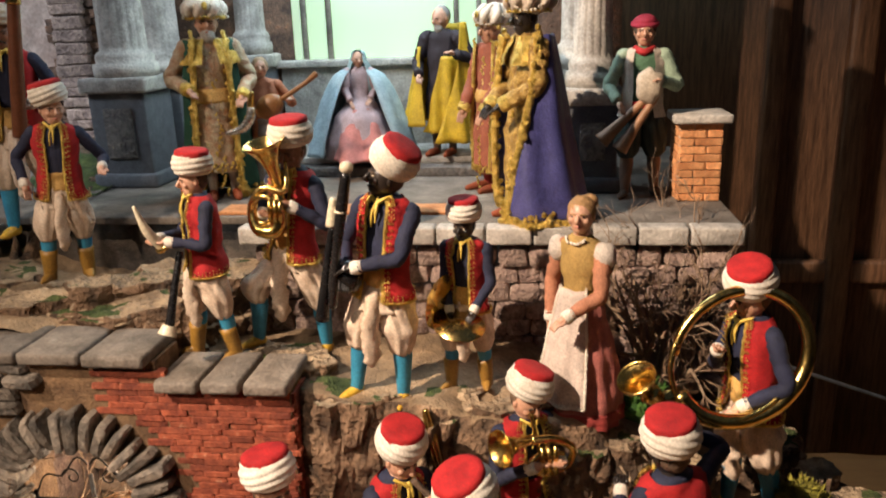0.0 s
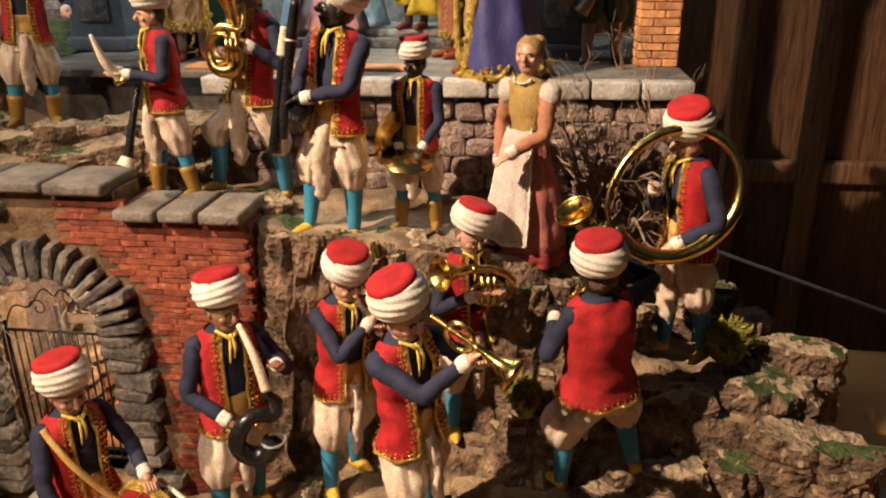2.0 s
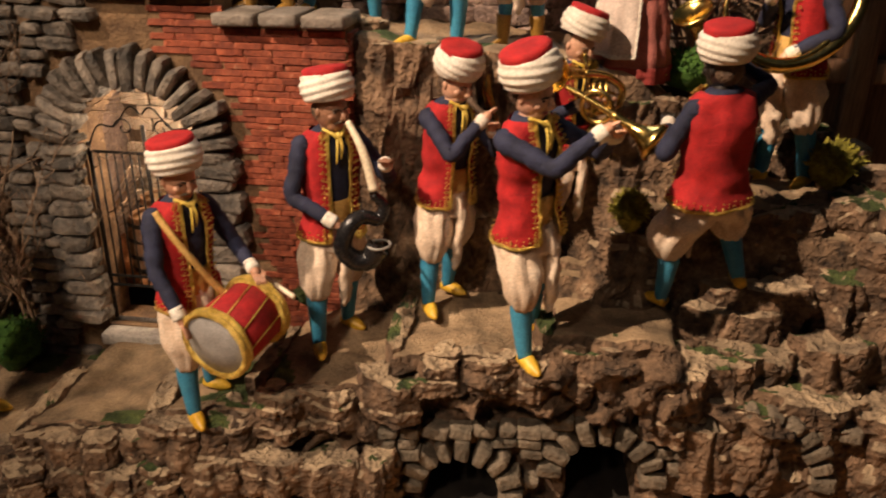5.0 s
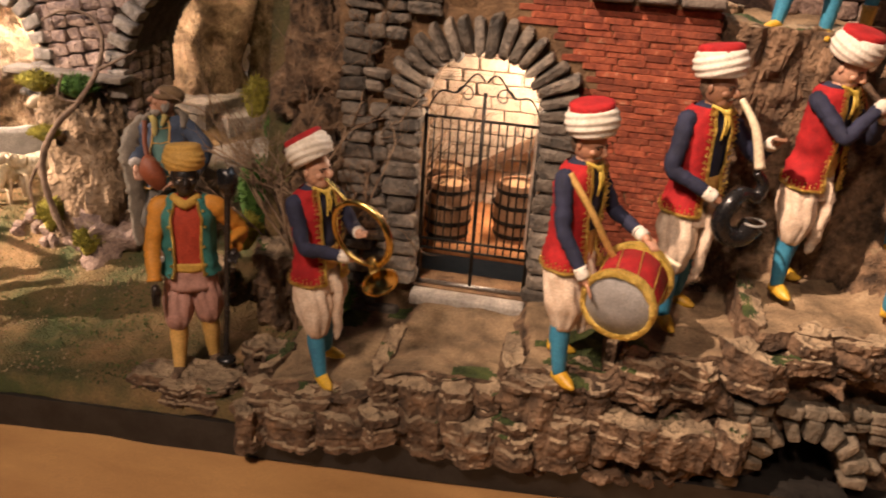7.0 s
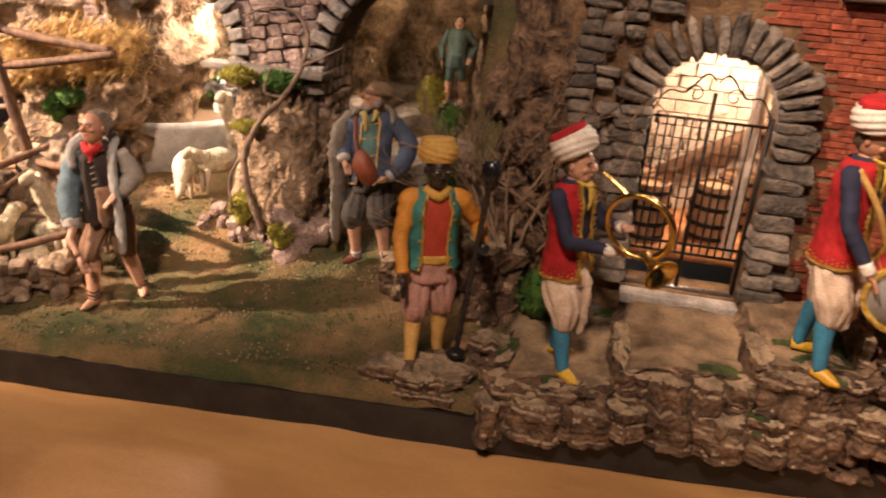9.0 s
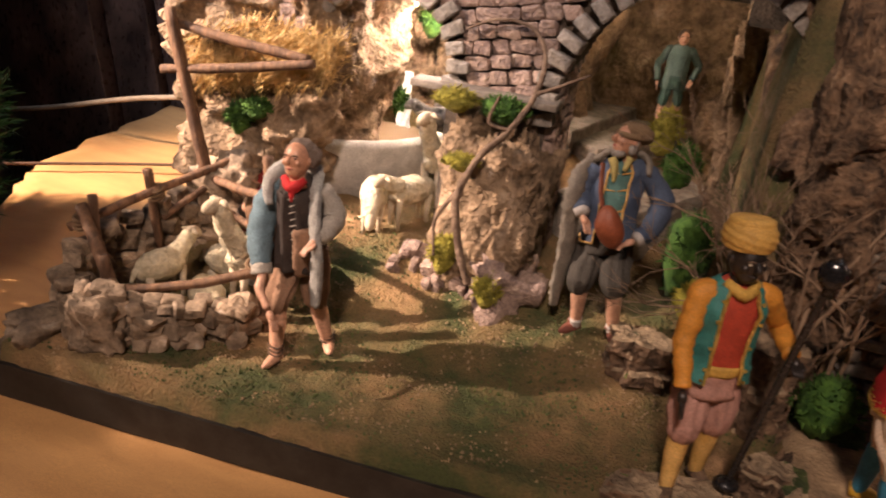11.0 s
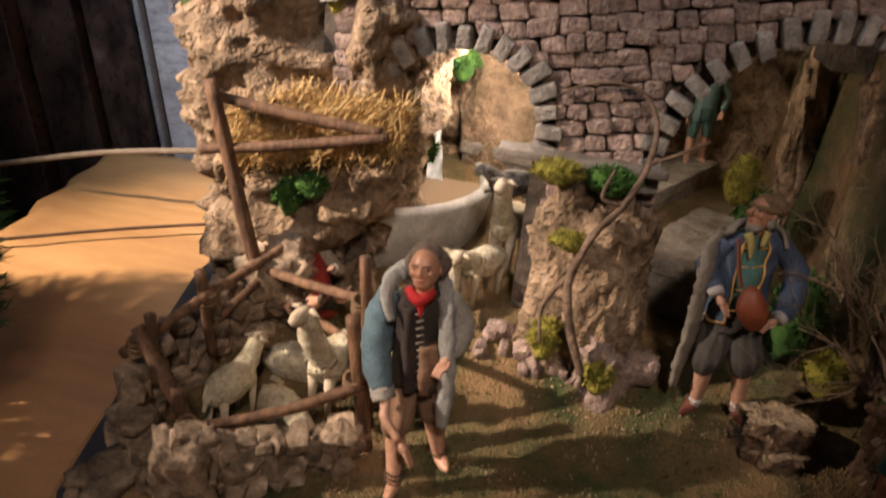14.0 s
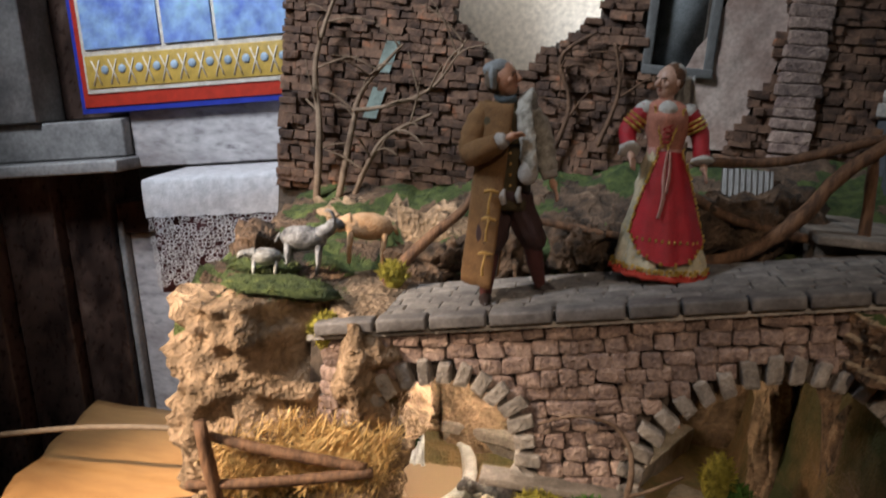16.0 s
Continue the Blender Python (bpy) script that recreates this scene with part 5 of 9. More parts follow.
for name, lo, hi, m, lab in (("pilaster", (-1.4, -0.10, -2.2), (-0.42, 0.2, 0.10), DARKMARBLE, "dark red-brown marble pilaster"), ("pilaster_edge", (-0.415, -0.04, -2.2), (-0.24, 0.2, 0.10), DARKMARBLE, "dark marble pilaster"), ("reveal", (-0.235, 0.0, -2.2), (-0.085, 0.2, 0.10), DARKMARBLE, "dark moulded reveal"),
                             ("moulding", (-0.080, 0.02, -2.2), (-0.062, 0.2, -0.06), GREYMARBLE, "grey moulding"), ("panel", (-0.06, 0.05, -2.2), (0.40, 0.2, -0.10), VEIN, "grey veined marble panel"), ("panel_head", (-0.080, 0.03, -0.098), (0.45, 0.2, 0.0), DARKMARBLE, "dark panel head"),
                             ("cornice", (-1.4, -0.14, 0.10), (0.05, 0.2, 0.135), GREYMARBLE, "grey marble cornice"), ("upper_block", (-1.4, -0.06, 0.138), (0.035, 0.2, 0.245), GREYMARBLE, "grey marble block"), ("upper_shaft", (-1.4, -0.08, 0.248), (-0.215, 0.2, 1.6), GREYMARBLE, "grey marble shaft"),
                             ("altar_step", (0.037, -0.02, 0.10), (0.9, 0.2, 0.262), VEIN, "pale marble altar step"), ("recess", (-0.213, 0.05, 0.248), (0.9, 0.2, 1.6), DARKMARBLE, "dark recess")):
    bm = bmesh.new()
    box(bm, lo, hi, 0, 0.006)
    part(name, bm, m, church, lab)

frontal = thing("altar", "altar with a white lace-edged cloth over dark red", "altar", pose(-2.45, 2.1, 0.5, 0, -9, 0))
bm = bmesh.new()
box(bm, (0.055, -0.26, -0.19), (0.9, -0.03, 0.095), 0, 0.004)
part("altar_body", bm, tone("dark_red_velvet", (0.06, 0.008, 0.010)), frontal, "dark red altar front")
bm = bmesh.new()
rings = []
for z, y in ((0.118, -0.02), (0.114, -0.20), (0.110, -0.265), (0.100, -0.272), (0.05, -0.274), (0.012, -0.272)):
    rings.append([(0.045 + 0.6 * k / 40, y + 0.003 * math.sin(k * 0.9), z + (0.0 if z > 0.1 else 0.002 * math.sin(k * 1.3))) for k in range(41)])
loft(bm, rings, 0, False, False)
part("cloth", bm, tone("altar_linen", (0.52, 0.50, 0.50), 0.8, 0.2), frontal, "white linen altar cloth")
bm = bmesh.new()
for i in range(34):
    for j in range(19):
        x, z = 0.06 + 0.0115 * i, 0.008 - 0.0098 * j
        if random.random() < 0.82 and not (i > 13 and j > 14 - (i - 13) * 0.2):
            a0, n = random.random(), 6
            r = random.uniform(0.0035, 0.0085)
            x, z = x + random.uniform(-0.003, 0.003), z + random.uniform(-0.003, 0.003)
            tube(bm, [Vector((x + r * math.cos(a0 + 6.283 * k / n), -0.275, z + r * math.sin(a0 + 6.283 * k / n))) for k in range(n + 1)], 0.0013, 0, 4)
tagged(part("lace", bm, MATS["altar_linen"], frontal, "openwork white lace edge"), kind="stuff")

picture = thing("altar_picture", "bright blue panel picture with gold and red border", "picture", pose(-2.56, 2.1, 0.5, 0, -9, 0))
PB = tone("picture_blue", (0.03, 0.05, 0.42), 0.5, 0.1)
SKYP = material("painted_blue_wash", (0.14, 0.22, 0.66), (0.40, 0.62, 0.88), 12, 0.5, bump=0.1, c3=(0.30, 0.72, 0.74), fine=30)
for name, lo, hi, m, lab in (("border", (-0.125, -0.05, 0.268), (0.60, -0.03, 1.2), PB, "blue outer border"), ("red_border", (-0.112, -0.054, 0.285), (0.60, -0.046, 1.2), tone("picture_red", (0.50, 0.04, 0.02), 0.5, 0.1), "red border"),
                             ("white_border", (-0.095, -0.058, 0.322), (0.60, -0.05, 1.2), WHITE, "white line"), ("gold_band", (-0.088, -0.061, 0.335), (0.60, -0.054, 0.425), tone("picture_gold", (0.55, 0.36, 0.07), 0.5, 0.2), "ornamented gold band")):
    bm = bmesh.new()
    box(bm, lo, hi, 0, 0.002)
    part(name, bm, m, picture, lab)
for a, b in ((-0.082, 0.145), (0.158, 0.30), (0.312, 0.56)):
    bm = bmesh.new()
    box(bm, (a, -0.064, 0.442), (b, -0.055, 1.2), 0, 0.001)
    part("picture_field", bm, SKYP, picture, "blue painted field")
for k in range(11):
    bm = bmesh.new()
    ball(bm, (-0.03 + 0.052 * k, -0.062, 0.385), (0.012, 0.004, 0.012), 0, None, 12, 6)
    part("rosette", bm, tone("pale_blue_paint", (0.35, 0.45, 0.55), 0.5, 0.1), picture, "pale blue rosette")
    bm = bmesh.new()
    for s in (-1, 1):
        tube(bm, [(-0.056 + 0.052 * k + 0.012 * s, -0.0625, 0.345), (-0.056 + 0.052 * k, -0.0625, 0.38), (-0.056 + 0.052 * k - 0.012 * s, -0.0625, 0.412)], 0.002, 0, 5)
    part("scroll", bm, WHITE, picture, "white painted scroll")

bm = bmesh.new()
box(bm, (-2.2, 2.75, -1.0), (0.75, 2.85, 3.2))
solid("wall_back", bm, material("beige_plaster", (0.64, 0.58, 0.48), (0.74, 0.68, 0.58), 3, 0.9, bump=0.1, fine=60), "plain beige church wall behind the ruin", "wall", kind="structure")
bm = bmesh.new()
box(bm, (0.36, 2.28, -1.0), (3.6, 2.40, 3.2))
cab = solid("wall_wood", bm, WOOD, "dark brown wooden panelling of the church", "panelling", kind="structure")
for x0, x1 in ((0.74, 0.80), (0.95, 1.02), (1.30, 1.42), (1.80, 1.92), (2.3, 2.4)):
    bm = bmesh.new()
    box(bm, (x0, 2.235, -1.0), (x1, 2.279, 3.2), 0, 0.012)
    part("stile", bm, WOOD, cab, "dark wooden stile")
for z0 in (0.30, 1.15):
    bm = bmesh.new()
    box(bm, (0.80, 2.245, z0), (3.0, 2.278, z0 + 0.07), 0, 0.012)
    part("rail", bm, WOOD, cab, "dark wooden rail")
bm = bmesh.new()
tube(bm, [(0.62, 2.2, 0.147), (2.3, 2.2, -0.43)], 0.006, 0, 8)
solid("cord", bm, tone("grey_cord", (0.30, 0.26, 0.22), 0.8, 0.3), "thin grey barrier cord against the panelling", "cord")
bm = bmesh.new()
tube(bm, curve_pts([(-3.6, 1.62, -0.12), (-2.97, 1.60, -0.085), (-2.4, 1.56, 0.06), (-2.02, 1.5, 0.14)], 8), 0.007, 0, 8)
solid("barrier_rope", bm, tone("pale_rope", (0.20, 0.15, 0.10), 0.8, 0.5), "pale rope stretched behind the crib", "rope")
bm = bmesh.new()
tube(bm, curve_pts([(-2.62, 1.20, -0.075), (-2.3, 1.45, -0.075), (-2.03, 1.62, -0.075)], 8), 0.004, 0, 8)
solid("cable", bm, tone("brown_cable", (0.10, 0.05, 0.025), 0.7, 0.1), "thin brown cable lying on the cloth", "cable")
bm = bmesh.new()
box(bm, (0.78, 0.55, -0.088), (1.02, 1.36, -0.078), 0, 0.003)
solid("table_edge", bm, tone("cream_board", (0.55, 0.48, 0.37), 0.7, 0.2), "pale cream board beside the crib", "board", pose(0, 0, 0))

# ---- figurines: each one plain mesh ----


DOLLS = {}


class Doll:
    """A crib figurine in its own units (height 1, facing -y, its left hand at +x), joined into one mesh."""

    def __init__(self, seed):
        self.bm, self.mats, self.seed = bmesh.new(), [], seed

    def mi(self, m):
        if m not in self.mats:
            self.mats.append(m)
        return self.mats.index(m)

    def body(self, secs, m, pleat=0.0, folds=9, seg=26, wrinkle=0.012, gap=None, cap=True):
        """A loft through sections (z, half width, half depth, shift x, shift y); gap leaves it open at the front by that many degrees."""
        secs = [tuple(s) + (0,) * (5 - len(s)) for s in secs]
        n = (len(secs) - 1) * 4 + 1
        zs = [lerps([s[i] for s in secs], n) for i in range(5)]
        rings = []
        for r in range(n):
            z, rx, ry, cx, cy = (zs[i][r] for i in range(5))
            ring = []
            a0, a1 = (0, 2 * math.pi) if gap is None else (radians(-90 + gap), radians(270 - gap))
            for k in range(seg):
                a = a0 + (a1 - a0) * k / (seg if gap is None else seg - 1)
                s = 1 + pleat * math.sin(a * folds + self.seed + 1.5 * noise.noise(Vector((a, z * 6, self.seed))))
                p = Vector((cx + math.cos(a) * rx * s, cy + math.sin(a) * ry * s, z))
                p += Vector((math.cos(a), math.sin(a), 0)) * wrinkle * fbm(Vector((p.x * 9, p.y * 9, p.z * 14 + self.seed)), 3)
                ring.append(p)
            rings.append(ring)
        loft(self.bm, rings, self.mi(m), cap and gap is None, gap is None)
        return rings

    def limb(self, pts, radii, m, n=5, seg=10, wob=0.16, flat=1.0, ripple=0.0):
        p = curve_pts(pts, n)
        r = lerps(radii, len(p))
        if ripple:
            r = [q * (1 + ripple * math.sin(i * 1.75 + self.seed + 1.5 * math.sin(i * 0.6))) for i, q in enumerate(r)]
        tube(self.bm, p, r, self.mi(m), seg, wob, flat)

    def lump(self, c, r, m, turn=None, u=14, v=9, lump=0.0, freq=14):
        ball(self.bm, c, r, self.mi(m), turn, u, v, lump, freq)

    def beads(self, pts, r, m, every=1):
        for p in pts[::every]:
            ball(self.bm, p + Vector((random.uniform(-1, 1), random.uniform(-1, 1), random.uniform(-1, 1))) * r * 0.5, r * random.uniform(0.8, 1.25), self.mi(m), None, 5, 3)

    def hand(self, wrist, tip, m, spread=0.010):
        w, t = Vector(wrist), Vector(tip)
        d = (t - w).normalized()
        side = d.cross(Vector((0.2, 0.3, 1))).normalized()
        L = 0.055
        self.lump(w + d * 0.022, (0.017, 0.017, 0.024), m, d.to_track_quat("Z", "Y").to_matrix(), 8, 6)
        for k in range(4):
            o = side * (k - 1.5) * spread
            q = w + d * 0.035 + o
            self.limb([q, q + d * L * 0.45 + Vector((0, 0, -0.004)), q + d * L * 0.75 + Vector((0, 0, -0.014))], [0.0065, 0.006, 0.004], m, 2, 5, 0)
        q = w + d * 0.02 - side * 0.018
        self.limb([q, q + d * 0.02 - side * 0.008, q + d * 0.036], [0.007, 0.006, 0.005], m, 2, 5, 0)

    def arm(self, shoulder, hand, sleeve, skin, cuff=None, elbow=None, thick=0.043, reach=0.335):
        s, h = Vector(shoulder), Vector(hand)
        d = h - s
        L = min(d.length, reach * 0.985)
        h = s + d.normalized() * L
        mid = (s + h) / 2
        bend = math.sqrt(max(0.0004, (reach / 2) ** 2 - (L / 2) ** 2))
        e = Vector(elbow or (math.copysign(0.7, s.x), 0.35, -0.9))
        e = (e - d.normalized() * e.dot(d.normalized())).normalized()
        el = mid + e * bend
        w = el + (h - el) * 0.86
        self.limb([s + Vector((-s.x * 0.25, 0, 0.0)), s, (s + el) / 2, el, (el + w) / 2, w], [thick * 0.9, thick * 1.05, thick * 0.95, thick * 0.88, thick * 0.78, thick * 0.72], sleeve, 6, 12, 0.10, 1.0, 0.07)
        out = (w - el).normalized()
        if cuff:
            self.limb([w - out * 0.012, w + out * 0.012, w + out * 0.03], [thick * 0.74, thick * 0.80, thick * 0.72], cuff, 2, 10, 0.1)
        self.hand(w + out * 0.012, w + out * 0.06, skin)

    def head(self, c, skin, turn=0.0, nod=0.0, hair=None, beard=None, r=0.058, moustache=False):
        c = Vector(c)
        R = (Matrix.Rotation(radians(turn), 3, "Z") @ Matrix.Rotation(radians(nod), 3, "X"))
        self.lump(c, (r * 0.88, r * 1.0, r * 1.18), skin, R, 16, 12)
        self.lump(c + R @ Vector((0, -r * 0.30, -r * 0.62)), (r * 0.60, r * 0.62, r * 0.66), skin, R, 12, 8)
        self.limb([c + R @ Vector((0, -r * 0.90, r * 0.22)), c + R @ Vector((0, -r * 1.20, -r * 0.20)), c + R @ Vector((0, -r * 0.95, -r * 0.32))], [r * 0.09, r * 0.17, r * 0.13], skin, 3, 7, 0)
        dark = DARKSKIN if skin is not DARKSKIN else IVORY
        for s in (-1, 1):
            self.lump(c + R @ Vector((s * r * 0.88, r * 0.1, -r * 0.05)), (r * 0.12, r * 0.2, r * 0.28), skin, R, 7, 5)
            self.lump(c + R @ Vector((s * r * 0.48, -r * 0.66, -r * 0.22)), (r * 0.26, r * 0.24, r * 0.24), skin, R, 8, 6)
            self.lump(c + R @ Vector((s * r * 0.36, -r * 0.86, r * 0.06)), (r * 0.13, r * 0.07, r * 0.065), dark, R, 7, 5)
            self.limb([c + R @ Vector((s * r * 0.14, -r * 0.97, r * 0.20)), c + R @ Vector((s * r * 0.36, -r * 0.94, r * 0.26)), c + R @ Vector((s * r * 0.58, -r * 0.80, r * 0.18))], [r * 0.05, r * 0.06, r * 0.03], hair or HAIR, 2, 5, 0)
        self.limb([c + R @ Vector((-r * 0.24, -r * 0.82, -r * 0.66)), c + R @ Vector((0, -r * 0.94, -r * 0.62)), c + R @ Vector((r * 0.24, -r * 0.82, -r * 0.66))], [r * 0.04, r * 0.09, r * 0.04], LIPS if skin is not DARKSKIN else skin, 2, 6, 0)
        if moustache:
            self.limb([c + R @ Vector((-r * 0.42, -r * 0.80, -r * 0.60)), c + R @ Vector((0, -r * 1.0, -r * 0.46)), c + R @ Vector((r * 0.42, -r * 0.80, -r * 0.60))], [r * 0.04, r * 0.11, r * 0.04], HAIR, 3, 6, 0.2)
        self.limb([c + Vector((0, 0.012, -0.11)), c + Vector((0, 0.008, -0.03))], [0.037, 0.031], skin, 2, 10, 0)
        if hair:
            self.lump(c + R @ Vector((0, r * 0.18, r * 0.22)), (r * 1.0, r * 1.05, r * 1.12), hair, R, 16, 10, 0.12, 60)
        if beard:
            self.lump(c + R @ Vector((0, -r * 0.55, -r * 0.95)), (r * 0.62, r * 0.5, r * 0.72), beard, R, 12, 8, 0.25, 50)
        return R

    def turban(self, c, R, tilt=(0, 0), r=0.088, wrap=None, top=None, big=1.0):
        """A white cloth wound round a red cap."""
        T = R @ Matrix.Rotation(radians(tilt[0]), 3, "X") @ Matrix.Rotation(radians(tilt[1]), 3, "Y")
        c = Vector(c)
        rings = []
        for i in range(23):
            f = i / 22
            rr = r * (0.80 + 0.24 * math.sin(math.pi * (0.12 + 0.80 * f))) * (1 if f < 0.98 else 0.9)
            ring = []
            for k in range(30):
                a = 2 * math.pi * k / 30
                g = 0.026 * math.sin(2 * math.pi * (3.6 * f + 0.75 * math.sin(a + self.seed)) + a) + 0.012 * noise.noise(Vector((a * 2, f * 5, self.seed)))
                ring.append(c + T @ Vector((math.cos(a) * rr * (1 + g), math.sin(a) * rr * (1 + g) * 1.04, (-0.016 + 0.090 * f) * big)))
            rings.append(ring)
        loft(self.bm, rings, self.mi(wrap or WHITE))
        rings = []
        for i in range(6):
            f = i / 5
            rr = r * 0.90 * (1 - 0.06 * f) if i < 4 else r * (0.72 if i == 4 else 0.2)
            zz = 0.058 + 0.034 * min(1, f * 1.4)
            rings.append([c + T @ Vector((math.cos(2 * math.pi * k / 24) * rr * (1 + 0.02 * math.sin(k * 2.6)), math.sin(2 * math.pi * k / 24) * rr, zz * big)) for k in range(24)])
        loft(self.bm, rings, self.mi(top or RED))

    def leg(self, hip, knee, foot, toe, pant, sock, shoe, puff=0.078, low=0.46, boots=None):
        hip, knee, foot, t = Vector(hip), Vector(knee), Vector(foot), Vector(toe).normalized()
        if pant:
            q = knee + (foot - knee) * low * 0.4
            line = curve_pts([hip + Vector((0, 0, 0.05)), hip, (hip + knee) / 2, knee, q], 4)
            rad = lerps([0.05, puff * 0.92, puff * 1.04, puff * 1.08, puff * 1.0, puff * 0.82, puff * 0.50], len(line))
            side = Vector((1, 0, 0))
            rings = []
            for i, p in enumerate(line):
                ring = []
                for k in range(44):
                    a = 2 * math.pi * k / 44
                    drift = 0.8 * noise.noise(Vector((a * 0.9, i * 0.22, self.seed * 1.3)))
                    crease = 1 - abs(math.sin(a * 4 + self.seed + drift + 0.5 * math.sin(i * 0.4)))
                    fine = 1 - abs(math.sin(a * 7.5 + self.seed * 2 + 1.6 * drift))
                    ring.append(p + (side * math.cos(a) + Vector((0, 1, 0)) * math.sin(a)) * rad[i] * (1.06 - 0.20 * crease ** 2 - 0.09 * fine ** 3 + 0.16 * noise.noise(Vector((a * 1.2, i * 0.33, self.seed)))))
                rings.append(ring)
            loft(self.bm, rings, self.mi(pant))
        self.limb([knee, knee + (foot - knee) * 0.35 + Vector((0, 0.008, 0)), foot + Vector((0, 0, 0.02))], [0.036, 0.037, 0.022], sock, 5, 10, 0.04)
        if boots:
            self.limb([knee + (foot - knee) * 0.45, foot + Vector((0, 0, 0.03)), foot], [0.042, 0.032, 0.030], boots, 4, 10, 0.1)
        self.limb([foot - t * 0.022 + Vector((0, 0, 0.020)), foot + t * 0.012 + Vector((0, 0, 0.022)), foot + t * 0.052 + Vector((0, 0, 0.014)), foot + t * 0.088 + Vector((0, 0, 0.012))], [0.024, 0.028, 0.023, 0.006], shoe, 4, 10, 0, 0.85)

    def drape(self, arc, low_arc, top, bottom, m, z0=0.80, z1=0.02, folds=8, depth=0.07, trim=None, back=0.0, n=18, seg=40, power=1.0, bead=0.009):
        """A hanging cloth with two faces: it spans arc degrees (0 its left, 90 the back) at the top and low_arc at the hem."""
        rings = []
        for i in range(n + 1):
            f = i / n
            g = f ** power
            a0, a1 = arc[0] + (low_arc[0] - arc[0]) * f, arc[1] + (low_arc[1] - arc[1]) * f
            ring = []
            for k in range(seg):
                a = radians(a0 + (a1 - a0) * k / (seg - 1))
                w = 1 + depth * (0.35 + f) * (math.sin(a * folds + self.seed + 0.9 * math.sin(f * 3)) + 0.5 * noise.noise(Vector((a * 3, f * 5, self.seed))))
                ring.append(Vector((math.cos(a) * (top[0] + (bottom[0] - top[0]) * g) * w, math.sin(a) * (top[1] + (bottom[1] - top[1]) * g) * w + back * f ** 2, z0 + (z1 - z0) * f + 0.012 * noise.noise(Vector((a * 2, f * 4, 5 + self.seed))))))
            rings.append(ring)
        rows = loft(self.bm, rings, self.mi(m), False, False)
        inner = loft(self.bm, [[Vector((p.x * 0.97, p.y * 0.97, p.z)) for p in r] for r in rings], self.mi(m), False, False)
        for i in range(n):
            for e in (0, -1):
                self.bm.faces.new((rows[i][e], rows[i + 1][e], inner[i + 1][e], inner[i][e])).material_index = self.mi(m)
        for e in (0, -1):
            for k in range(seg - 1):
                self.bm.faces.new((rows[e][k], rows[e][k + 1], inner[e][k + 1], inner[e][k])).material_index = self.mi(m)
        if trim:
            for line in ([r[0] for r in rings], [r[-1] for r in rings], rings[-1]):
                tube(self.bm, [p * 1.004 for p in line], bead * 1.1, self.mi(trim), 6, 0.5)
                for q in range(3):
                    self.beads([p + Vector((random.uniform(-1, 1), random.uniform(-1, 1), 0)) * bead + Vector((0, 0, bead * 1.1 * q)) for p in line], bead * 0.8, trim)
        return rings

    def place(self, name, label, base, h, yaw, tip=(0, 0), group=""):
        me = finish(self.bm, self.mats, name)
        me.transform(Matrix.Scale(h, 4))
        ob = new(name, me)
        ob.matrix_world = pose(*base, tip[0], tip[1], 0) @ pose(0, 0, 0, 0, 0, yaw)
        DOLLS[self.seed] = ob.matrix_world @ Matrix.Scale(h, 4)
        return tagged(ob, label, "figurine", group)


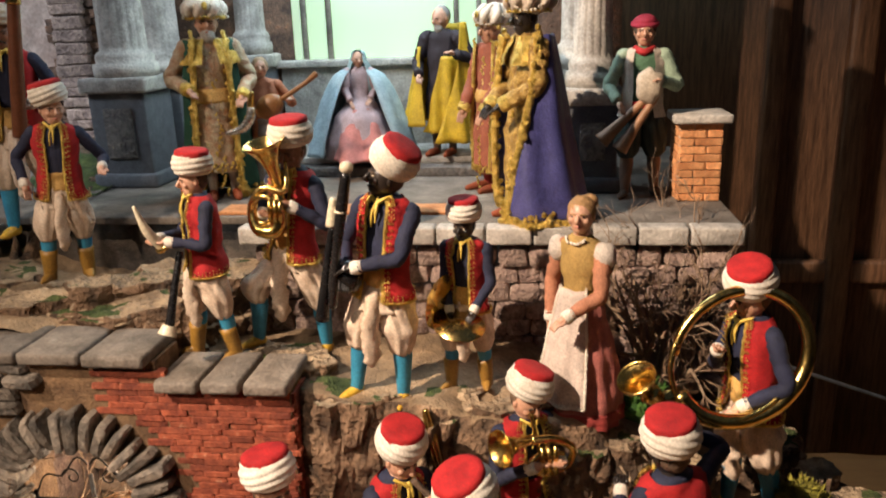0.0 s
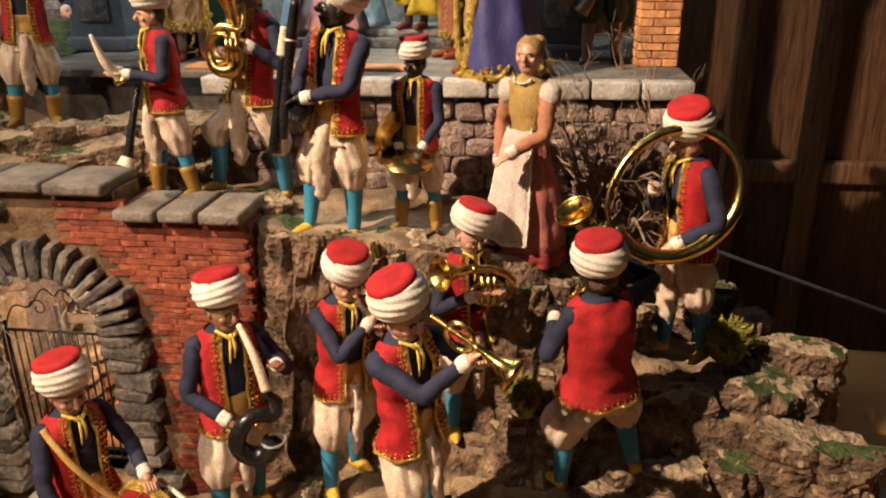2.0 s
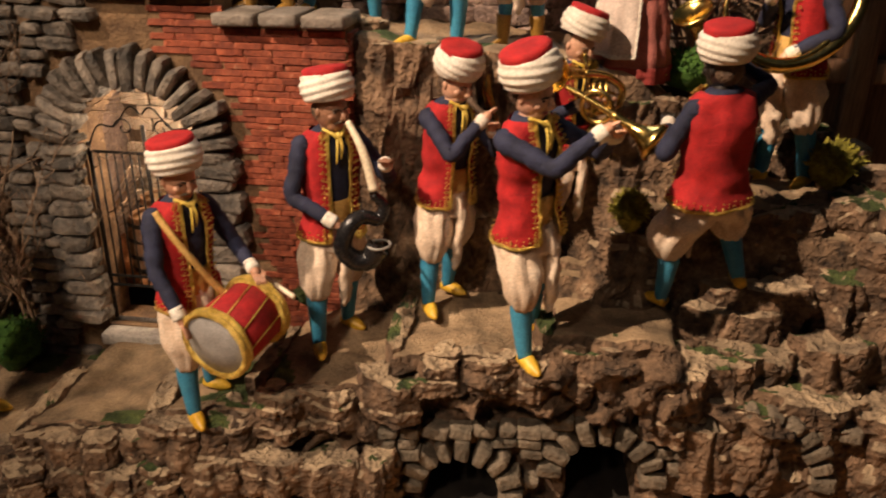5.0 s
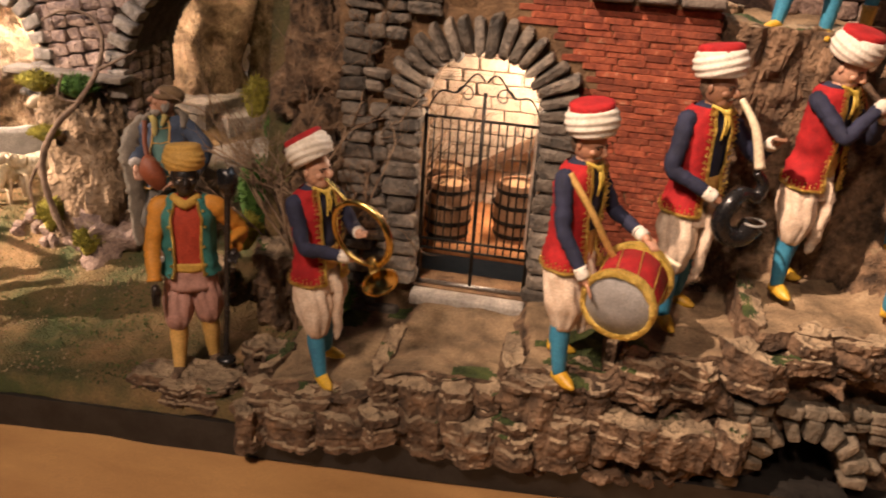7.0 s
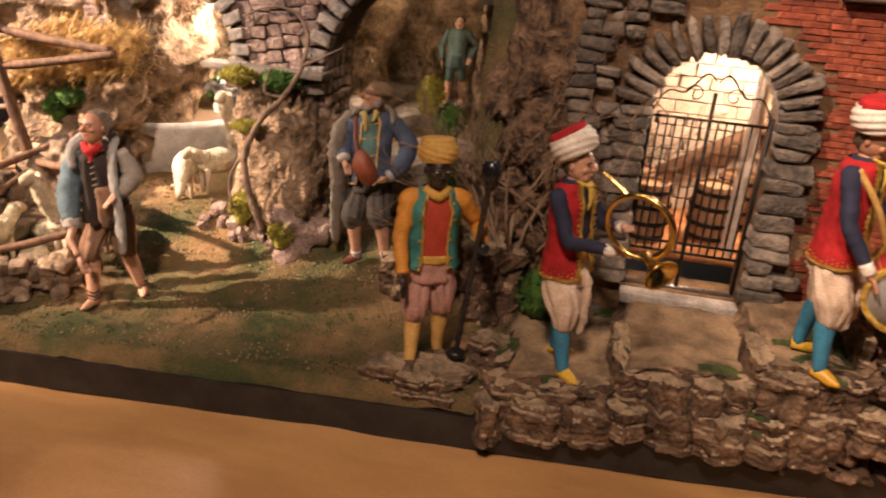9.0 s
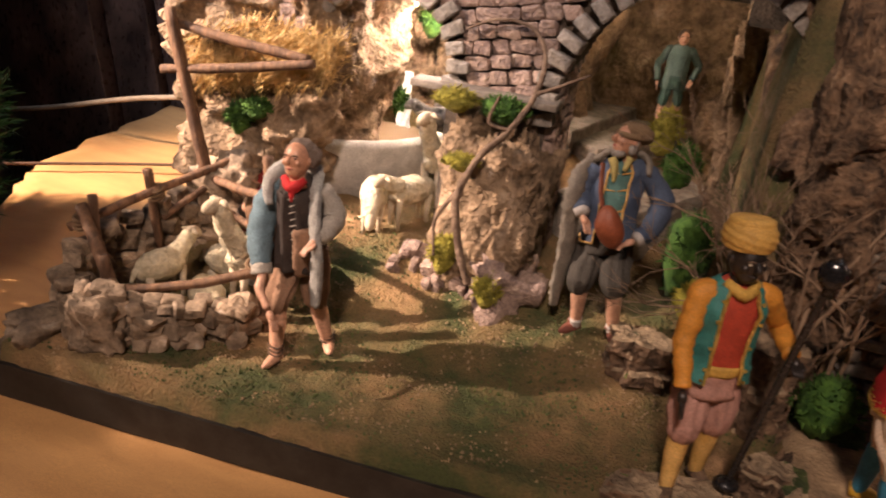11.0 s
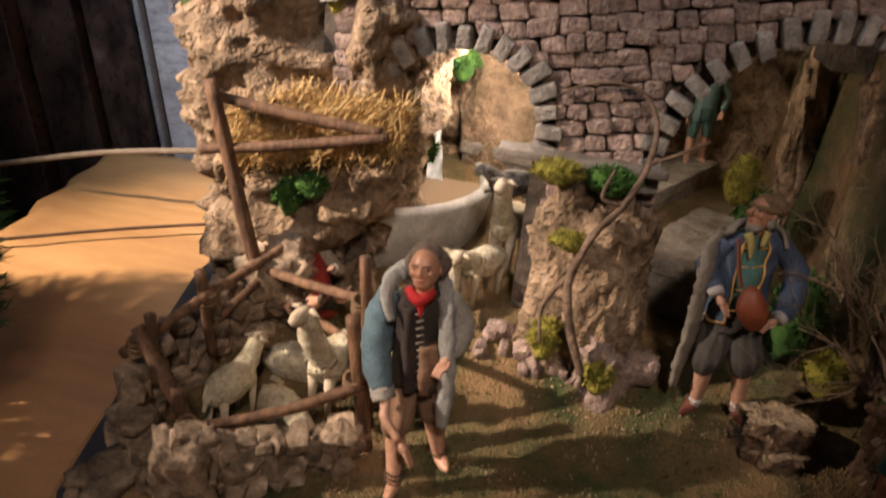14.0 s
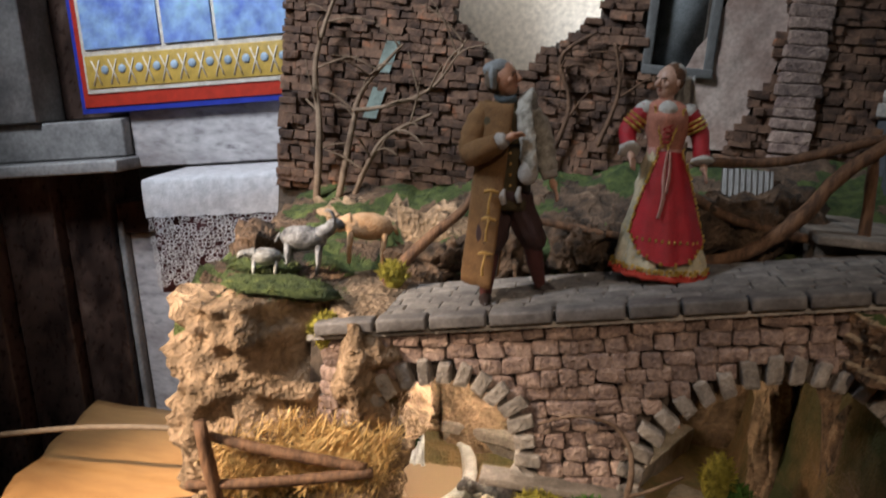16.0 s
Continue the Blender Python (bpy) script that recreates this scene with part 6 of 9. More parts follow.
def bandsman(seed, base, h, yaw, grips, label, skin=None, turn=0.0, nod=0.0, tilt=(0, 0), stance=0.075, stride=0.04, tip=(0, 0), sash=None, elbows=(None, None), boots=None, hold=None, knees=(0, 0), feet=(0, 0), moustache=False, stout=1.0, puff=0.066):
    """A musician of the band: turban, gold-edged red vest over navy, cream breeches, blue stockings, yellow shoes.
    grips: where his right and left fist are, in the frame of the instrument, which faces hold degrees."""
    d = Doll(seed)
    skin = skin or SKIN
    hold = yaw if hold is None else hold
    swing = Matrix.Rotation(radians(hold - yaw), 3, "Z")
    w = stout
    d.body([(0.44, 0.080, 0.064), (0.50, 0.094, 0.068), (0.54, 0.086, 0.064), (0.62, 0.094, 0.068), (0.72, 0.108, 0.070), (0.785, 0.082, 0.055), (0.81, 0.040, 0.040)], NAVY, 0.02, 5, 24, 0.010)
    edge = d.body([(0.43, 0.124 * w, 0.098 * w), (0.47, 0.114 * w, 0.092 * w), (0.54, 0.097 * w, 0.081 * w), (0.62, 0.101 * w, 0.081 * w), (0.72, 0.113 * w, 0.082 * w), (0.782, 0.098 * w, 0.066), (0.802, 0.066, 0.054)], RED, 0.022, 7, 34, 0.012, gap=23)
    for j in (0, -1):
        line = [r[j] for r in edge]
        into = -1 if j else 1
        tube(d.bm, line, 0.0060, d.mi(GOLDTRIM), 6, 0.6)
        d.beads([p + Vector((into * 0.011, -0.003, 0)) for p in line if p.y < 0], 0.0048, GOLDTRIM)
        for q, p in enumerate([p for p in line if p.y < -0.02]):
            d.beads([p + Vector((into * (0.022 + 0.008 * (k % 2)), -0.0005, 0.004 * k)) for k in range(3)], 0.0030, GOLDTRIM)
    tube(d.bm, edge[0], 0.0062, d.mi(GOLDTRIM), 6, 0.6)
    d.beads([p + Vector((0, 0, 0.013)) for p in edge[0]], 0.0042, GOLDTRIM)
    d.beads([p + Vector((0, 0, 0.024 + 0.006 * (k % 2))) for k, p in enumerate(edge[0])], 0.0030, GOLDTRIM)
    d.body([(0.475, 0.098, 0.074), (0.52, 0.095, 0.072), (0.565, 0.091, 0.071)], sash or OCHRE, 0.03, 11, 28, 0.012)
    d.limb([(0.0, -0.060, 0.80), (0.006, -0.080, 0.762), (0.002, -0.078, 0.715)], [0.008, 0.006, 0.003], GOLDTIE, 4, 6, 0.3)
    d.limb([(0.0, -0.060, 0.80), (-0.010, -0.080, 0.755), (-0.014, -0.078, 0.700)], [0.006, 0.005, 0.003], GOLDTIE, 4, 6, 0.3)
    d.limb([(-0.042, -0.034, 0.812), (-0.020, -0.060, 0.800), (0.0, -0.068, 0.785), (0.020, -0.060, 0.800), (0.042, -0.034, 0.812)], [0.005, 0.007, 0.007, 0.005], GOLDTIE, 4, 6, 0.3)
    R = d.head((0, -0.016, 0.868), skin, turn, nod, moustache=moustache)
    d.lump(Vector((0, -0.016, 0.868)) + R @ Vector((0, 0.024, 0.004)), (0.053, 0.046, 0.058), HAIR, R, 14, 8, 0.1, 60)
    d.turban(Vector((0, -0.016, 0.868)) + R @ Vector((0, 0.012, 0.050)), R, (tilt[0] - 6, tilt[1]), 0.086)
    for s, grip, el in ((-1, grips[0], elbows[0]), (1, grips[1], elbows[1])):
        d.arm((s * 0.104, 0.004, 0.752), swing @ Vector(grip), NAVY, skin, WHITE, el, 0.032)
    d.body([(0.385, 0.104, 0.086), (0.43, 0.100, 0.082), (0.49, 0.088, 0.070)], CREAM, 0.06, 15, 44, 0.016)
    for s, k, f in ((-1, knees[0], feet[0]), (1, knees[1], feet[1])):
        y = stride * s
        d.leg((s * 0.050, 0, 0.42), (s * (stance + 0.004), -0.012 + y * 0.5 - k, 0.285 + k * 0.5), (s * (stance + 0.012), y, f), (s * 0.35, -1, 0), CREAM, BLUE, boots or YELLOW, puff, 0.66, boots=boots)
    d.limb([(0.004, -0.070, 0.46), (0.010, -0.094, 0.40), (0.004, -0.092, 0.30), (0.010, -0.082, 0.21), (0.006, -0.074, 0.165)], [0.018, 0.030, 0.034, 0.030, 0.010], CREAM, 5, 12, 0.7, 0.6)
    ob = d.place("bandsman_figurine", label, base, h, yaw, tip, "band figurines")
    DOLLS[seed] = pose(*base, tip[0], tip[1], 0) @ pose(0, 0, 0, 0, 0, hold) @ Matrix.Scale(h, 4)
    return ob


LINEN_PUFF = tone("linen_puff", (0.64, 0.56, 0.48), 0.9, 0.5)


def skirted(seed, base, h, yaw, label, skirt, bodice, sleeve, apron=None, hem=None, hair=None, veil=None, grips=((-0.13, -0.08, 0.56), (0.13, -0.08, 0.56)), tip=(0, 0), name="lady_figurine", trim=None, wide=60, lace=None, turn=0):
    d = Doll(seed)
    rings = d.body([(0.02, 0.185, 0.165), (0.12, 0.178, 0.155), (0.32, 0.145, 0.125), (0.50, 0.095, 0.085), (0.58, 0.066, 0.058)], skirt, 0.045, 13, 44, 0.014)
    if hem:
        d.body([(0.018, 0.19, 0.17), (0.05, 0.19, 0.169), (0.085, 0.187, 0.166)], hem, 0.045, 13, 44, 0.014)
    if trim:
        tube(d.bm, [p * 1.0 for p in rings[1]] + [rings[1][0]], 0.007, d.mi(trim), 6, 0.5)
    if apron:
        d.drape((-90 - wide, -90 + wide), (-90 - wide * 0.8, -90 + wide * 0.8), (0.084, 0.080), (0.208, 0.194), apron, 0.590, 0.13, 13, 0.025, trim=lace or trim, bead=0.005)
    d.body([(0.55, 0.068, 0.060), (0.60, 0.072, 0.062), (0.70, 0.096, 0.072), (0.77, 0.085, 0.056), (0.805, 0.036, 0.036)], bodice, 0.02, 8, 24)
    d.body([(0.56, 0.074, 0.066), (0.585, 0.073, 0.065)], trim or bodice, 0.02, 8, 24)
    R = d.head((0, -0.01, 0.885), SKIN, turn, hair=hair or HAIR)
    d.lump((0, 0.05, 0.93), (0.035, 0.035, 0.03), hair or HAIR, None, 10, 8, 0.15, 60)
    d.beads([Vector((math.sin(a) * 0.045, -0.045 - 0.02 * math.cos(a), 0.80 - 0.02 * math.cos(a))) for a in np.linspace(-1.4, 1.4, 14)], 0.006, WHITE)
    if veil:
        d.limb([(0, 0.06, 0.955), (0.01, 0.095, 0.88), (0.012, 0.10, 0.74), (0.02, 0.10, 0.62)], [0.03, 0.05, 0.06, 0.04], veil, 5, 12, 0.3, 0.5)
    for s, hnd in ((-1, grips[0]), (1, grips[1])):
        d.lump((s * 0.104, 0.0, 0.730), (0.050, 0.048, 0.058), LINEN_PUFF, None, 14, 9, 0.2, 30)
        d.arm((s * 0.098, 0.0, 0.74), hnd, sleeve, SKIN, WHITE, None, 0.036)
    for s in (-1, 1):
        d.limb([(s * 0.05, -0.10, 0.02), (s * 0.055, -0.17, 0.014)], [0.024, 0.014], HAIR, 3, 8, 0)
    return d.place(name, label, base, h, yaw, tip)


def rustic(seed, base, h, yaw, label, coat, trousers, legs, shoe, hat=None, vest=None, grips=((-0.14, -0.12, 0.5), (0.14, -0.12, 0.5)), hair=None, skin=None, turn=0.0, long_coat=0.40, turbaned=None, stance=0.07, scarf=None, loose=0.058, name="shepherd_figurine", sleeve=None, braid=None):
    """A shepherd or villager in coat and breeches."""
    d = Doll(seed)
    skin = skin or SKIN
    d.body([(0.44, 0.088, 0.068), (0.54, 0.090, 0.066), (0.66, 0.100, 0.070), (0.77, 0.096, 0.058), (0.81, 0.04, 0.04)], vest or coat, 0.03, 6, 24)
    front = d.body([(long_coat, 0.125, 0.098), (0.50, 0.110, 0.086), (0.60, 0.104, 0.082), (0.72, 0.113, 0.082), (0.785, 0.092, 0.066), (0.802, 0.060, 0.052)], coat, 0.03, 9, 30, 0.012, gap=30)
    d.body([(0.49, 0.095, 0.076), (0.525, 0.095, 0.076)], scarf or trousers, 0.02, 9, 24)
    R = d.head((0, -0.014, 0.878), skin, turn, 0, hair)
    if scarf:
        d.limb([(-0.05, -0.02, 0.80), (0, -0.062, 0.778), (0.05, -0.02, 0.80)], [0.016, 0.020, 0.016], scarf, 4, 8, 0.2)
    if hat:
        mid = Vector((0, -0.014, 0.878)) + R @ Vector((0, 0.020, 0.050))
        d.lump(mid, (0.064, 0.068, 0.042), hat, R, 18, 8, 0.14, 40)
        d.limb([mid + R @ Vector((math.cos(a) * 0.060, math.sin(a) * 0.063, -0.008 + 0.010 * math.sin(a))) for a in np.linspace(0, 2 * math.pi, 16)], [0.015] * 2, hat, 2, 6, 0.2)
    if turbaned:
        d.turban((0, 0.008, 0.920), R, (-8, 0), 0.078, turbaned, turbaned, 0.9)
    for s, hnd in ((-1, grips[0]), (1, grips[1])):
        d.arm((s * 0.104, 0.0, 0.755), hnd, sleeve or coat, skin, None, None, 0.039)
    d.body([(0.40, 0.10, 0.078), (0.46, 0.096, 0.074), (0.51, 0.088, 0.068)], trousers, 0.03, 8, 24)
    for s in (-1, 1):
        d.leg((s * 0.05, 0, 0.42), (s * stance, -0.015 + s * 0.02, 0.27), (s * (stance + 0.01), s * 0.05, 0.0), (s * 0.3, -1, 0), trousers, legs, shoe, loose)
    if braid:
        for j in (0, -1):
            line = [r[j] for r in front]
            tube(d.bm, line, 0.006, d.mi(braid), 6, 0.5)
            d.beads([p + Vector((0.012 if j == 0 else -0.012, -0.004, 0)) for p in line[2:-4]], 0.006, braid, 3)
    return d.place(name, label, base, h, yaw)


BOOT = tone("brown_yellow_boot", (0.36, 0.19, 0.03), 0.45, 0.2)
# the band on the terrace and the path
band = "turbaned bandsman figurine in red vest and cream breeches, "
TAN = tone("tan_skin", (0.34, 0.17, 0.10), 0.4, 0.08)
bandsman(1, (-0.068, 1.0, 0.556), 0.365, -20, ((-0.12, -0.10, 0.52), (-0.08, -0.13, 0.56)), band + "with black bagpipe", DARKSKIN, -45, -10, (-10, 24), 0.075, 0.03, hold=-4, elbows=(None, (1, -0.2, -0.6)), tip=(0, 5))
bandsman(2, (-0.229, 1.12, 0.571), 0.364, -24, ((-0.06, -0.14, 0.64), (0.05, -0.13, 0.68)), band + "blowing a tuba", TAN, 8, 10, (4, -4), 0.10, 0.09, tip=(0, 5), hold=-10, knees=(0.05, 0), feet=(0.03, 0))
bandsman(3, (0.054, 1.04, 0.56), 0.273, -14, ((-0.06, -0.13, 0.44), (0.06, -0.14, 0.47)), band + "boy with cymbals", DARKSKIN, -6, 8, (2, 0), 0.075, 0.03, hold=-6, boots=BOOT)
bandsman(4, (-0.32, 1.045, 0.597), 0.304, -52, ((-0.06, -0.19, 0.62), (0.03, -0.19, 0.62)), band + "boy with horn", None, -2, 4, (0, 4), 0.065, 0.07, hold=-38, sash=RED, boots=BOOT)
bandsman(5, (-0.624, 1.18, 0.671), 0.319, 22, ((-0.15, -0.06, 0.50), (0.22, -0.12, 0.60)), band + "arms spread wide", None, 26, 0, (0, -14), 0.075, 0.03, tip=(0, 4), boots=BOOT)
bandsman(6, (-0.73, 1.27, 0.724), 0.391, 14, ((-0.06, -0.14, 0.62), (0.10, -0.12, 0.58)), band + "with tall bassoon", TAN, 10, 4, (0, 0), moustache=True)
bandsman(7, (0.449, 1.03, 0.377), 0.374, -66, ((-0.10, -0.14, 0.72), (-0.02, -0.16, 0.52)), band + "inside brass helicon", None, -12, 12, (8, 18), 0.055, 0.05, hold=-20, tip=(0, -3))
bandsman(8, (0.094, 0.79, 0.206), 0.398, 52, ((0.05, -0.24, 0.80), (0.10, -0.24, 0.78)), band + "blowing long trumpet", None, 6, 12, (-16, -14), 0.075, 0.06, hold=46, tip=(5, -3))
bandsman(9, (-0.041, 0.89, 0.213), 0.368, 46, ((0.05, -0.17, 0.78), (0.09, -0.16, 0.74)), band + "playing a fife", None, 6, 16, (2, -4), 0.075, 0.05, hold=30, tip=(0, 3))
bandsman(10, (0.134, 0.975, 0.266), 0.355, 34, ((0.0, -0.17, 0.68), (0.10, -0.15, 0.68)), band + "with valved cornet", None, 8, 22, (-6, 16), 0.075, 0.04, sash=RED, hold=14)
bandsman(11, (0.325, 0.885, 0.236), 0.385, 206, ((-0.12, -0.14, 0.86), (0.08, -0.16, 0.66)), band + "one arm raised", DARKSKIN, 10, 4, (0, 4), 0.105, -0.06, elbows=((-1, 0.1, -0.5), None), tip=(5, -3), stout=1.18, knees=(0.06, 0.0), feet=(0.09, 0), puff=0.085)
bandsman(12, (-0.191, 0.86, 0.155), 0.394, 42, ((-0.02, -0.15, 0.52), (0.15, -0.17, 0.72)), band + "with serpent horn", TAN, 12, 2, (-6, -2), 0.078, 0.06, hold=26, tip=(0, 1), moustache=True)
bandsman(13, (-0.345, 0.735, 0.108), 0.375, 60, ((-0.13, -0.15, 0.46), (0.13, -0.20, 0.56)), band + "beating a drum", tone("ruddy_skin", (0.55, 0.28, 0.17), 0.4, 0.08), -6, 12, (-10, -8), 0.075, 0.07, hold=56, moustache=True)
bandsman(14, (-0.69, 0.735, 0.036), 0.365, 64, ((-0.01, -0.22, 0.58), (0.05, -0.21, 0.66)), band + "with round horn", None, 4, -2, (-22, -6), 0.070, 0.07, hold=54, tip=(0, -3))

# villagers and shepherds
skirted(20, (0.21, 1.05, 0.512), 0.335, -36, "woman figurine in rose skirt, white apron and ochre bodice", tone("rose_cloth", (0.50, 0.16, 0.13)), tone("ochre_bodice", (0.44, 0.28, 0.08)), tone("coral_sleeve", (0.52, 0.22, 0.12)), tone("sheer_apron", (0.66, 0.54, 0.46)), tone("crimson_hem", (0.36, 0.05, 0.04)), tone("blond_hair", (0.46, 0.26, 0.10), 0.6, 0.8), None, ((-0.13, -0.03, 0.42), (0.06, -0.20, 0.52)), trim=GOLDTRIM, wide=46, lace=WHITE, turn=20)
rustic(21, (-0.900, 0.735, 0.0), 0.362, 24, "dark-faced figurine in orange shirt, teal waistcoat, striped breeches", tone("teal_waistcoat", (0.035, 0.19, 0.17), 0.6), tone("pink_stripe", (0.46, 0.25, 0.20)), OCHRE, HAIR, None, tone("red_shirt", (0.42, 0.05, 0.02)), ((-0.14, -0.14, 0.36), (0.18, -0.12, 0.60)), skin=DARKSKIN, turbaned=tone("gold_turban", (0.62, 0.36, 0.08), 0.7), long_coat=0.47, stance=0.06, name="herald_figurine", sleeve=tone("orange_silk", (0.62, 0.26, 0.03), 0.6), scarf=tone("gold_sash", (0.55, 0.33, 0.06)), turn=8, braid=GOLDTRIM)


def stooping_shepherd():
    d = Doll(23)
    black, fleece, blue = tone("black_vest", (0.05, 0.036, 0.03), 0.9, 0.6), tone("grey_fleece", (0.40, 0.39, 0.36), 0.95, 0.7), tone("faded_blue", (0.13, 0.20, 0.24), 0.9, 0.5)
    tan, rag = tone("tan_breeches", (0.26, 0.15, 0.09), 0.9, 0.5), tone("ragged_linen", (0.46, 0.42, 0.36), 0.9, 0.6)
    hair = tone("grey_brown_hair", (0.20, 0.145, 0.11), 0.8, 0.8)
    d.body([(0.44, 0.082, 0.070, 0.0, 0.0), (0.53, 0.088, 0.072, 0.0, -0.015), (0.64, 0.096, 0.074, 0.005, -0.045), (0.745, 0.098, 0.066, 0.01, -0.072), (0.79, 0.060, 0.050, 0.02, -0.085), (0.82, 0.038, 0.038, 0.025, -0.092)], black, 0.05, 7, 30, 0.02)
    d.drape((-128, -62), (-140, -50), (0.088, 0.150), (0.112, 0.118), black, 0.745, 0.41, 9, 0.10)
    for k in range(11):
        z = 0.72 - 0.028 * k
        d.limb([(0.012 + 0.004 * (k % 2), -0.150 + 0.004 * k, z), (0.040, -0.152 + 0.004 * k, z + 0.010)], [0.0035, 0.002], rag, 2, 4, 0)
    d.limb([(0.055, -0.115, 0.60), (0.060, -0.112, 0.50), (0.045, -0.090, 0.40)], [0.040, 0.048, 0.030], tan, 4, 10, 0.4, 0.6)
    # sheepskin over both shoulders, one end hanging to the knee
    d.limb([(-0.070, -0.150, 0.690), (-0.098, -0.110, 0.765), (-0.080, -0.030, 0.815), (-0.010, 0.0, 0.830), (0.075, -0.030, 0.812), (0.108, -0.105, 0.755), (0.118, -0.130, 0.640), (0.120, -0.115, 0.480), (0.108, -0.095, 0.350), (0.100, -0.085, 0.270)],
           [0.014, 0.024, 0.032, 0.036, 0.033, 0.030, 0.032, 0.034, 0.034, 0.022], fleece, 6, 16, 0.5, 0.55)
    d.limb([(-0.085, -0.055, 0.765), (-0.128, -0.070, 0.660), (-0.128, -0.120, 0.540), (-0.098, -0.165, 0.440)], [0.046, 0.055, 0.054, 0.040], blue, 7, 16, 0.16, 1.0, 0.05)
    d.limb([(-0.100, -0.162, 0.446), (-0.090, -0.176, 0.408)], [0.044, 0.040], rag, 3, 12, 0.5)
    d.arm((-0.085, -0.165, 0.440), (-0.010, -0.260, 0.290), SKIN, SKIN, None, (-0.6, -0.5, -0.3), 0.020, 0.200)
    d.limb([(0.098, -0.060, 0.755), (0.155, -0.035, 0.650), (0.130, -0.120, 0.575)], [0.044, 0.050, 0.036], rag, 7, 14, 0.3, 1.0, 0.06)
    d.hand((0.128, -0.130, 0.568), (0.085, -0.190, 0.520), SKIN)
    d.limb([(-0.022, -0.120, 0.800), (0.025, -0.150, 0.770), (0.066, -0.118, 0.800)], [0.016, 0.024, 0.016], tone("red_scarf", (0.50, 0.02, 0.02)), 4, 8, 0.3)
    d.limb([(0.026, -0.150, 0.770), (0.030, -0.158, 0.715)], [0.018, 0.004], MATS["red_scarf"], 3, 8, 0.3)
    c = Vector((0.035, -0.120, 0.878))
    R = d.head(c, tone("ruddy_skin", (0.55, 0.28, 0.17), 0.4, 0.08), -6, -8)
    for a in np.linspace(-2.3, 2.3, 11):
        q = c + R @ Vector((math.sin(a) * 0.052, 0.030 + 0.026 * math.cos(a), 0.030 - 0.012 * abs(a)))
        d.limb([q + Vector((0, 0, 0.034)), q + R @ Vector((math.sin(a) * 0.012, 0.008, 0)), q + Vector((0, 0, -0.034))], [0.014, 0.020, 0.010], hair, 4, 7, 0.6)
    d.lump(c + R @ Vector((0, 0.026, 0.034)), (0.056, 0.052, 0.050), hair, R, 16, 10, 0.2, 60)
    d.leg((-0.045, 0.0, 0.44), (-0.058, -0.105, 0.275), (-0.062, -0.115, 0.0), (-0.12, -1, 0), tan, SKIN, SKIN, 0.056)
    d.leg((0.048, 0.02, 0.44), (0.056, 0.010, 0.270), (0.075, 0.105, 0.004), (0.55, -1, 0), tan, SKIN, SKIN, 0.056)
    for x, y in ((-0.062, -0.113), (0.073, 0.098)):
        for k in range(3):
            d.limb([(x + 0.031 * math.cos(t), y + 0.031 * math.sin(t), 0.045 + 0.018 * k + 0.006 * math.sin(t * 2)) for t in np.linspace(0, 6.28, 10)], [0.004, 0.004], HAIR, 2, 5, 0.2)
    return d.place("shepherd_figurine", "stooping old shepherd figurine in ragged blue sleeve, black vest, red scarf", (-1.462, 0.775, -0.012), 0.350, 2, (-6, -5))


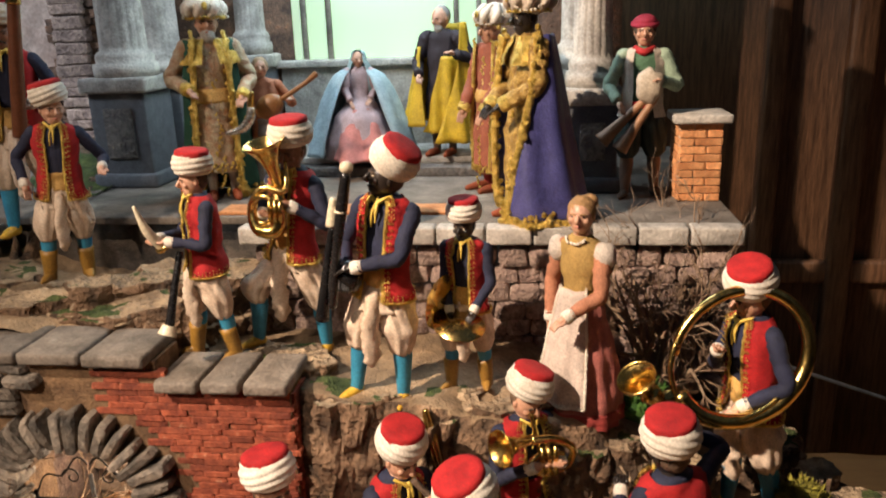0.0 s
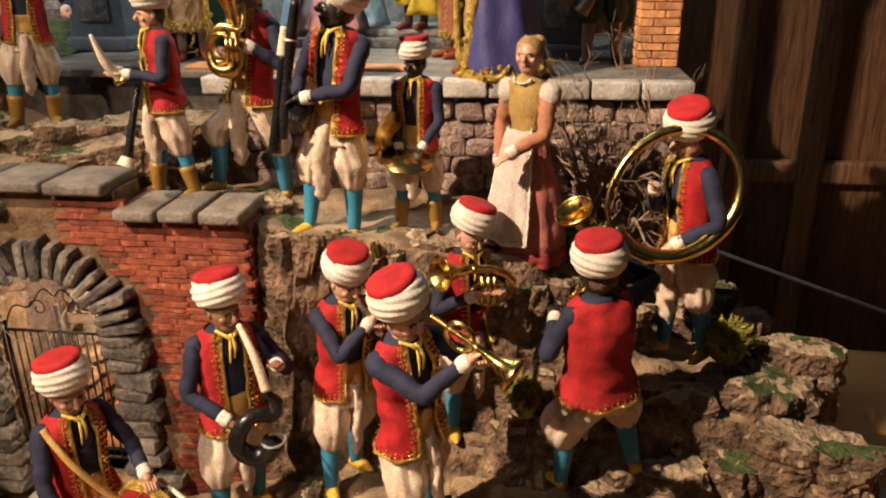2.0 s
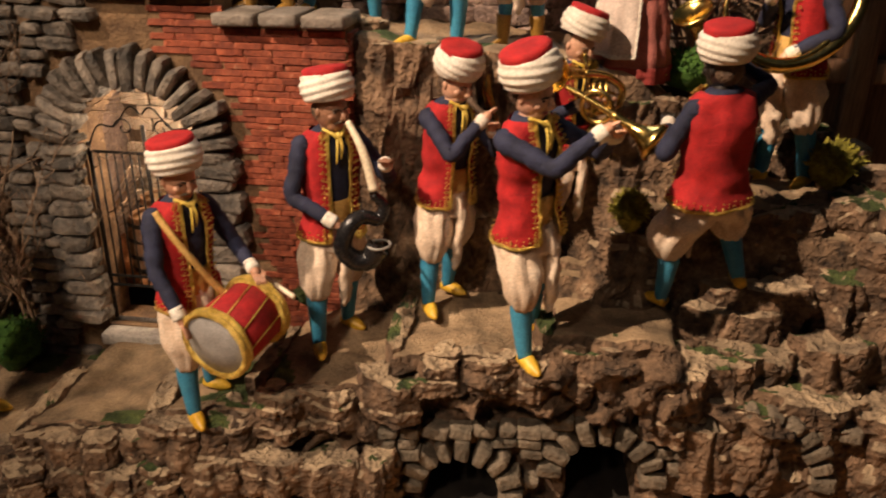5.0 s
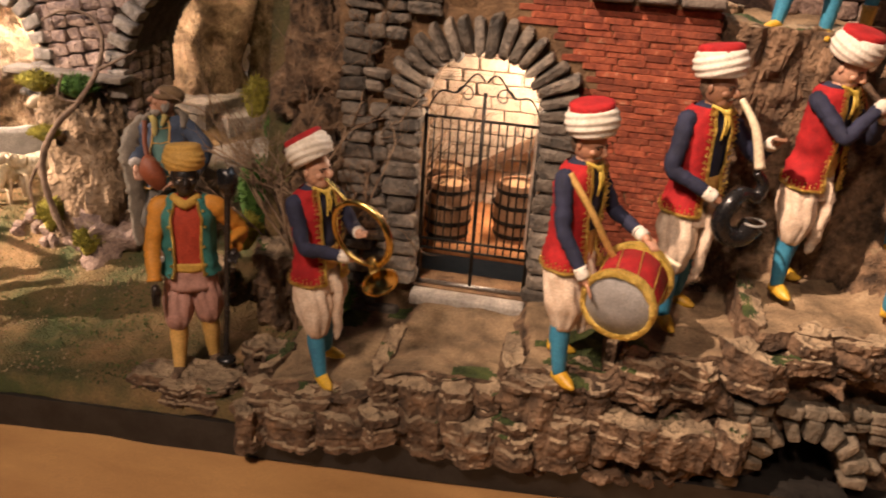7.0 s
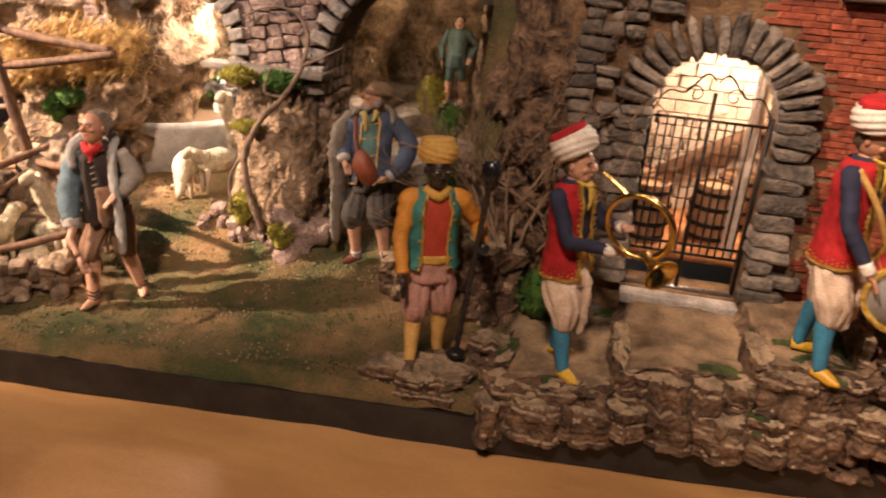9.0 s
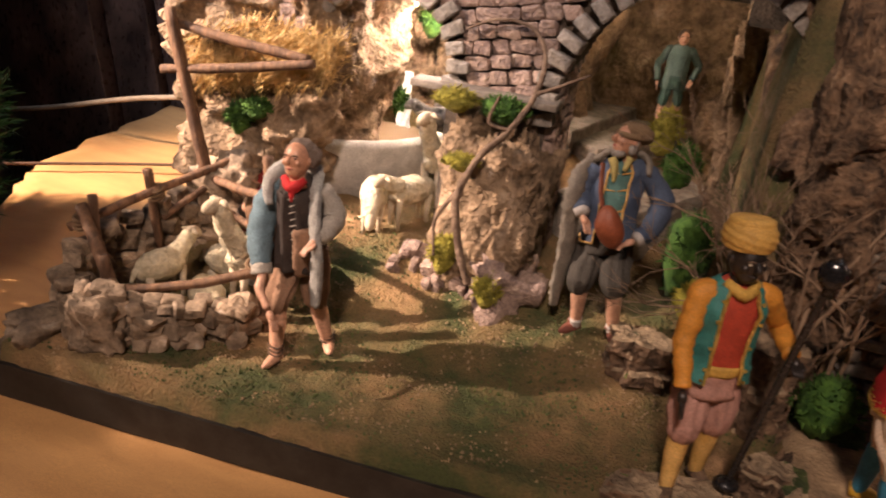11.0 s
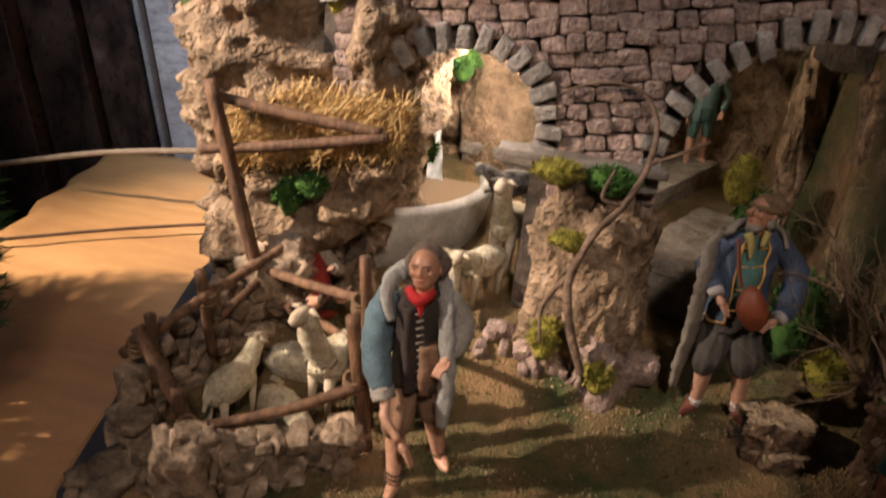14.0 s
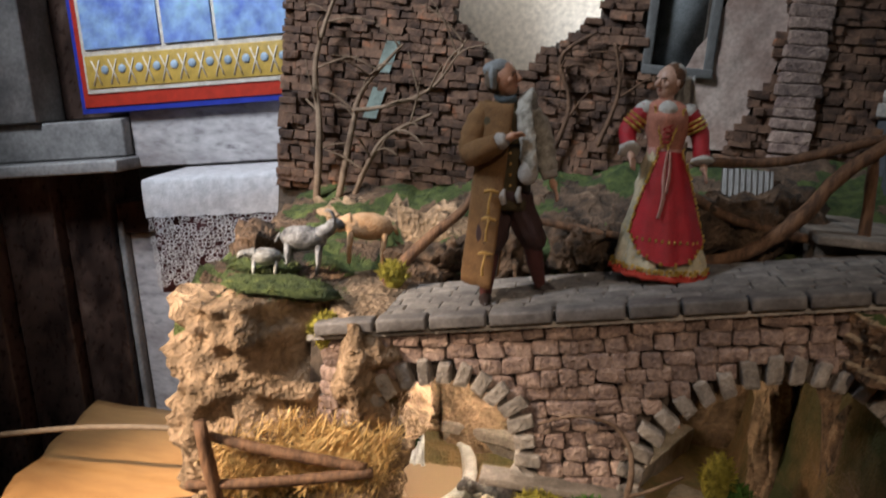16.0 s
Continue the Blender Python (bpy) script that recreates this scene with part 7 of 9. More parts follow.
def seated_beggar():
    d = Doll(22)
    blue, teal, grey, cloak = tone("slate_blue", (0.075, 0.105, 0.17)), tone("teal_vest", (0.09, 0.20, 0.18)), tone("grey_breeches", (0.085, 0.075, 0.062), 0.95, 0.6), tone("grey_cloak", (0.29, 0.25, 0.20), 0.9, 0.5)
    white, sandal, cap = tone("white_sock", (0.56, 0.52, 0.48)), tone("sandal", (0.20, 0.06, 0.035)), tone("brown_cap", (0.24, 0.15, 0.075), 0.95, 0.7)
    d.body([(0.42, 0.098, 0.082, 0.02, 0.0), (0.52, 0.092, 0.074, 0.03, 0.0), (0.66, 0.100, 0.074, 0.055, 0.012), (0.76, 0.098, 0.062, 0.075, 0.02), (0.805, 0.045, 0.042, 0.085, 0.022)], teal, 0.03, 7, 26, 0.012)
    front = d.body([(0.455, 0.128, 0.105, 0.02, 0.0), (0.53, 0.108, 0.088, 0.03, 0.0), (0.66, 0.112, 0.086, 0.055, 0.012), (0.755, 0.112, 0.074, 0.075, 0.02), (0.80, 0.066, 0.054, 0.085, 0.022)], blue, 0.03, 8, 34, 0.014, gap=27)
    for j in (0, -1):
        line = [r[j] for r in front]
        tube(d.bm, line, 0.005, d.mi(OCHRE), 6, 0.4)
        for p in line[3:-3:3]:
            d.limb([p, p + Vector((0.045 if j else -0.045, -0.004, -0.006))], [0.004, 0.003], OCHRE, 2, 5, 0)
    tube(d.bm, front[0], 0.005, d.mi(OCHRE), 6, 0.4)
    d.limb([(0.045, -0.040, 0.815), (0.055, -0.060, 0.770), (0.050, -0.070, 0.72)], [0.020, 0.016, 0.006], tone("yellow_kerchief", (0.52, 0.42, 0.14)), 4, 8, 0.3)
    d.limb([(0.118, -0.040, 0.815), (0.092, -0.062, 0.765)], [0.018, 0.008], MATS["yellow_kerchief"], 4, 8, 0.3)
    # arms: one fist over the bag, the other under it
    d.limb([(-0.015, 0.010, 0.765), (-0.085, 0.010, 0.665), (-0.075, -0.095, 0.605)], [0.042, 0.046, 0.036], blue, 7, 14, 0.12, 1.0, 0.06)
    d.limb([(-0.076, -0.096, 0.606), (-0.072, -0.115, 0.594)], [0.034, 0.030], white, 3, 12, 0.2)
    d.hand((-0.070, -0.120, 0.590), (-0.030, -0.190, 0.515), SKIN)
    d.limb([(0.165, 0.015, 0.755), (0.245, 0.010, 0.620), (0.205, -0.080, 0.525), (0.160, -0.130, 0.500)], [0.044, 0.050, 0.044, 0.034], blue, 7, 14, 0.12, 1.0, 0.06)
    d.limb([(0.162, -0.128, 0.501), (0.146, -0.142, 0.495)], [0.034, 0.030], white, 3, 12, 0.2)
    d.hand((0.142, -0.145, 0.493), (0.060, -0.190, 0.475), SKIN)
    # head thrown back to look up and aside
    c = Vector((0.105, -0.005, 0.880))
    R = d.head(c, tone("ruddy_skin", (0.55, 0.28, 0.17), 0.4, 0.08), -58, -26)
    d.lump(c + R @ Vector((0, -0.022, -0.060)), (0.034, 0.028, 0.026), tone("grey_beard", (0.34, 0.30, 0.26), 0.9, 0.8), R, 10, 7, 0.3, 60)
    for s in (-1, 1):
        d.lump(c + R @ Vector((s * 0.046, 0.010, -0.022)), (0.014, 0.022, 0.036), MATS["grey_beard"], R, 8, 6, 0.3, 60)
    d.lump(c + R @ Vector((0, 0.028, 0.040)), (0.066, 0.070, 0.044), cap, R, 20, 10, 0.18, 40)
    d.limb([c + R @ Vector((math.cos(t) * 0.060, 0.018 + math.sin(t) * 0.064, 0.026 + 0.012 * math.sin(t))) for t in np.linspace(0, 6.28, 16)], [0.014, 0.014], cap, 2, 7, 0.25)
    # collar of the cloak and its long end over the arm
    d.limb([(-0.020, -0.010, 0.805), (0.030, 0.055, 0.818), (0.120, 0.060, 0.815), (0.185, 0.010, 0.790), (0.190, -0.040, 0.740)], [0.024, 0.034, 0.036, 0.030, 0.014], cloak, 6, 12, 0.3, 0.5)
    d.limb([(-0.030, 0.030, 0.800), (-0.085, -0.020, 0.740), (-0.110, -0.070, 0.660), (-0.135, -0.060, 0.520), (-0.165, -0.045, 0.360), (-0.200, -0.035, 0.230), (-0.215, -0.030, 0.130)], [0.028, 0.044, 0.050, 0.046, 0.042, 0.038, 0.018], cloak, 7, 16, 0.55, 0.5)
    d.body([(0.40, 0.104, 0.088, 0.01, 0.0), (0.46, 0.102, 0.084, 0.015, 0.0), (0.52, 0.092, 0.074, 0.025, 0.0)], grey, 0.04, 9, 28, 0.014)
    for hip, knee, foot, toe in (((-0.040, 0, 0.42), (-0.090, -0.060, 0.275), (-0.125, 0.0, 0.0), (-0.9, -0.8, 0)), ((0.060, 0, 0.42), (0.055, -0.070, 0.270), (0.045, -0.020, -0.02), (0.1, -1, 0))):
        d.leg(hip, knee, foot, toe, grey, SKIN, sandal, 0.064, 0.62)
        f, k = Vector(foot), Vector(knee)
        d.limb([f + Vector((0, 0, 0.028)), f + (k - f) * 0.24], [0.028, 0.030], white, 4, 10, 0.15)
        d.limb([f + Vector((0.03 * math.cos(t), 0.03 * math.sin(t), 0.050)) for t in np.linspace(0, 6.28, 10)], [0.005, 0.005], sandal, 2, 5, 0)
    return d.place("beggar_figurine", "bearded beggar figurine in blue jacket looking up, cloak over arm", (-1.050, 0.985, 0.05), 0.345, 4, (0, -11))


def villager_man():
    d = Doll(25)
    coat, lining = tone("brown_coat", (0.24, 0.125, 0.045), 0.9, 0.5), tone("grey_lining", (0.30, 0.30, 0.31), 0.9)
    breeches, hose, vest = tone("maroon_breeches", (0.060, 0.028, 0.026), 0.85), tone("maroon_hose", (0.11, 0.03, 0.026)), tone("olive_vest", (0.085, 0.062, 0.026))
    shirt, hair = tone("grey_linen", (0.50, 0.47, 0.43)), tone("grey_cap_hair", (0.17, 0.125, 0.085), 0.8, 0.8)
    plaid = material("plaid_shawl", (0.24, 0.22, 0.18), (0.56, 0.53, 0.46), 55, 0.9, bump=0.5, fine=300)
    shoe = tone("black_shoe", (0.035, 0.022, 0.018), 0.35)
    d.body([(0.40, 0.092, 0.078, -0.02, 0), (0.48, 0.092, 0.076, -0.025, 0), (0.60, 0.098, 0.076, -0.035, 0), (0.72, 0.104, 0.074, -0.045, 0), (0.79, 0.078, 0.056, -0.052, 0), (0.825, 0.040, 0.040, -0.060, 0)], vest, 0.03, 7, 28, 0.014)
    for k in range(6):
        d.lump((-0.004 - 0.004 * k, -0.083, 0.50 + 0.042 * k), (0.006, 0.005, 0.006), OCHRE, None, 6, 5)
    d.body([(0.44, 0.094, 0.080, -0.022, 0), (0.475, 0.096, 0.080, -0.025, 0)], breeches, 0.03, 9, 28, 0.01)
    # long coat, open at the front, falling to the calf at his side and back
    d.drape((92, 262), (100, 256), (0.150, 0.090), (0.165, 0.105), coat, 0.815, 0.075, 6, 0.055, None, 0.02, 22, 44)
    d.drape((96, 258), (104, 252), (0.140, 0.082), (0.155, 0.096), lining, 0.70, 0.082, 6, 0.05, None, 0.02, 14, 36)
    for z in (0.47, 0.36, 0.22):
        d.limb([(-0.045, -0.108, z), (-0.075, -0.118, z + 0.008), (-0.100, -0.106, z)], [0.006, 0.008, 0.006], OCHRE, 4, 6, 0.5)
        d.limb([(-0.072, -0.118, z), (-0.078, -0.122, z - 0.05), (-0.076, -0.118, z - 0.085)], [0.005, 0.005, 0.008], OCHRE, 4, 6, 0.4)
    d.limb([(-0.120, 0.01, 0.790), (-0.165, 0.0, 0.700), (-0.172, -0.03, 0.610), (-0.110, -0.105, 0.635), (-0.058, -0.135, 0.668)], [0.046, 0.056, 0.052, 0.046, 0.036], coat, 7, 16, 0.14, 1.0, 0.05)
    d.limb([(-0.060, -0.134, 0.667), (-0.036, -0.142, 0.682)], [0.034, 0.028], shirt, 3, 12, 0.25)
    d.hand((-0.034, -0.144, 0.684), (0.040, -0.150, 0.722), SKIN, 0.009)
    d.limb([(0.040, 0.01, 0.785), (0.098, 0.0, 0.690), (0.125, -0.03, 0.600), (0.142, -0.05, 0.560)], [0.044, 0.046, 0.040, 0.032], plaid, 7, 14, 0.2, 1.0, 0.06)
    d.limb([(0.140, -0.050, 0.565), (0.150, -0.056, 0.545)], [0.036, 0.030], shirt, 3, 12, 0.25)
    d.hand((0.152, -0.058, 0.540), (0.185, -0.070, 0.470), SKIN, 0.009)
    # checked shawl over one shoulder, gathered into a pouch at the waist
    d.limb([(0.020, 0.080, 0.66), (0.030, 0.070, 0.79), (0.018, 0.0, 0.845), (0.020, -0.075, 0.785), (0.045, -0.105, 0.690), (0.060, -0.112, 0.600), (0.062, -0.105, 0.545)], [0.030, 0.042, 0.040, 0.042, 0.040, 0.040, 0.030], plaid, 7, 16, 0.45, 0.42)
    d.lump((0.058, -0.108, 0.560), (0.040, 0.028, 0.048), shirt, None, 14, 10, 0.2, 18)
    for x, z in ((-0.025, 0.455), (0.035, 0.470)):
        d.limb([(x, -0.086, z + 0.03), (x - 0.004, -0.092, z), (x + 0.004, -0.090, z - 0.03)], [0.006, 0.014, 0.010], shirt, 3, 8, 0.4)
    # head in profile, looking up
    c = Vector((-0.078, -0.008, 0.905))
    R = d.head(c, tone("ruddy_skin", (0.55, 0.28, 0.17), 0.4, 0.08), 72, -14)
    d.lump(c + R @ Vector((0, 0.024, 0.006)), (0.058, 0.050, 0.068), hair, R, 16, 10, 0.22, 50)
    d.lump(c + R @ Vector((0, 0.020, 0.040)), (0.056, 0.058, 0.038), tone("grey_cap", (0.34, 0.36, 0.36), 0.9, 0.5), R, 16, 10, 0.10, 30)
    d.limb([c + R @ Vector((-0.030, 0.020, 0.05)), c + R @ Vector((-0.058, 0.016, 0.01)), c + R @ Vector((-0.056, 0.022, -0.04))], [0.018, 0.024, 0.012], MATS["grey_cap"], 4, 10, 0.3, 0.6)
    d.limb([(-0.10, -0.010, 0.835), (-0.060, -0.050, 0.822), (-0.020, -0.030, 0.835)], [0.012, 0.018, 0.012], tone("slate_neckcloth", (0.08, 0.10, 0.11)), 4, 8, 0.3)
    d.leg((-0.055, 0.0, 0.42), (-0.062, -0.020, 0.255), (-0.064, -0.020, 0.0), (0.15, -1, 0), breeches, hose, shoe, 0.062)
    d.leg((0.030, 0.01, 0.42), (0.098, 0.030, 0.275), (0.155, 0.120, 0.036), (1, -0.45, 0), breeches, hose, shoe, 0.062)
    return d.place("villager_figurine", "man figurine in long brown coat and plaid shawl on the bridge", (-1.440, 1.165, 0.607), 0.376, 0)


def villager_woman():
    d = Doll(26)
    skirt, bodice, crimson = tone("cream_skirt", (0.58, 0.51, 0.35), 0.8, 0.5), tone("coral_bodice", (0.52, 0.22, 0.15)), tone("crimson_apron", (0.38, 0.010, 0.018), 0.6, 0.4)
    lace, hem, pink = tone("lace_veil", (0.62, 0.62, 0.58), 0.9, 0.7), tone("red_hem", (0.45, 0.04, 0.02)), tone("pink_ribbon", (0.55, 0.30, 0.26), 0.5)
    hair, pale = tone("chestnut_hair", (0.15, 0.07, 0.03), 0.6, 0.7), tone("pale_skin", (0.62, 0.40, 0.30), 0.4, 0.06)
    rings = d.body([(0.045, 0.205, 0.150, 0.030, 0), (0.12, 0.190, 0.140, 0.026, 0), (0.28, 0.150, 0.118, 0.012, 0), (0.44, 0.112, 0.092, -0.006, 0), (0.56, 0.082, 0.068, -0.018, 0), (0.60, 0.070, 0.058, -0.020, 0)], skirt, 0.07, 13, 72, 0.010)
    tube(d.bm, [p * 1.0 for p in rings[0]], 0.014, d.mi(hem), 6, 0.4)
    d.beads([p + Vector((0, 0, 0.012)) for p in rings[0]], 0.010, hem)
    for q in range(3):
        d.beads([p * 1.004 + Vector((0, 0, 0.004 + 0.006 * q)) for p in rings[1]], 0.008, GOLDTRIM)
    for z in (4, 7):
        d.beads([p * 1.003 for p in rings[z]], 0.0035, GOLDTRIM, 2)
    # crimson apron with a gold edge, wider and rounded at the foot
    rows = []
    for i in range(25):
        f = i / 24
        half = 0.052 + 0.118 * math.sin(math.pi * (0.5 * f ** 1.1)) if f < 0.75 else 0.162 * math.sqrt(max(0.0, 1 - ((f - 0.72) / 0.285) ** 2))
        z = 0.595 - 0.485 * f
        g = (0.60 - z) / 0.555
        rx, ry, cx = 0.078 + 0.145 * g, 0.068 + 0.100 * g, -0.020 + 0.052 * g
        row = []
        for k in range(25):
            u = (k / 24 - 0.5) * 2 * half
            a = math.asin(max(-0.98, min(0.98, (u + 0.018) / rx)))
            w = 1.03 + 0.05 * g * math.sin(a * 11 + 0.7 * f)
            row.append(Vector((cx + math.sin(a) * rx * w, -math.cos(a) * ry * w - 0.006, z)))
        rows.append(row)
    loft(d.bm, rows, d.mi(crimson), False, False)
    for line in ([r[0] for r in rows], [r[-1] for r in rows]):
        for q in range(2):
            d.beads([p + Vector((0, -0.004, 0.008 * q)) for p in line], 0.0075, GOLDTRIM)
    for p in rows[19][2:-2:2]:
        d.lump(p + Vector((0, -0.003, 0.0)), (0.006, 0.004, 0.009), GOLDTRIM, None, 5, 4)
    d.limb([(-0.015, -0.080, 0.60), (-0.020, -0.104, 0.50), (-0.012, -0.126, 0.40), (-0.024, -0.142, 0.31)], [0.008, 0.012, 0.013, 0.012], pink, 5, 8, 0.4, 0.4)
    d.limb([(-0.005, -0.080, 0.60), (0.002, -0.104, 0.50), (-0.004, -0.122, 0.42)], [0.007, 0.010, 0.010], pink, 5, 8, 0.4, 0.4)
    d.body([(0.575, 0.078, 0.066, -0.020, 0), (0.605, 0.078, 0.066, -0.021, 0)], pink, 0.04, 7, 30, 0.006)
    d.body([(0.58, 0.072, 0.060, -0.020, 0), (0.66, 0.084, 0.072, -0.026, -0.004), (0.74, 0.096, 0.080, -0.032, -0.008), (0.785, 0.090, 0.062, -0.036, 0), (0.812, 0.052, 0.044, -0.038, 0)], bodice, 0.02, 7, 30, 0.008)
    d.lump((-0.036, -0.050, 0.770), (0.044, 0.040, 0.042), lace, None, 14, 9, 0.2, 30)
    for s in (-1, 1):
        line = [Vector((-0.030 + s * (0.012 + 0.05 * f), -0.082 + 0.020 * f, 0.61 + 0.17 * f)) for f in np.linspace(0, 1, 22)]
        d.beads(line, 0.006, GOLDTRIM)
    for k in range(5):
        z = 0.625 + 0.022 * k
        for s in (-1, 1):
            d.limb([(-0.028 - s * 0.020, -0.080, z), (-0.028 + s * 0.020, -0.082, z + 0.020)], [0.003, 0.003], crimson, 2, 5, 0)
    for sh, el, wr, tip in (((-0.118, 0.0, 0.775), (-0.190, 0.0, 0.670), (-0.180, -0.085, 0.595), (-0.165, -0.130, 0.545)), ((0.052, 0.0, 0.775), (0.118, 0.0, 0.680), (0.138, -0.040, 0.575), (0.170, -0.070, 0.480))):
        sh, el, wr = Vector(sh), Vector(el), Vector(wr)
        d.limb([sh, sh.lerp(el, 0.5), el, wr], [0.038, 0.045, 0.040, 0.034], crimson, 7, 16, 0.10, 1.0, 0.04)
        d.lump(sh.lerp(el, 0.10), (0.044, 0.042, 0.040), lace, None, 14, 9, 0.15, 24)
        for f in (0.45, 0.62, 0.80):
            q = sh.lerp(el, f)
            ax = (el - sh).to_track_quat("Z", "Y").to_matrix()
            d.limb([q + ax @ Vector((0.045 * math.cos(t), 0.045 * math.sin(t), 0)) for t in np.linspace(0, 6.28, 14)], [0.006, 0.006], GOLDTRIM, 2, 6, 0.3)
        out = (wr - el).normalized()
        d.limb([wr - out * 0.006, wr + out * 0.012, wr + out * 0.024], [0.040, 0.050, 0.030], lace, 3, 14, 0.4)
        d.hand(wr + out * 0.020, tip, pale, 0.009)
    c = Vector((-0.046, -0.012, 0.892))
    R = d.head(c, pale, -48, 2)
    d.lump(c + R @ Vector((0, 0.022, 0.018)), (0.056, 0.054, 0.062), hair, R, 16, 10, 0.12, 50)
    d.lump(c + R @ Vector((0, 0.034, 0.040)), (0.050, 0.044, 0.044), lace, R, 14, 9, 0.2, 36)
    d.drape((20, 140), (-5, 150), (0.072, 0.070), (0.105, 0.120), lace, 0.925, 0.70, 9, 0.10, None, 0.0, 10, 26)
    for s in (-1, 1):
        d.limb([(s * 0.045 + 0.01, 0.0, 0.07), (s * 0.045 + 0.01, -0.01, 0.022), (s * 0.052 + 0.005, -0.060, 0.014)], [0.022, 0.022, 0.012], HAIR, 3, 8, 0)
    return d.place("lady_figurine", "woman figurine in crimson apron and cream skirt on the bridge", (-1.211, 1.235, 0.655), 0.346, 0)


stooping_shepherd()
seated_beggar()
rustic(24, (-1.066, 1.700, 0.212), 0.235, 10, "small barefoot boy figurine in teal shirt", tone("teal_shirt", (0.13, 0.20, 0.18)), tone("green_breeches", (0.06, 0.12, 0.10)), SKIN, SKIN, None, None, ((-0.16, -0.04, 0.45), (0.14, -0.06, 0.50)), HAIR, name="boy_figurine", loose=0.045)
villager_man()
villager_woman()


def robed(seed, base, h, yaw, label, robe, head, trim=None, grips=((-0.12, -0.13, 0.55), (0.12, -0.13, 0.55)), skin=None, seated=False, cap=None, beard=None, name="king_figurine", hem=0.0, drapes=(), collar=False, legs=None, turn=0, nod=4, sash=None):
    """A king or holy figure in a long robe with hanging mantles."""
    d = Doll(seed)
    skin = skin or SKIN
    low = [(hem, 0.125, 0.105), (max(hem, 0.16), 0.120, 0.10), (0.36, 0.112, 0.09)] if not seated else [(0.0, 0.34, 0.30, 0, -0.10), (0.15, 0.32, 0.30, 0, -0.12), (0.38, 0.22, 0.24, 0, -0.10)]
    d.body(low + [(0.52, 0.098, 0.078), (0.66, 0.102, 0.072), (0.77, 0.095, 0.06), (0.81, 0.042, 0.042)], robe, 0.05, 9, 36, 0.016)
    R = d.head((0, -0.012, 0.872), skin, turn, nod, beard=beard)
    if head == "turban":
        d.lump((0, 0.012, 0.945), (0.094, 0.096, 0.066), cap or WHITE, R, 26, 12, 0.06, 40)
        for k in range(9):
            a = 2 * math.pi * k / 9
            d.limb([(math.cos(a) * 0.078, 0.012 + math.sin(a) * 0.080, 0.905), (math.cos(a + 0.3) * 0.096, 0.012 + math.sin(a + 0.3) * 0.098, 0.945), (math.cos(a + 0.6) * 0.05, 0.012 + math.sin(a + 0.6) * 0.05, 1.0)], [0.016, 0.022, 0.014], cap or WHITE, 4, 7, 0.1)
        d.beads([Vector((math.cos(a) * 0.106, 0.012 + math.sin(a) * 0.108, 0.935 + 0.035 * math.sin(a * 2 + seed))) for a in np.linspace(0, 6.28, 46)], 0.006, WHITE)
        d.beads([Vector((math.cos(a) * 0.088, 0.008 + math.sin(a) * 0.090, 0.900)) for a in np.linspace(0, 6.28, 40)], 0.007, GOLDTRIM)
        d.lump((0.0, -0.098, 0.955), (0.014, 0.010, 0.02), GOLDTRIM)
    elif head == "veil":
        d.body([(0.56, 0.15, 0.10, 0, 0.03), (0.76, 0.13, 0.085, 0, 0.025), (0.86, 0.078, 0.080, 0, 0.022), (0.93, 0.066, 0.066, 0, 0.012), (0.955, 0.03, 0.03, 0, 0.01)], cap, 0.05, 9, 30, 0.012, gap=38)
    else:
        d.lump((0, 0.012, 0.888), (0.058, 0.062, 0.066), cap, None, 16, 10, 0.15, 50)
    for s, hnd in ((-1, grips[0]), (1, grips[1])):
        d.arm((s * 0.11, 0.0, 0.755), hnd, robe, skin, trim, None, 0.045)
    for kw in drapes:
        d.drape(**kw)
    if sash:
        d.body([(0.49, 0.106, 0.086), (0.56, 0.104, 0.084)], sash, 0.03, 9, 28)
    if collar:
        d.body([(0.68, 0.150, 0.110), (0.75, 0.128, 0.092), (0.80, 0.072, 0.062)], GOLDTRIM, 0.05, 14, 34, 0.02, gap=16)
    if trim and hem < 0.3:
        d.beads([Vector((math.cos(a) * 0.132, math.sin(a) * 0.112, hem + 0.02 + 0.012 * (k % 3))) for k, a in enumerate(np.linspace(0, 6.28, 80))], 0.009, trim)
        d.beads([Vector((random.uniform(-0.02, 0.02), -0.108 + 0.05 * f, 0.03 + 0.7 * f)) for f in np.linspace(0, 1, 60)], 0.008, trim)
    for s in (-1, 1):
        if legs:
            d.limb([(s * 0.05, 0, 0.42), (s * 0.055, -0.005, 0.22), (s * 0.058, 0, 0.02)], [0.045, 0.036, 0.024], legs, 4, 9, 0.05)
        d.limb([(s * 0.06, 0.01, 0.02), (s * 0.06, -0.08, 0.02), (s * 0.066, -0.15, 0.014)], [0.024, 0.026, 0.012], tone("red_boot", (0.32, 0.07, 0.02)), 3, 8, 0)
    return d.place(name, label, base, h, yaw)


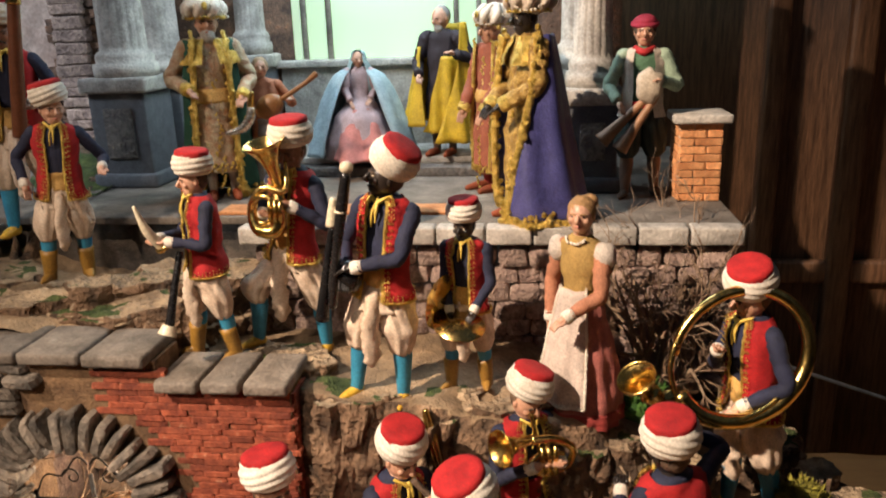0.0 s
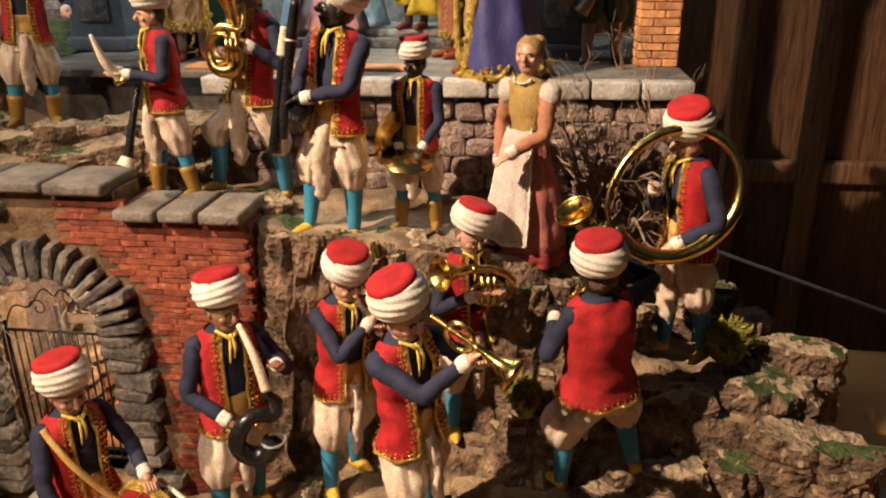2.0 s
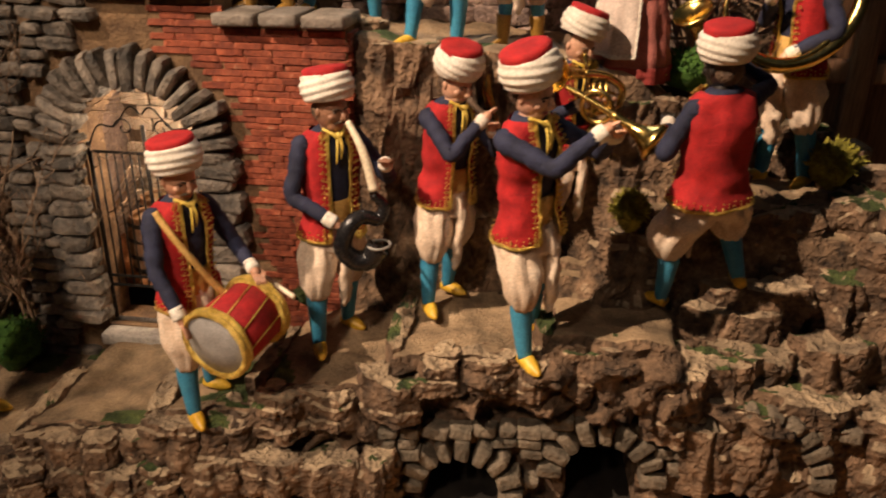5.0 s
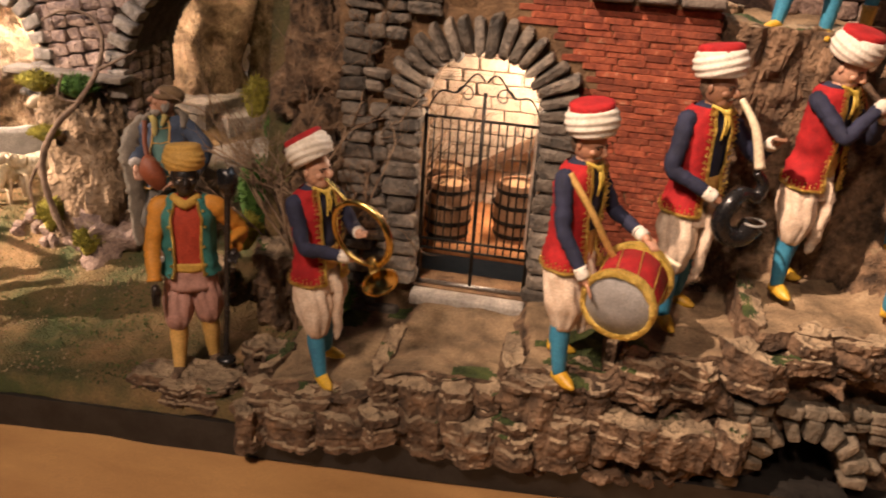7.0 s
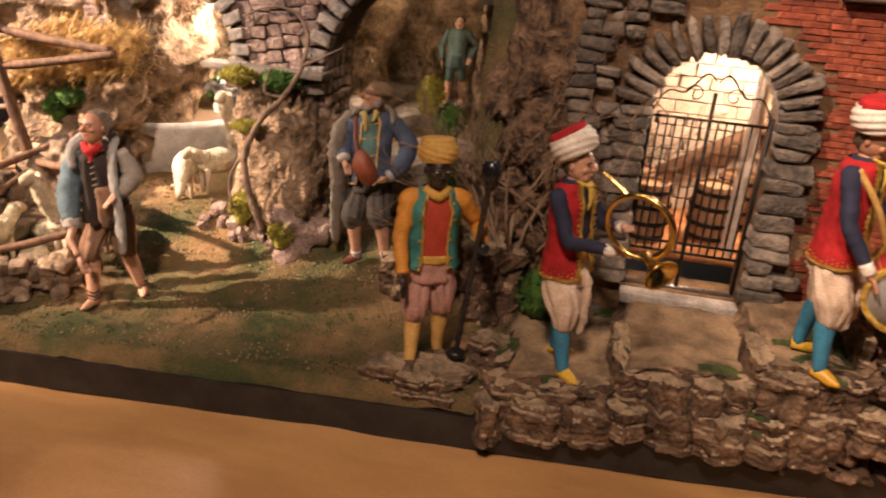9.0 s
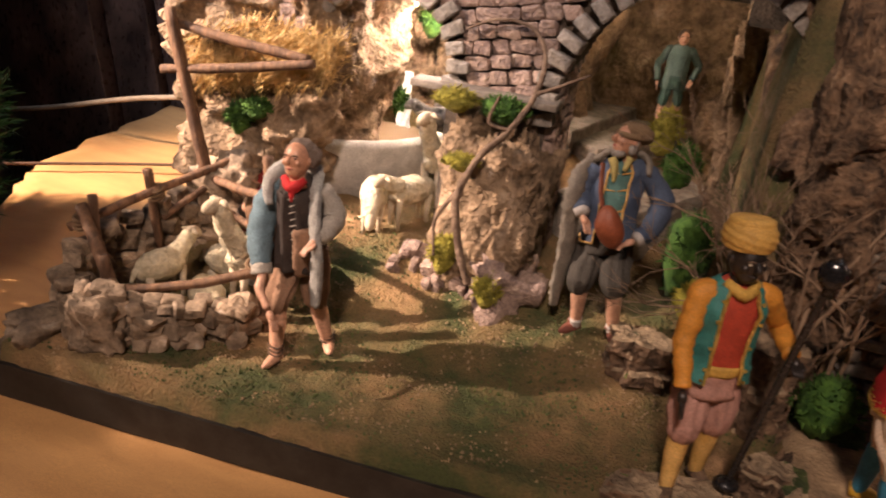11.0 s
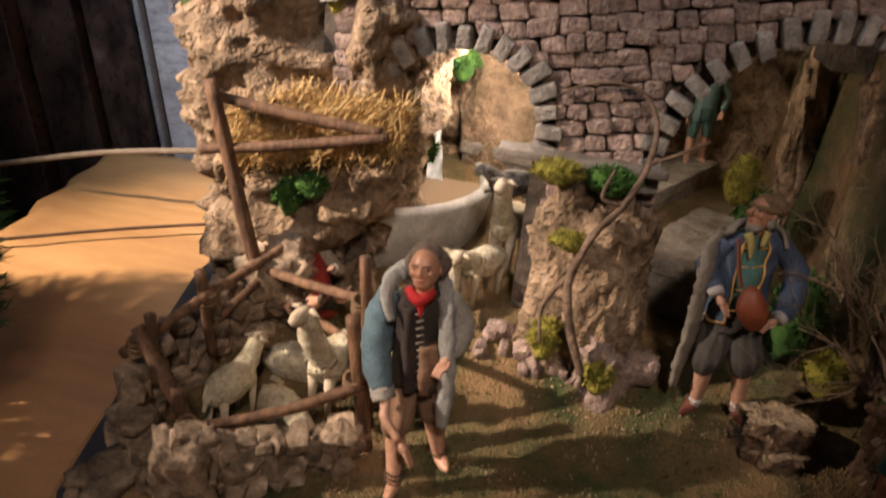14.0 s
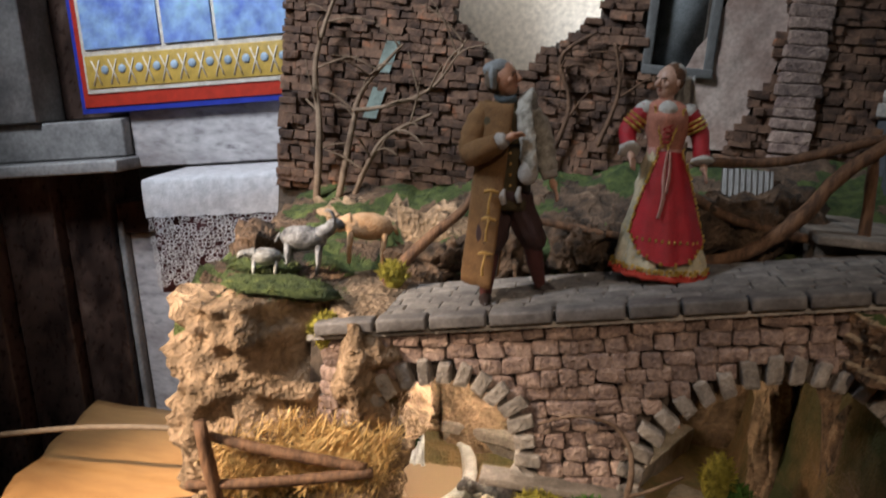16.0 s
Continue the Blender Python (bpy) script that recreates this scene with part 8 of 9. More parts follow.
D0 = PLAT + 0.014
GREENV, BLUESATIN = tone("green_velvet", (0.012, 0.07, 0.04)), tone("blue_satin", (0.075, 0.075, 0.24), 0.4)
robed(30, (-0.448, 1.438, D0), 0.366, 24, "king figurine in green gold-edged cape and cream brocade", material("brocade", (0.40, 0.20, 0.10), (0.50, 0.42, 0.28), 60, 0.5, metal=0.2, bump=0.8, c3=(0.70, 0.52, 0.18), fine=300), "turban", GOLDTRIM, ((-0.12, -0.12, 0.56), (0.13, -0.14, 0.52)), beard=tone("white_beard", (0.52, 0.48, 0.42), 0.9, 0.8), hem=0.14, collar=True, legs=tone("white_hose", (0.5, 0.42, 0.34)), sash=OCHRE,
      drapes=(dict(arc=(-50, 230), low_arc=(-62, 225), top=(0.125, 0.095), bottom=(0.19, 0.16), m=GREENV, trim=GOLDTRIM, back=0.06, bead=0.015),))
robed(31, (0.134, 1.275, D0), 0.357, -62, "king figurine in gold brocade with a long blue cape", material("gold_brocade", (0.26, 0.14, 0.03), (0.62, 0.42, 0.12), 70, 0.45, metal=0.4, bump=1.0, fine=300), "turban", GOLDTRIM, ((-0.12, -0.13, 0.50), (0.07, -0.16, 0.52)), DARKSKIN, collar=True, hem=0.0, cap=tone("ivory_silk", (0.62, 0.52, 0.40), 0.6),
      drapes=(dict(arc=(-8, 215), low_arc=(-74, 205), top=(0.135, 0.105), bottom=(0.25, 0.22), m=BLUESATIN, z1=0.015, trim=GOLDTRIM, back=0.05, folds=7, depth=0.06, power=0.8, bead=0.017),))
robed(32, (0.066, 1.488, D0), 0.334, -52, "attendant figurine in russet coat and feathered pale turban", tone("russet", (0.34, 0.10, 0.05)), "turban", GOLDTRIM, ((-0.12, -0.14, 0.40), (0.10, -0.15, 0.42)), sash=OCHRE, hem=0.10, legs=tone("red_hose", (0.4, 0.04, 0.03)),
      drapes=(dict(arc=(-40, 220), low_arc=(-50, 215), top=(0.115, 0.085), bottom=(0.15, 0.125), m=tone("russet_coat", (0.36, 0.12, 0.06), 0.5), z1=0.12, trim=GOLDTRIM),))
PALEBLUE, MANTLE = tone("pale_blue", (0.40, 0.52, 0.56)), tone("yellow_mantle", (0.70, 0.46, 0.015), 0.6)
robed(33, (-0.233, 1.70, PLAT + 0.048), 0.232, 8, "seated mother figurine in pale blue mantle over rose robe", tone("lilac_robe", (0.50, 0.36, 0.36)), "veil", None, ((-0.07, -0.18, 0.50), (0.10, -0.18, 0.52)), seated=True, cap=tone("blue_veil", (0.42, 0.56, 0.56)), name="mother_figurine", turn=18, nod=10,
      drapes=(dict(arc=(-62, 242), low_arc=(-46, 226), top=(0.16, 0.12), bottom=(0.50, 0.40), m=PALEBLUE, z0=0.78, z1=0.03, back=-0.10, folds=9, depth=0.05, power=0.55)
              , dict(arc=(-115, -35), low_arc=(-135, -50), top=(0.16, 0.22), bottom=(0.38, 0.48), m=tone("rose_skirt", (0.58, 0.20, 0.16)), z0=0.44, z1=0.02, back=-0.14, folds=7, depth=0.10, power=0.7)))
robed(34, (-0.051, 1.69, PLAT + 0.048), 0.321, -18, "bearded father figurine in black robe and bright yellow mantle", tone("black_robe", (0.03, 0.022, 0.03)), "hair", None, ((-0.10, -0.15, 0.52), (0.14, -0.14, 0.66)), cap=tone("grey_hair", (0.42, 0.40, 0.36), 0.8, 0.8), beard=MATS["grey_hair"], name="father_figurine", hem=0.24, legs=HAIR, turn=-20, nod=14,
      drapes=(dict(arc=(-20, 120), low_arc=(-85, 130), top=(0.165, 0.125), bottom=(0.27, 0.20), m=MANTLE, z0=0.84, z1=0.10, folds=10, depth=0.09), dict(arc=(120, 230), low_arc=(120, 255), top=(0.165, 0.12), bottom=(0.26, 0.20), m=MANTLE, z0=0.70, z1=0.20, folds=9, depth=0.09), dict(arc=(-70, -10), low_arc=(-120, -20), top=(0.125, 0.115), bottom=(0.17, 0.16), m=MANTLE, z0=0.64, z1=0.16, folds=9, depth=0.08)))
rustic(35, (-0.378, 1.50, D0), 0.268, 22, "small lute-player figurine in terracotta tunic", tone("terracotta_tunic", (0.46, 0.18, 0.09)), tone("grey_hose", (0.25, 0.22, 0.20)), tone("grey_sock", (0.22, 0.2, 0.18)), HAIR, None, None, ((0.02, -0.15, 0.56), (0.18, -0.14, 0.66)), tone("tow_hair", (0.42, 0.27, 0.14), 0.7, 0.8), name="lute_player_figurine")
rustic(36, (0.327, 1.423, D0), 0.32, -6, "piper figurine in sheepskin vest, green sleeves and red cap", tone("cream_fleece", (0.62, 0.52, 0.42)), tone("dark_green_breeches", (0.035, 0.045, 0.035)), tone("brown_hose", (0.20, 0.12, 0.08)), HAIR, tone("raspberry_cap", (0.34, 0.02, 0.05)), tone("green_shirt", (0.10, 0.20, 0.11)), ((-0.12, -0.13, 0.52), (0.08, -0.15, 0.64)), HAIR, scarf=tone("red_sash", (0.45, 0.02, 0.02)), long_coat=0.44, name="piper_figurine", sleeve=tone("mint_sleeve", (0.36, 0.46, 0.33)), loose=0.068)

# ---- plants ----


def twigs(seed, height, spread, levels=4, start=3, r0=0.004):
    """Bare branching twigs growing up from the origin."""
    rnd = random.Random(seed)
    bm = bmesh.new()

    def grow(p, d, length, r, level):
        pts = [p]
        for _ in range(3):
            d = (d + Vector([rnd.gauss(0, 0.18) for _ in range(3)]) + Vector((0, 0, 0.05))).normalized()
            pts.append(pts[-1] + d * length / 3)
        tube(bm, pts, [r, r * 0.9, r * 0.8, r * 0.65], 0, 5 if level < 2 else 4)
        if level < levels:
            for _ in range(rnd.choice((2, 3))):
                q = pts[rnd.choice((1, 2, 3))]
                e = (d + Vector([rnd.gauss(0, spread) for _ in range(3)])).normalized()
                grow(q, e, length * rnd.uniform(0.55, 0.85), r * 0.62, level + 1)
    for _ in range(start):
        grow(Vector((rnd.uniform(-0.01, 0.01), rnd.uniform(-0.01, 0.01), 0)), Vector((rnd.gauss(0, 0.35), rnd.gauss(0, 0.25), 1)).normalized(), height * rnd.uniform(0.3, 0.42), r0, 0)
    return bm


for seed, where, h, turn, start in ((1, (-0.80, 0.955, 0.02), 0.60, 0, 4), (2, (-0.745, 0.95, 0.02), 0.52, 60, 3), (3, (-0.83, 1.0, 0.06), 0.42, 120, 2), (4, (0.335, 1.17, 0.50), 0.31, 0, 4), (5, (0.305, 1.16, 0.50), 0.30, 90, 3), (6, (0.365, 1.16, 0.48), 0.27, 40, 3)):
    solid("bare_shrub", twigs(seed, h, 0.36, 5, start + 1, 0.0042), DRYTWIG, "bare dry shrub of thin brown twigs", "shrub", pose(*where, 0, 0, turn), "bare shrubs")
for k, (line, r) in enumerate(((((-1.915, 1.70, 0.64), (-1.92, 1.71, 0.80), (-1.94, 1.72, 0.95), (-1.90, 1.72, 1.10)), [0.009, 0.007, 0.004]), (((-1.86, 1.69, 0.65), (-1.84, 1.70, 0.82), (-1.82, 1.70, 0.90), (-1.74, 1.70, 1.0)), [0.008, 0.006, 0.003]),
                              (((-1.83, 1.70, 0.65), (-1.80, 1.69, 0.73), (-1.76, 1.69, 0.80), (-1.66, 1.68, 0.86)), [0.007, 0.005, 0.003]), (((-1.84, 1.69, 0.85), (-1.75, 1.68, 0.87), (-1.66, 1.68, 0.92), (-1.60, 1.68, 1.02)), [0.005, 0.004, 0.002]), (((-1.40, 1.735, 0.78), (-1.37, 1.735, 0.90), (-1.40, 1.735, 1.0), (-1.33, 1.73, 1.06)), [0.006, 0.005, 0.003]), (((-1.30, 1.735, 0.82), (-1.27, 1.735, 0.94), (-1.29, 1.735, 1.04)), [0.006, 0.004, 0.003]))):
    bm = bmesh.new()
    p = curve_pts(line, 8)
    tube(bm, p, lerps(r, len(p)), 0, 7, 0.3)
    rnd = random.Random(k)
    for _ in range(7):
        q = p[rnd.randrange(6, len(p))]
        d = Vector((rnd.gauss(0, 1), rnd.gauss(-0.2, 0.3), rnd.gauss(0.5, 0.7))).normalized()
        L = rnd.uniform(0.05, 0.13)
        tube(bm, curve_pts([q, q + d * L * 0.5 + Vector((0, 0, 0.01)), q + d * L + Vector((rnd.uniform(-0.03, 0.03), 0, 0))], 4), lerps([0.0028, 0.001], 9), 0, 5)
    solid("climbing_vine", bm, TWIG if k > 3 else DRYTWIG, "bare woody vine climbing the ruined wall", "vine", None, "ruin vines")
bm = bmesh.new()
for line, r in ((((-1.36, 1.075, 0.455), (-1.31, 1.07, 0.478), (-1.255, 1.065, 0.475), (-1.225, 1.055, 0.44), (-1.225, 1.03, 0.385), (-1.25, 1.0, 0.33), (-1.285, 0.975, 0.285), (-1.305, 0.955, 0.22), (-1.29, 0.945, 0.15), (-1.265, 0.94, 0.09)), [0.0018, 0.003, 0.004, 0.0048, 0.0065, 0.006]),
                (((-1.225, 1.03, 0.385), (-1.195, 1.03, 0.40), (-1.15, 1.04, 0.425)), [0.0035, 0.0015]), (((-1.30, 0.96, 0.24), (-1.335, 0.955, 0.18), (-1.33, 0.95, 0.12)), [0.004, 0.002]), (((-1.25, 1.0, 0.33), (-1.28, 0.99, 0.34), (-1.27, 0.995, 0.38)), [0.004, 0.002])):
    p = curve_pts(line, 8)
    tube(bm, p, lerps(r, len(p)), 0, 9, 0.35)
solid("root_vine", bm, material("root_bark", (0.09, 0.055, 0.035), (0.22, 0.15, 0.10), 30, 0.9, bump=0.8, fine=180), "twisted grey-brown root winding up the pier", "root")


def tuft(name, label, where, size, mat, seed, n=420):
    rnd = random.Random(seed)
    blade = min(0.012, 0.25 * size[2])
    bm = bmesh.new()
    ball(bm, (0, 0, 0), (size[0] * 0.42, size[1] * 0.42, size[2] * 0.42), 0, None, 12, 8, 0.4, 60)
    for _ in range(n):
        d = Vector((rnd.gauss(0, 1), rnd.gauss(0, 1), abs(rnd.gauss(0, 1)) - 0.2)).normalized()
        c = Vector([a * b * 0.5 * rnd.uniform(0.65, 1.0) for a, b in zip(d, size)])
        e = (d + Vector([rnd.gauss(0, 0.5) for _ in range(3)])).normalized() * blade * rnd.uniform(0.5, 1.2)
        s = e.cross(Vector((rnd.random(), rnd.random(), rnd.random()))).normalized() * blade * 0.22
        bm.faces.new([bm.verts.new(p) for p in (c - s, c + s, c + e)])
    return solid(name, bm, mat, label, "moss", pose(*where), "moss tufts")


FRESH = material("fresh_moss", (0.02, 0.07, 0.008), (0.07, 0.16, 0.02), 60, 1.0, bump=0.5, fine=300)
for k, (w, s, m) in enumerate((((0.506, 1.0, 0.415), (0.075, 0.06, 0.07), LICHEN), ((0.298, 1.06, 0.53), (0.10, 0.07, 0.06), FRESH), ((-0.735, 0.89, 0.075), (0.09, 0.09, 0.10), FRESH), ((-1.345, 1.02, 0.355), (0.075, 0.05, 0.04), LICHEN), ((-1.27, 1.03, 0.35), (0.08, 0.05, 0.045), FRESH), ((-1.315, 0.985, 0.27), (0.06, 0.05, 0.03), LICHEN),
                               ((-1.325, 0.985, 0.11), (0.05, 0.05, 0.07), LICHEN), ((-1.24, 0.965, 0.075), (0.05, 0.045, 0.06), LICHEN), ((-0.955, 1.10, 0.16), (0.09, 0.09, 0.16), FRESH), ((-0.93, 0.99, 0.13), (0.06, 0.06, 0.07), LICHEN), ((-1.70, 1.10, 0.545), (0.05, 0.05, 0.06), LICHEN), ((-1.635, 1.27, 0.60), (0.05, 0.04, 0.055), LICHEN),
                               ((-1.745, 1.035, 0.245), (0.05, 0.05, 0.06), FRESH), ((-1.71, 1.03, 0.27), (0.06, 0.05, 0.04), FRESH), ((-1.61, 1.44, 0.22), (0.04, 0.04, 0.07), FRESH), ((-1.56, 1.47, 0.40), (0.06, 0.06, 0.08), FRESH), ((-1.78, 0.97, 0.09), (0.03, 0.03, 0.04), FRESH), ((0.22, 0.90, 0.365), (0.05, 0.05, 0.06), LICHEN), ((-0.24, 0.90, 0.20), (0.05, 0.05, 0.03), MOSS), ((-1.80, 1.17, 0.585), (0.24, 0.14, 0.03), MOSS), ((-1.87, 1.27, 0.59), (0.14, 0.12, 0.04), MOSS), ((-1.04, 1.30, 0.30), (0.06, 0.06, 0.10), LICHEN), ((-1.0, 1.32, 0.24), (0.07, 0.07, 0.10), FRESH))):
    tuft("moss_tuft", ("yellow-green lichen tuft on the rock", "green moss tuft on the rock", "dark flat moss on the rock")[(LICHEN, FRESH, MOSS).index(m)], w, s, m, k)

rnd = random.Random(9)
fir = thing("fir_tree", "dense dark green fir tree standing beside the crib", "tree", pose(-2.456, 0.64, -1.0))
bm = bmesh.new()
tube(bm, [(0, 0, -0.05), (0.01, 0, 0.8), (0, 0.01, 1.45)], [0.035, 0.022, 0.006], 0, 10, 0.2)
part("trunk", bm, TWIG, fir, "brown trunk")
bm = bmesh.new()
for k in range(1900):
    f = rnd.random()
    z = 0.80 + 0.70 * f
    R = 0.41 * math.sqrt(max(0.01, 1 - (2 * f - 1) ** 2)) * rnd.uniform(0.90, 1.0)
    a = rnd.uniform(0, 2 * math.pi)
    tip = Vector((math.cos(a) * R, math.sin(a) * R, z + rnd.uniform(-0.02, 0.05)))
    root = Vector((math.cos(a) * R * 0.35, math.sin(a) * R * 0.35, z - 0.05))
    d = tip - root
    tube(bm, [root, tip], [0.003, 0.001], 1, 4)
    for q in range(70):
        t = rnd.uniform(0.15, 1.05)
        c = root + d * t
        e = (d.normalized() * 0.9 + Vector([rnd.gauss(0, 0.55) for _ in range(3)])).normalized() * rnd.uniform(0.016, 0.030)
        s = e.cross(Vector((rnd.random(), rnd.random(), 0.3))).normalized() * 0.0022
        bm.faces.new([bm.verts.new(p) for p in (c - s, c + s, c + e)])
tagged(part("crown", bm, [material("fir_needles", (0.012, 0.045, 0.012), (0.04, 0.12, 0.025), 12, 0.7, bump=0.0, c3=(0.09, 0.17, 0.05)), TWIG], fir, "dense green needles", False), kind="stuff")

# ---- animals of the crib: one plain mesh each ----
WOOL = material("cream_wool", (0.50, 0.42, 0.27), (0.72, 0.64, 0.46), 50, 0.95, bump=1.0, fine=160, dist=0.006)


def beast(name, label, where, size, yaw, coat, head_down=0.0, lying=False, legs=None, horns=False, lump=0.14):
    """A small standing or lying animal figurine facing -y."""
    bm = bmesh.new()
    L, zb = size, 0.0 if lying else size * 0.42
    ball(bm, (0, 0, zb + L * 0.26), (L * 0.24, L * 0.46, L * 0.25), 0, None, 20, 14, lump, 34 / size * 0.1 + 40)
    n = Vector((0, -L * 0.38, zb + L * 0.34))
    h = n + Vector((0, -L * 0.20, L * (0.36 - 0.75 * head_down)))
    tube(bm, curve_pts([n + Vector((0, L * 0.1, 0)), (n + h) / 2, h], 4), lerps([L * 0.17, L * 0.13, L * 0.10], 9), 0, 10, 0.2)
    ball(bm, h + Vector((0, -L * 0.07, -L * 0.02)), (L * 0.085, L * 0.16, L * 0.095), 1, Matrix.Rotation(radians(25 + 30 * head_down), 3, "X"), 12, 8)
    for s in (-1, 1):
        tube(bm, [h + Vector((s * L * 0.07, 0, L * 0.04)), h + Vector((s * L * 0.19, 0.0, L * 0.01))], [L * 0.04, L * 0.012], 1, 6)
        if horns:
            tube(bm, curve_pts([h + Vector((s * L * 0.04, 0, L * 0.08)), h + Vector((s * L * 0.07, L * 0.08, L * 0.2)), h + Vector((s * L * 0.10, L * 0.2, L * 0.22))], 4), lerps([L * 0.03, L * 0.008], 9), 1, 6)
        for y in (-0.30, 0.30):
            if lying:
                tube(bm, [(s * L * 0.16, y * L, L * 0.08), (s * L * 0.22, y * L - L * 0.16, L * 0.03)], [L * 0.06, L * 0.035], 1, 7)
            else:
                tube(bm, [(s * L * 0.12, y * L, zb + L * 0.18), (s * L * 0.12, y * L - L * 0.02, zb * 0.5), (s * L * 0.12, y * L, 0)], [L * 0.07, L * 0.038, L * 0.034], 1, 7)
    tube(bm, [(0, L * 0.44, zb + L * 0.32), (0, L * 0.54, zb + L * 0.14)], [L * 0.05, L * 0.025], 0, 7)
    return solid(name, bm, [coat, legs or coat], label, "animal figurine", pose(*where, 0, 0, yaw), "crib animals")


SKINW = tone("pale_muzzle", (0.56, 0.46, 0.32), 0.8, 0.3)
for w, s, yaw, hd, ly in (((-1.735, 0.80, -0.015), 0.105, 168, 0.1, False), ((-1.672, 0.835, -0.03), 0.12, 50, 0.55, True), ((-1.682, 0.925, -0.005), 0.12, 96, 0.5, True), ((-1.605, 0.885, -0.01), 0.13, -24, -0.45, False), ((-1.412, 1.195, 0.118), 0.125, -12, -0.35, False), ((-1.440, 1.115, 0.085), 0.105, -32, 0.25, False), ((-1.500, 1.09, 0.070), 0.11, 20, 0.9, False)):
    beast("sheep", "small cream woolly sheep figurine", w, s, yaw, WOOL, hd, ly, SKINW)
beast("sheep", "sheep figurine lying behind the pier rock", (-1.415, 1.17, 0.255), 0.09, -60, material("white_black_wool", (0.03, 0.03, 0.03), (0.55, 0.5, 0.42), 30, 0.9, bump=0.8), 0.2, True)
beast("goat", "grey and white goat figurine on the cliff", (-1.80, 1.275, 0.585), 0.09, 100, material("grey_goat", (0.05, 0.05, 0.055), (0.30, 0.30, 0.30), 40, 0.9, bump=0.6), 0.1, False, None, True, 0.08)
beast("goat", "small white kid figurine on the cliff", (-1.845, 1.215, 0.58), 0.06, -70, material("white_kid", (0.10, 0.10, 0.10), (0.40, 0.40, 0.38), 40, 0.9, bump=0.6), 0.5, False, None, False, 0.08)
beast("goat", "tan goat figurine with pale legs", (-1.70, 1.335, 0.60), 0.10, -78, material("tan_goat", (0.30, 0.17, 0.08), (0.52, 0.36, 0.22), 18, 0.9, bump=0.5), 0.7, False, None, False, 0.06)
d = Doll(60)
d.body([(0.0, 0.10, 0.09), (0.25, 0.12, 0.09), (0.45, 0.09, 0.06)], tone("sleeper_vest", (0.42, 0.04, 0.03)), 0.04, 8, 24)
d.lump((0, -0.01, 0.56), 0.062, SKIN)
d.lump((0, 0.015, 0.60), (0.064, 0.064, 0.055), HAIR, None, 14, 9, 0.15, 50)
d.arm((-0.11, 0, 0.42), (-0.05, -0.14, 0.26), tone("sleeper_shirt", (0.50, 0.42, 0.32)), SKIN)
d.arm((0.11, 0, 0.42), (0.10, -0.16, 0.24), MATS["sleeper_shirt"], SKIN)
d.leg((-0.05, 0, 0.02), (-0.07, -0.20, 0.06), (-0.07, -0.40, -0.02), (0, -1, 0.3), tone("sleeper_breeches", (0.07, 0.06, 0.05)), SKIN, HAIR, 0.06)
d.leg((0.05, 0, 0.02), (0.08, -0.20, 0.06), (0.08, -0.40, -0.02), (0, -1, 0.3), MATS["sleeper_breeches"], SKIN, HAIR, 0.06)
d.place("sleeper_figurine", "reclining shepherd figurine in red vest behind the pen", (-1.672, 0.985, 0.070), 0.27, 46, (-34, -34))

# ---- instruments and props carried by the figurines ----


def held(name, label, category, seed):
    """A thing carried by the figurine with that seed, in the figurine's own units."""
    return thing(name, label, category, DOLLS[seed])


def add(parent, name, build, mat, label=""):
    bm = bmesh.new()
    build(bm)
    return part(name, bm, mat, parent, label)


def horn_tube(bm, pts, radii, n=8, seg=12):
    p = curve_pts(pts, n)
    tube(bm, p, lerps(radii, len(p)), 0, seg)


def bell(bm, mouth, d, length, r0, r1):
    """A flaring bell, open, with a rolled rim."""
    c, d = Vector(mouth), Vector(d).normalized()
    s = d.orthogonal().normalized()
    u = d.cross(s)
    prof = [(-length * (1 - f), r0 + (r1 - r0) * f ** 3.2) for f in np.linspace(0, 1, 11)]
    prof += [(0.004, r1 * 0.99), (0.0, r1 * 0.96)] + [(-length * (1 - f), (r0 + (r1 - r0) * f ** 3.2) * 0.93) for f in np.linspace(0.97, 0.2, 8)]
    loft(bm, [[c + d * a + (s * math.cos(t) + u * math.sin(t)) * r for t in [2 * math.pi * k / 26 for k in range(26)]] for a, r in prof])


def circle(c, r, ax, ay, a0=0, a1=360, n=40):
    c, ax, ay = Vector(c), Vector(ax).normalized(), Vector(ay).normalized()
    return [c + ax * (math.cos(t) * r) + ay * (math.sin(t) * r) for t in [radians(a0 + (a1 - a0) * k / n) for k in range(n + 1)]]


# bagpipe of the dark-faced piper
i = held("bagpipe", "black turned bagpipe with ivory rings", "bagpipe", 1)
add(i, "drone", lambda b: horn_tube(b, [(-0.155, -0.12, 0.40), (-0.14, -0.13, 0.62), (-0.11, -0.13, 0.90)], [0.015, 0.021, 0.016, 0.021, 0.017]), BLACKWOOD, "black drone")
add(i, "drone_cap", lambda b: ball(b, (-0.11, -0.13, 0.915), (0.024, 0.024, 0.022)), IVORY, "ivory cap")
add(i, "drone_ring", lambda b: ball(b, (-0.128, -0.13, 0.76), (0.024, 0.024, 0.010)), IVORY, "ivory ring")
add(i, "chanter", lambda b: horn_tube(b, [(-0.20, -0.10, 0.34), (-0.185, -0.11, 0.50), (-0.165, -0.11, 0.70)], [0.026, 0.017, 0.013]), BLACKWOOD, "black chanter")
add(i, "chanter_tip", lambda b: horn_tube(b, [(-0.166, -0.11, 0.70), (-0.16, -0.11, 0.80)], [0.022, 0.013]), IVORY, "ivory tip")
add(i, "bag", lambda b: ball(b, (-0.10, -0.10, 0.52), (0.05, 0.045, 0.06), 0, None, 16, 10, 0.15, 14), BLACKWOOD, "black leather bag")
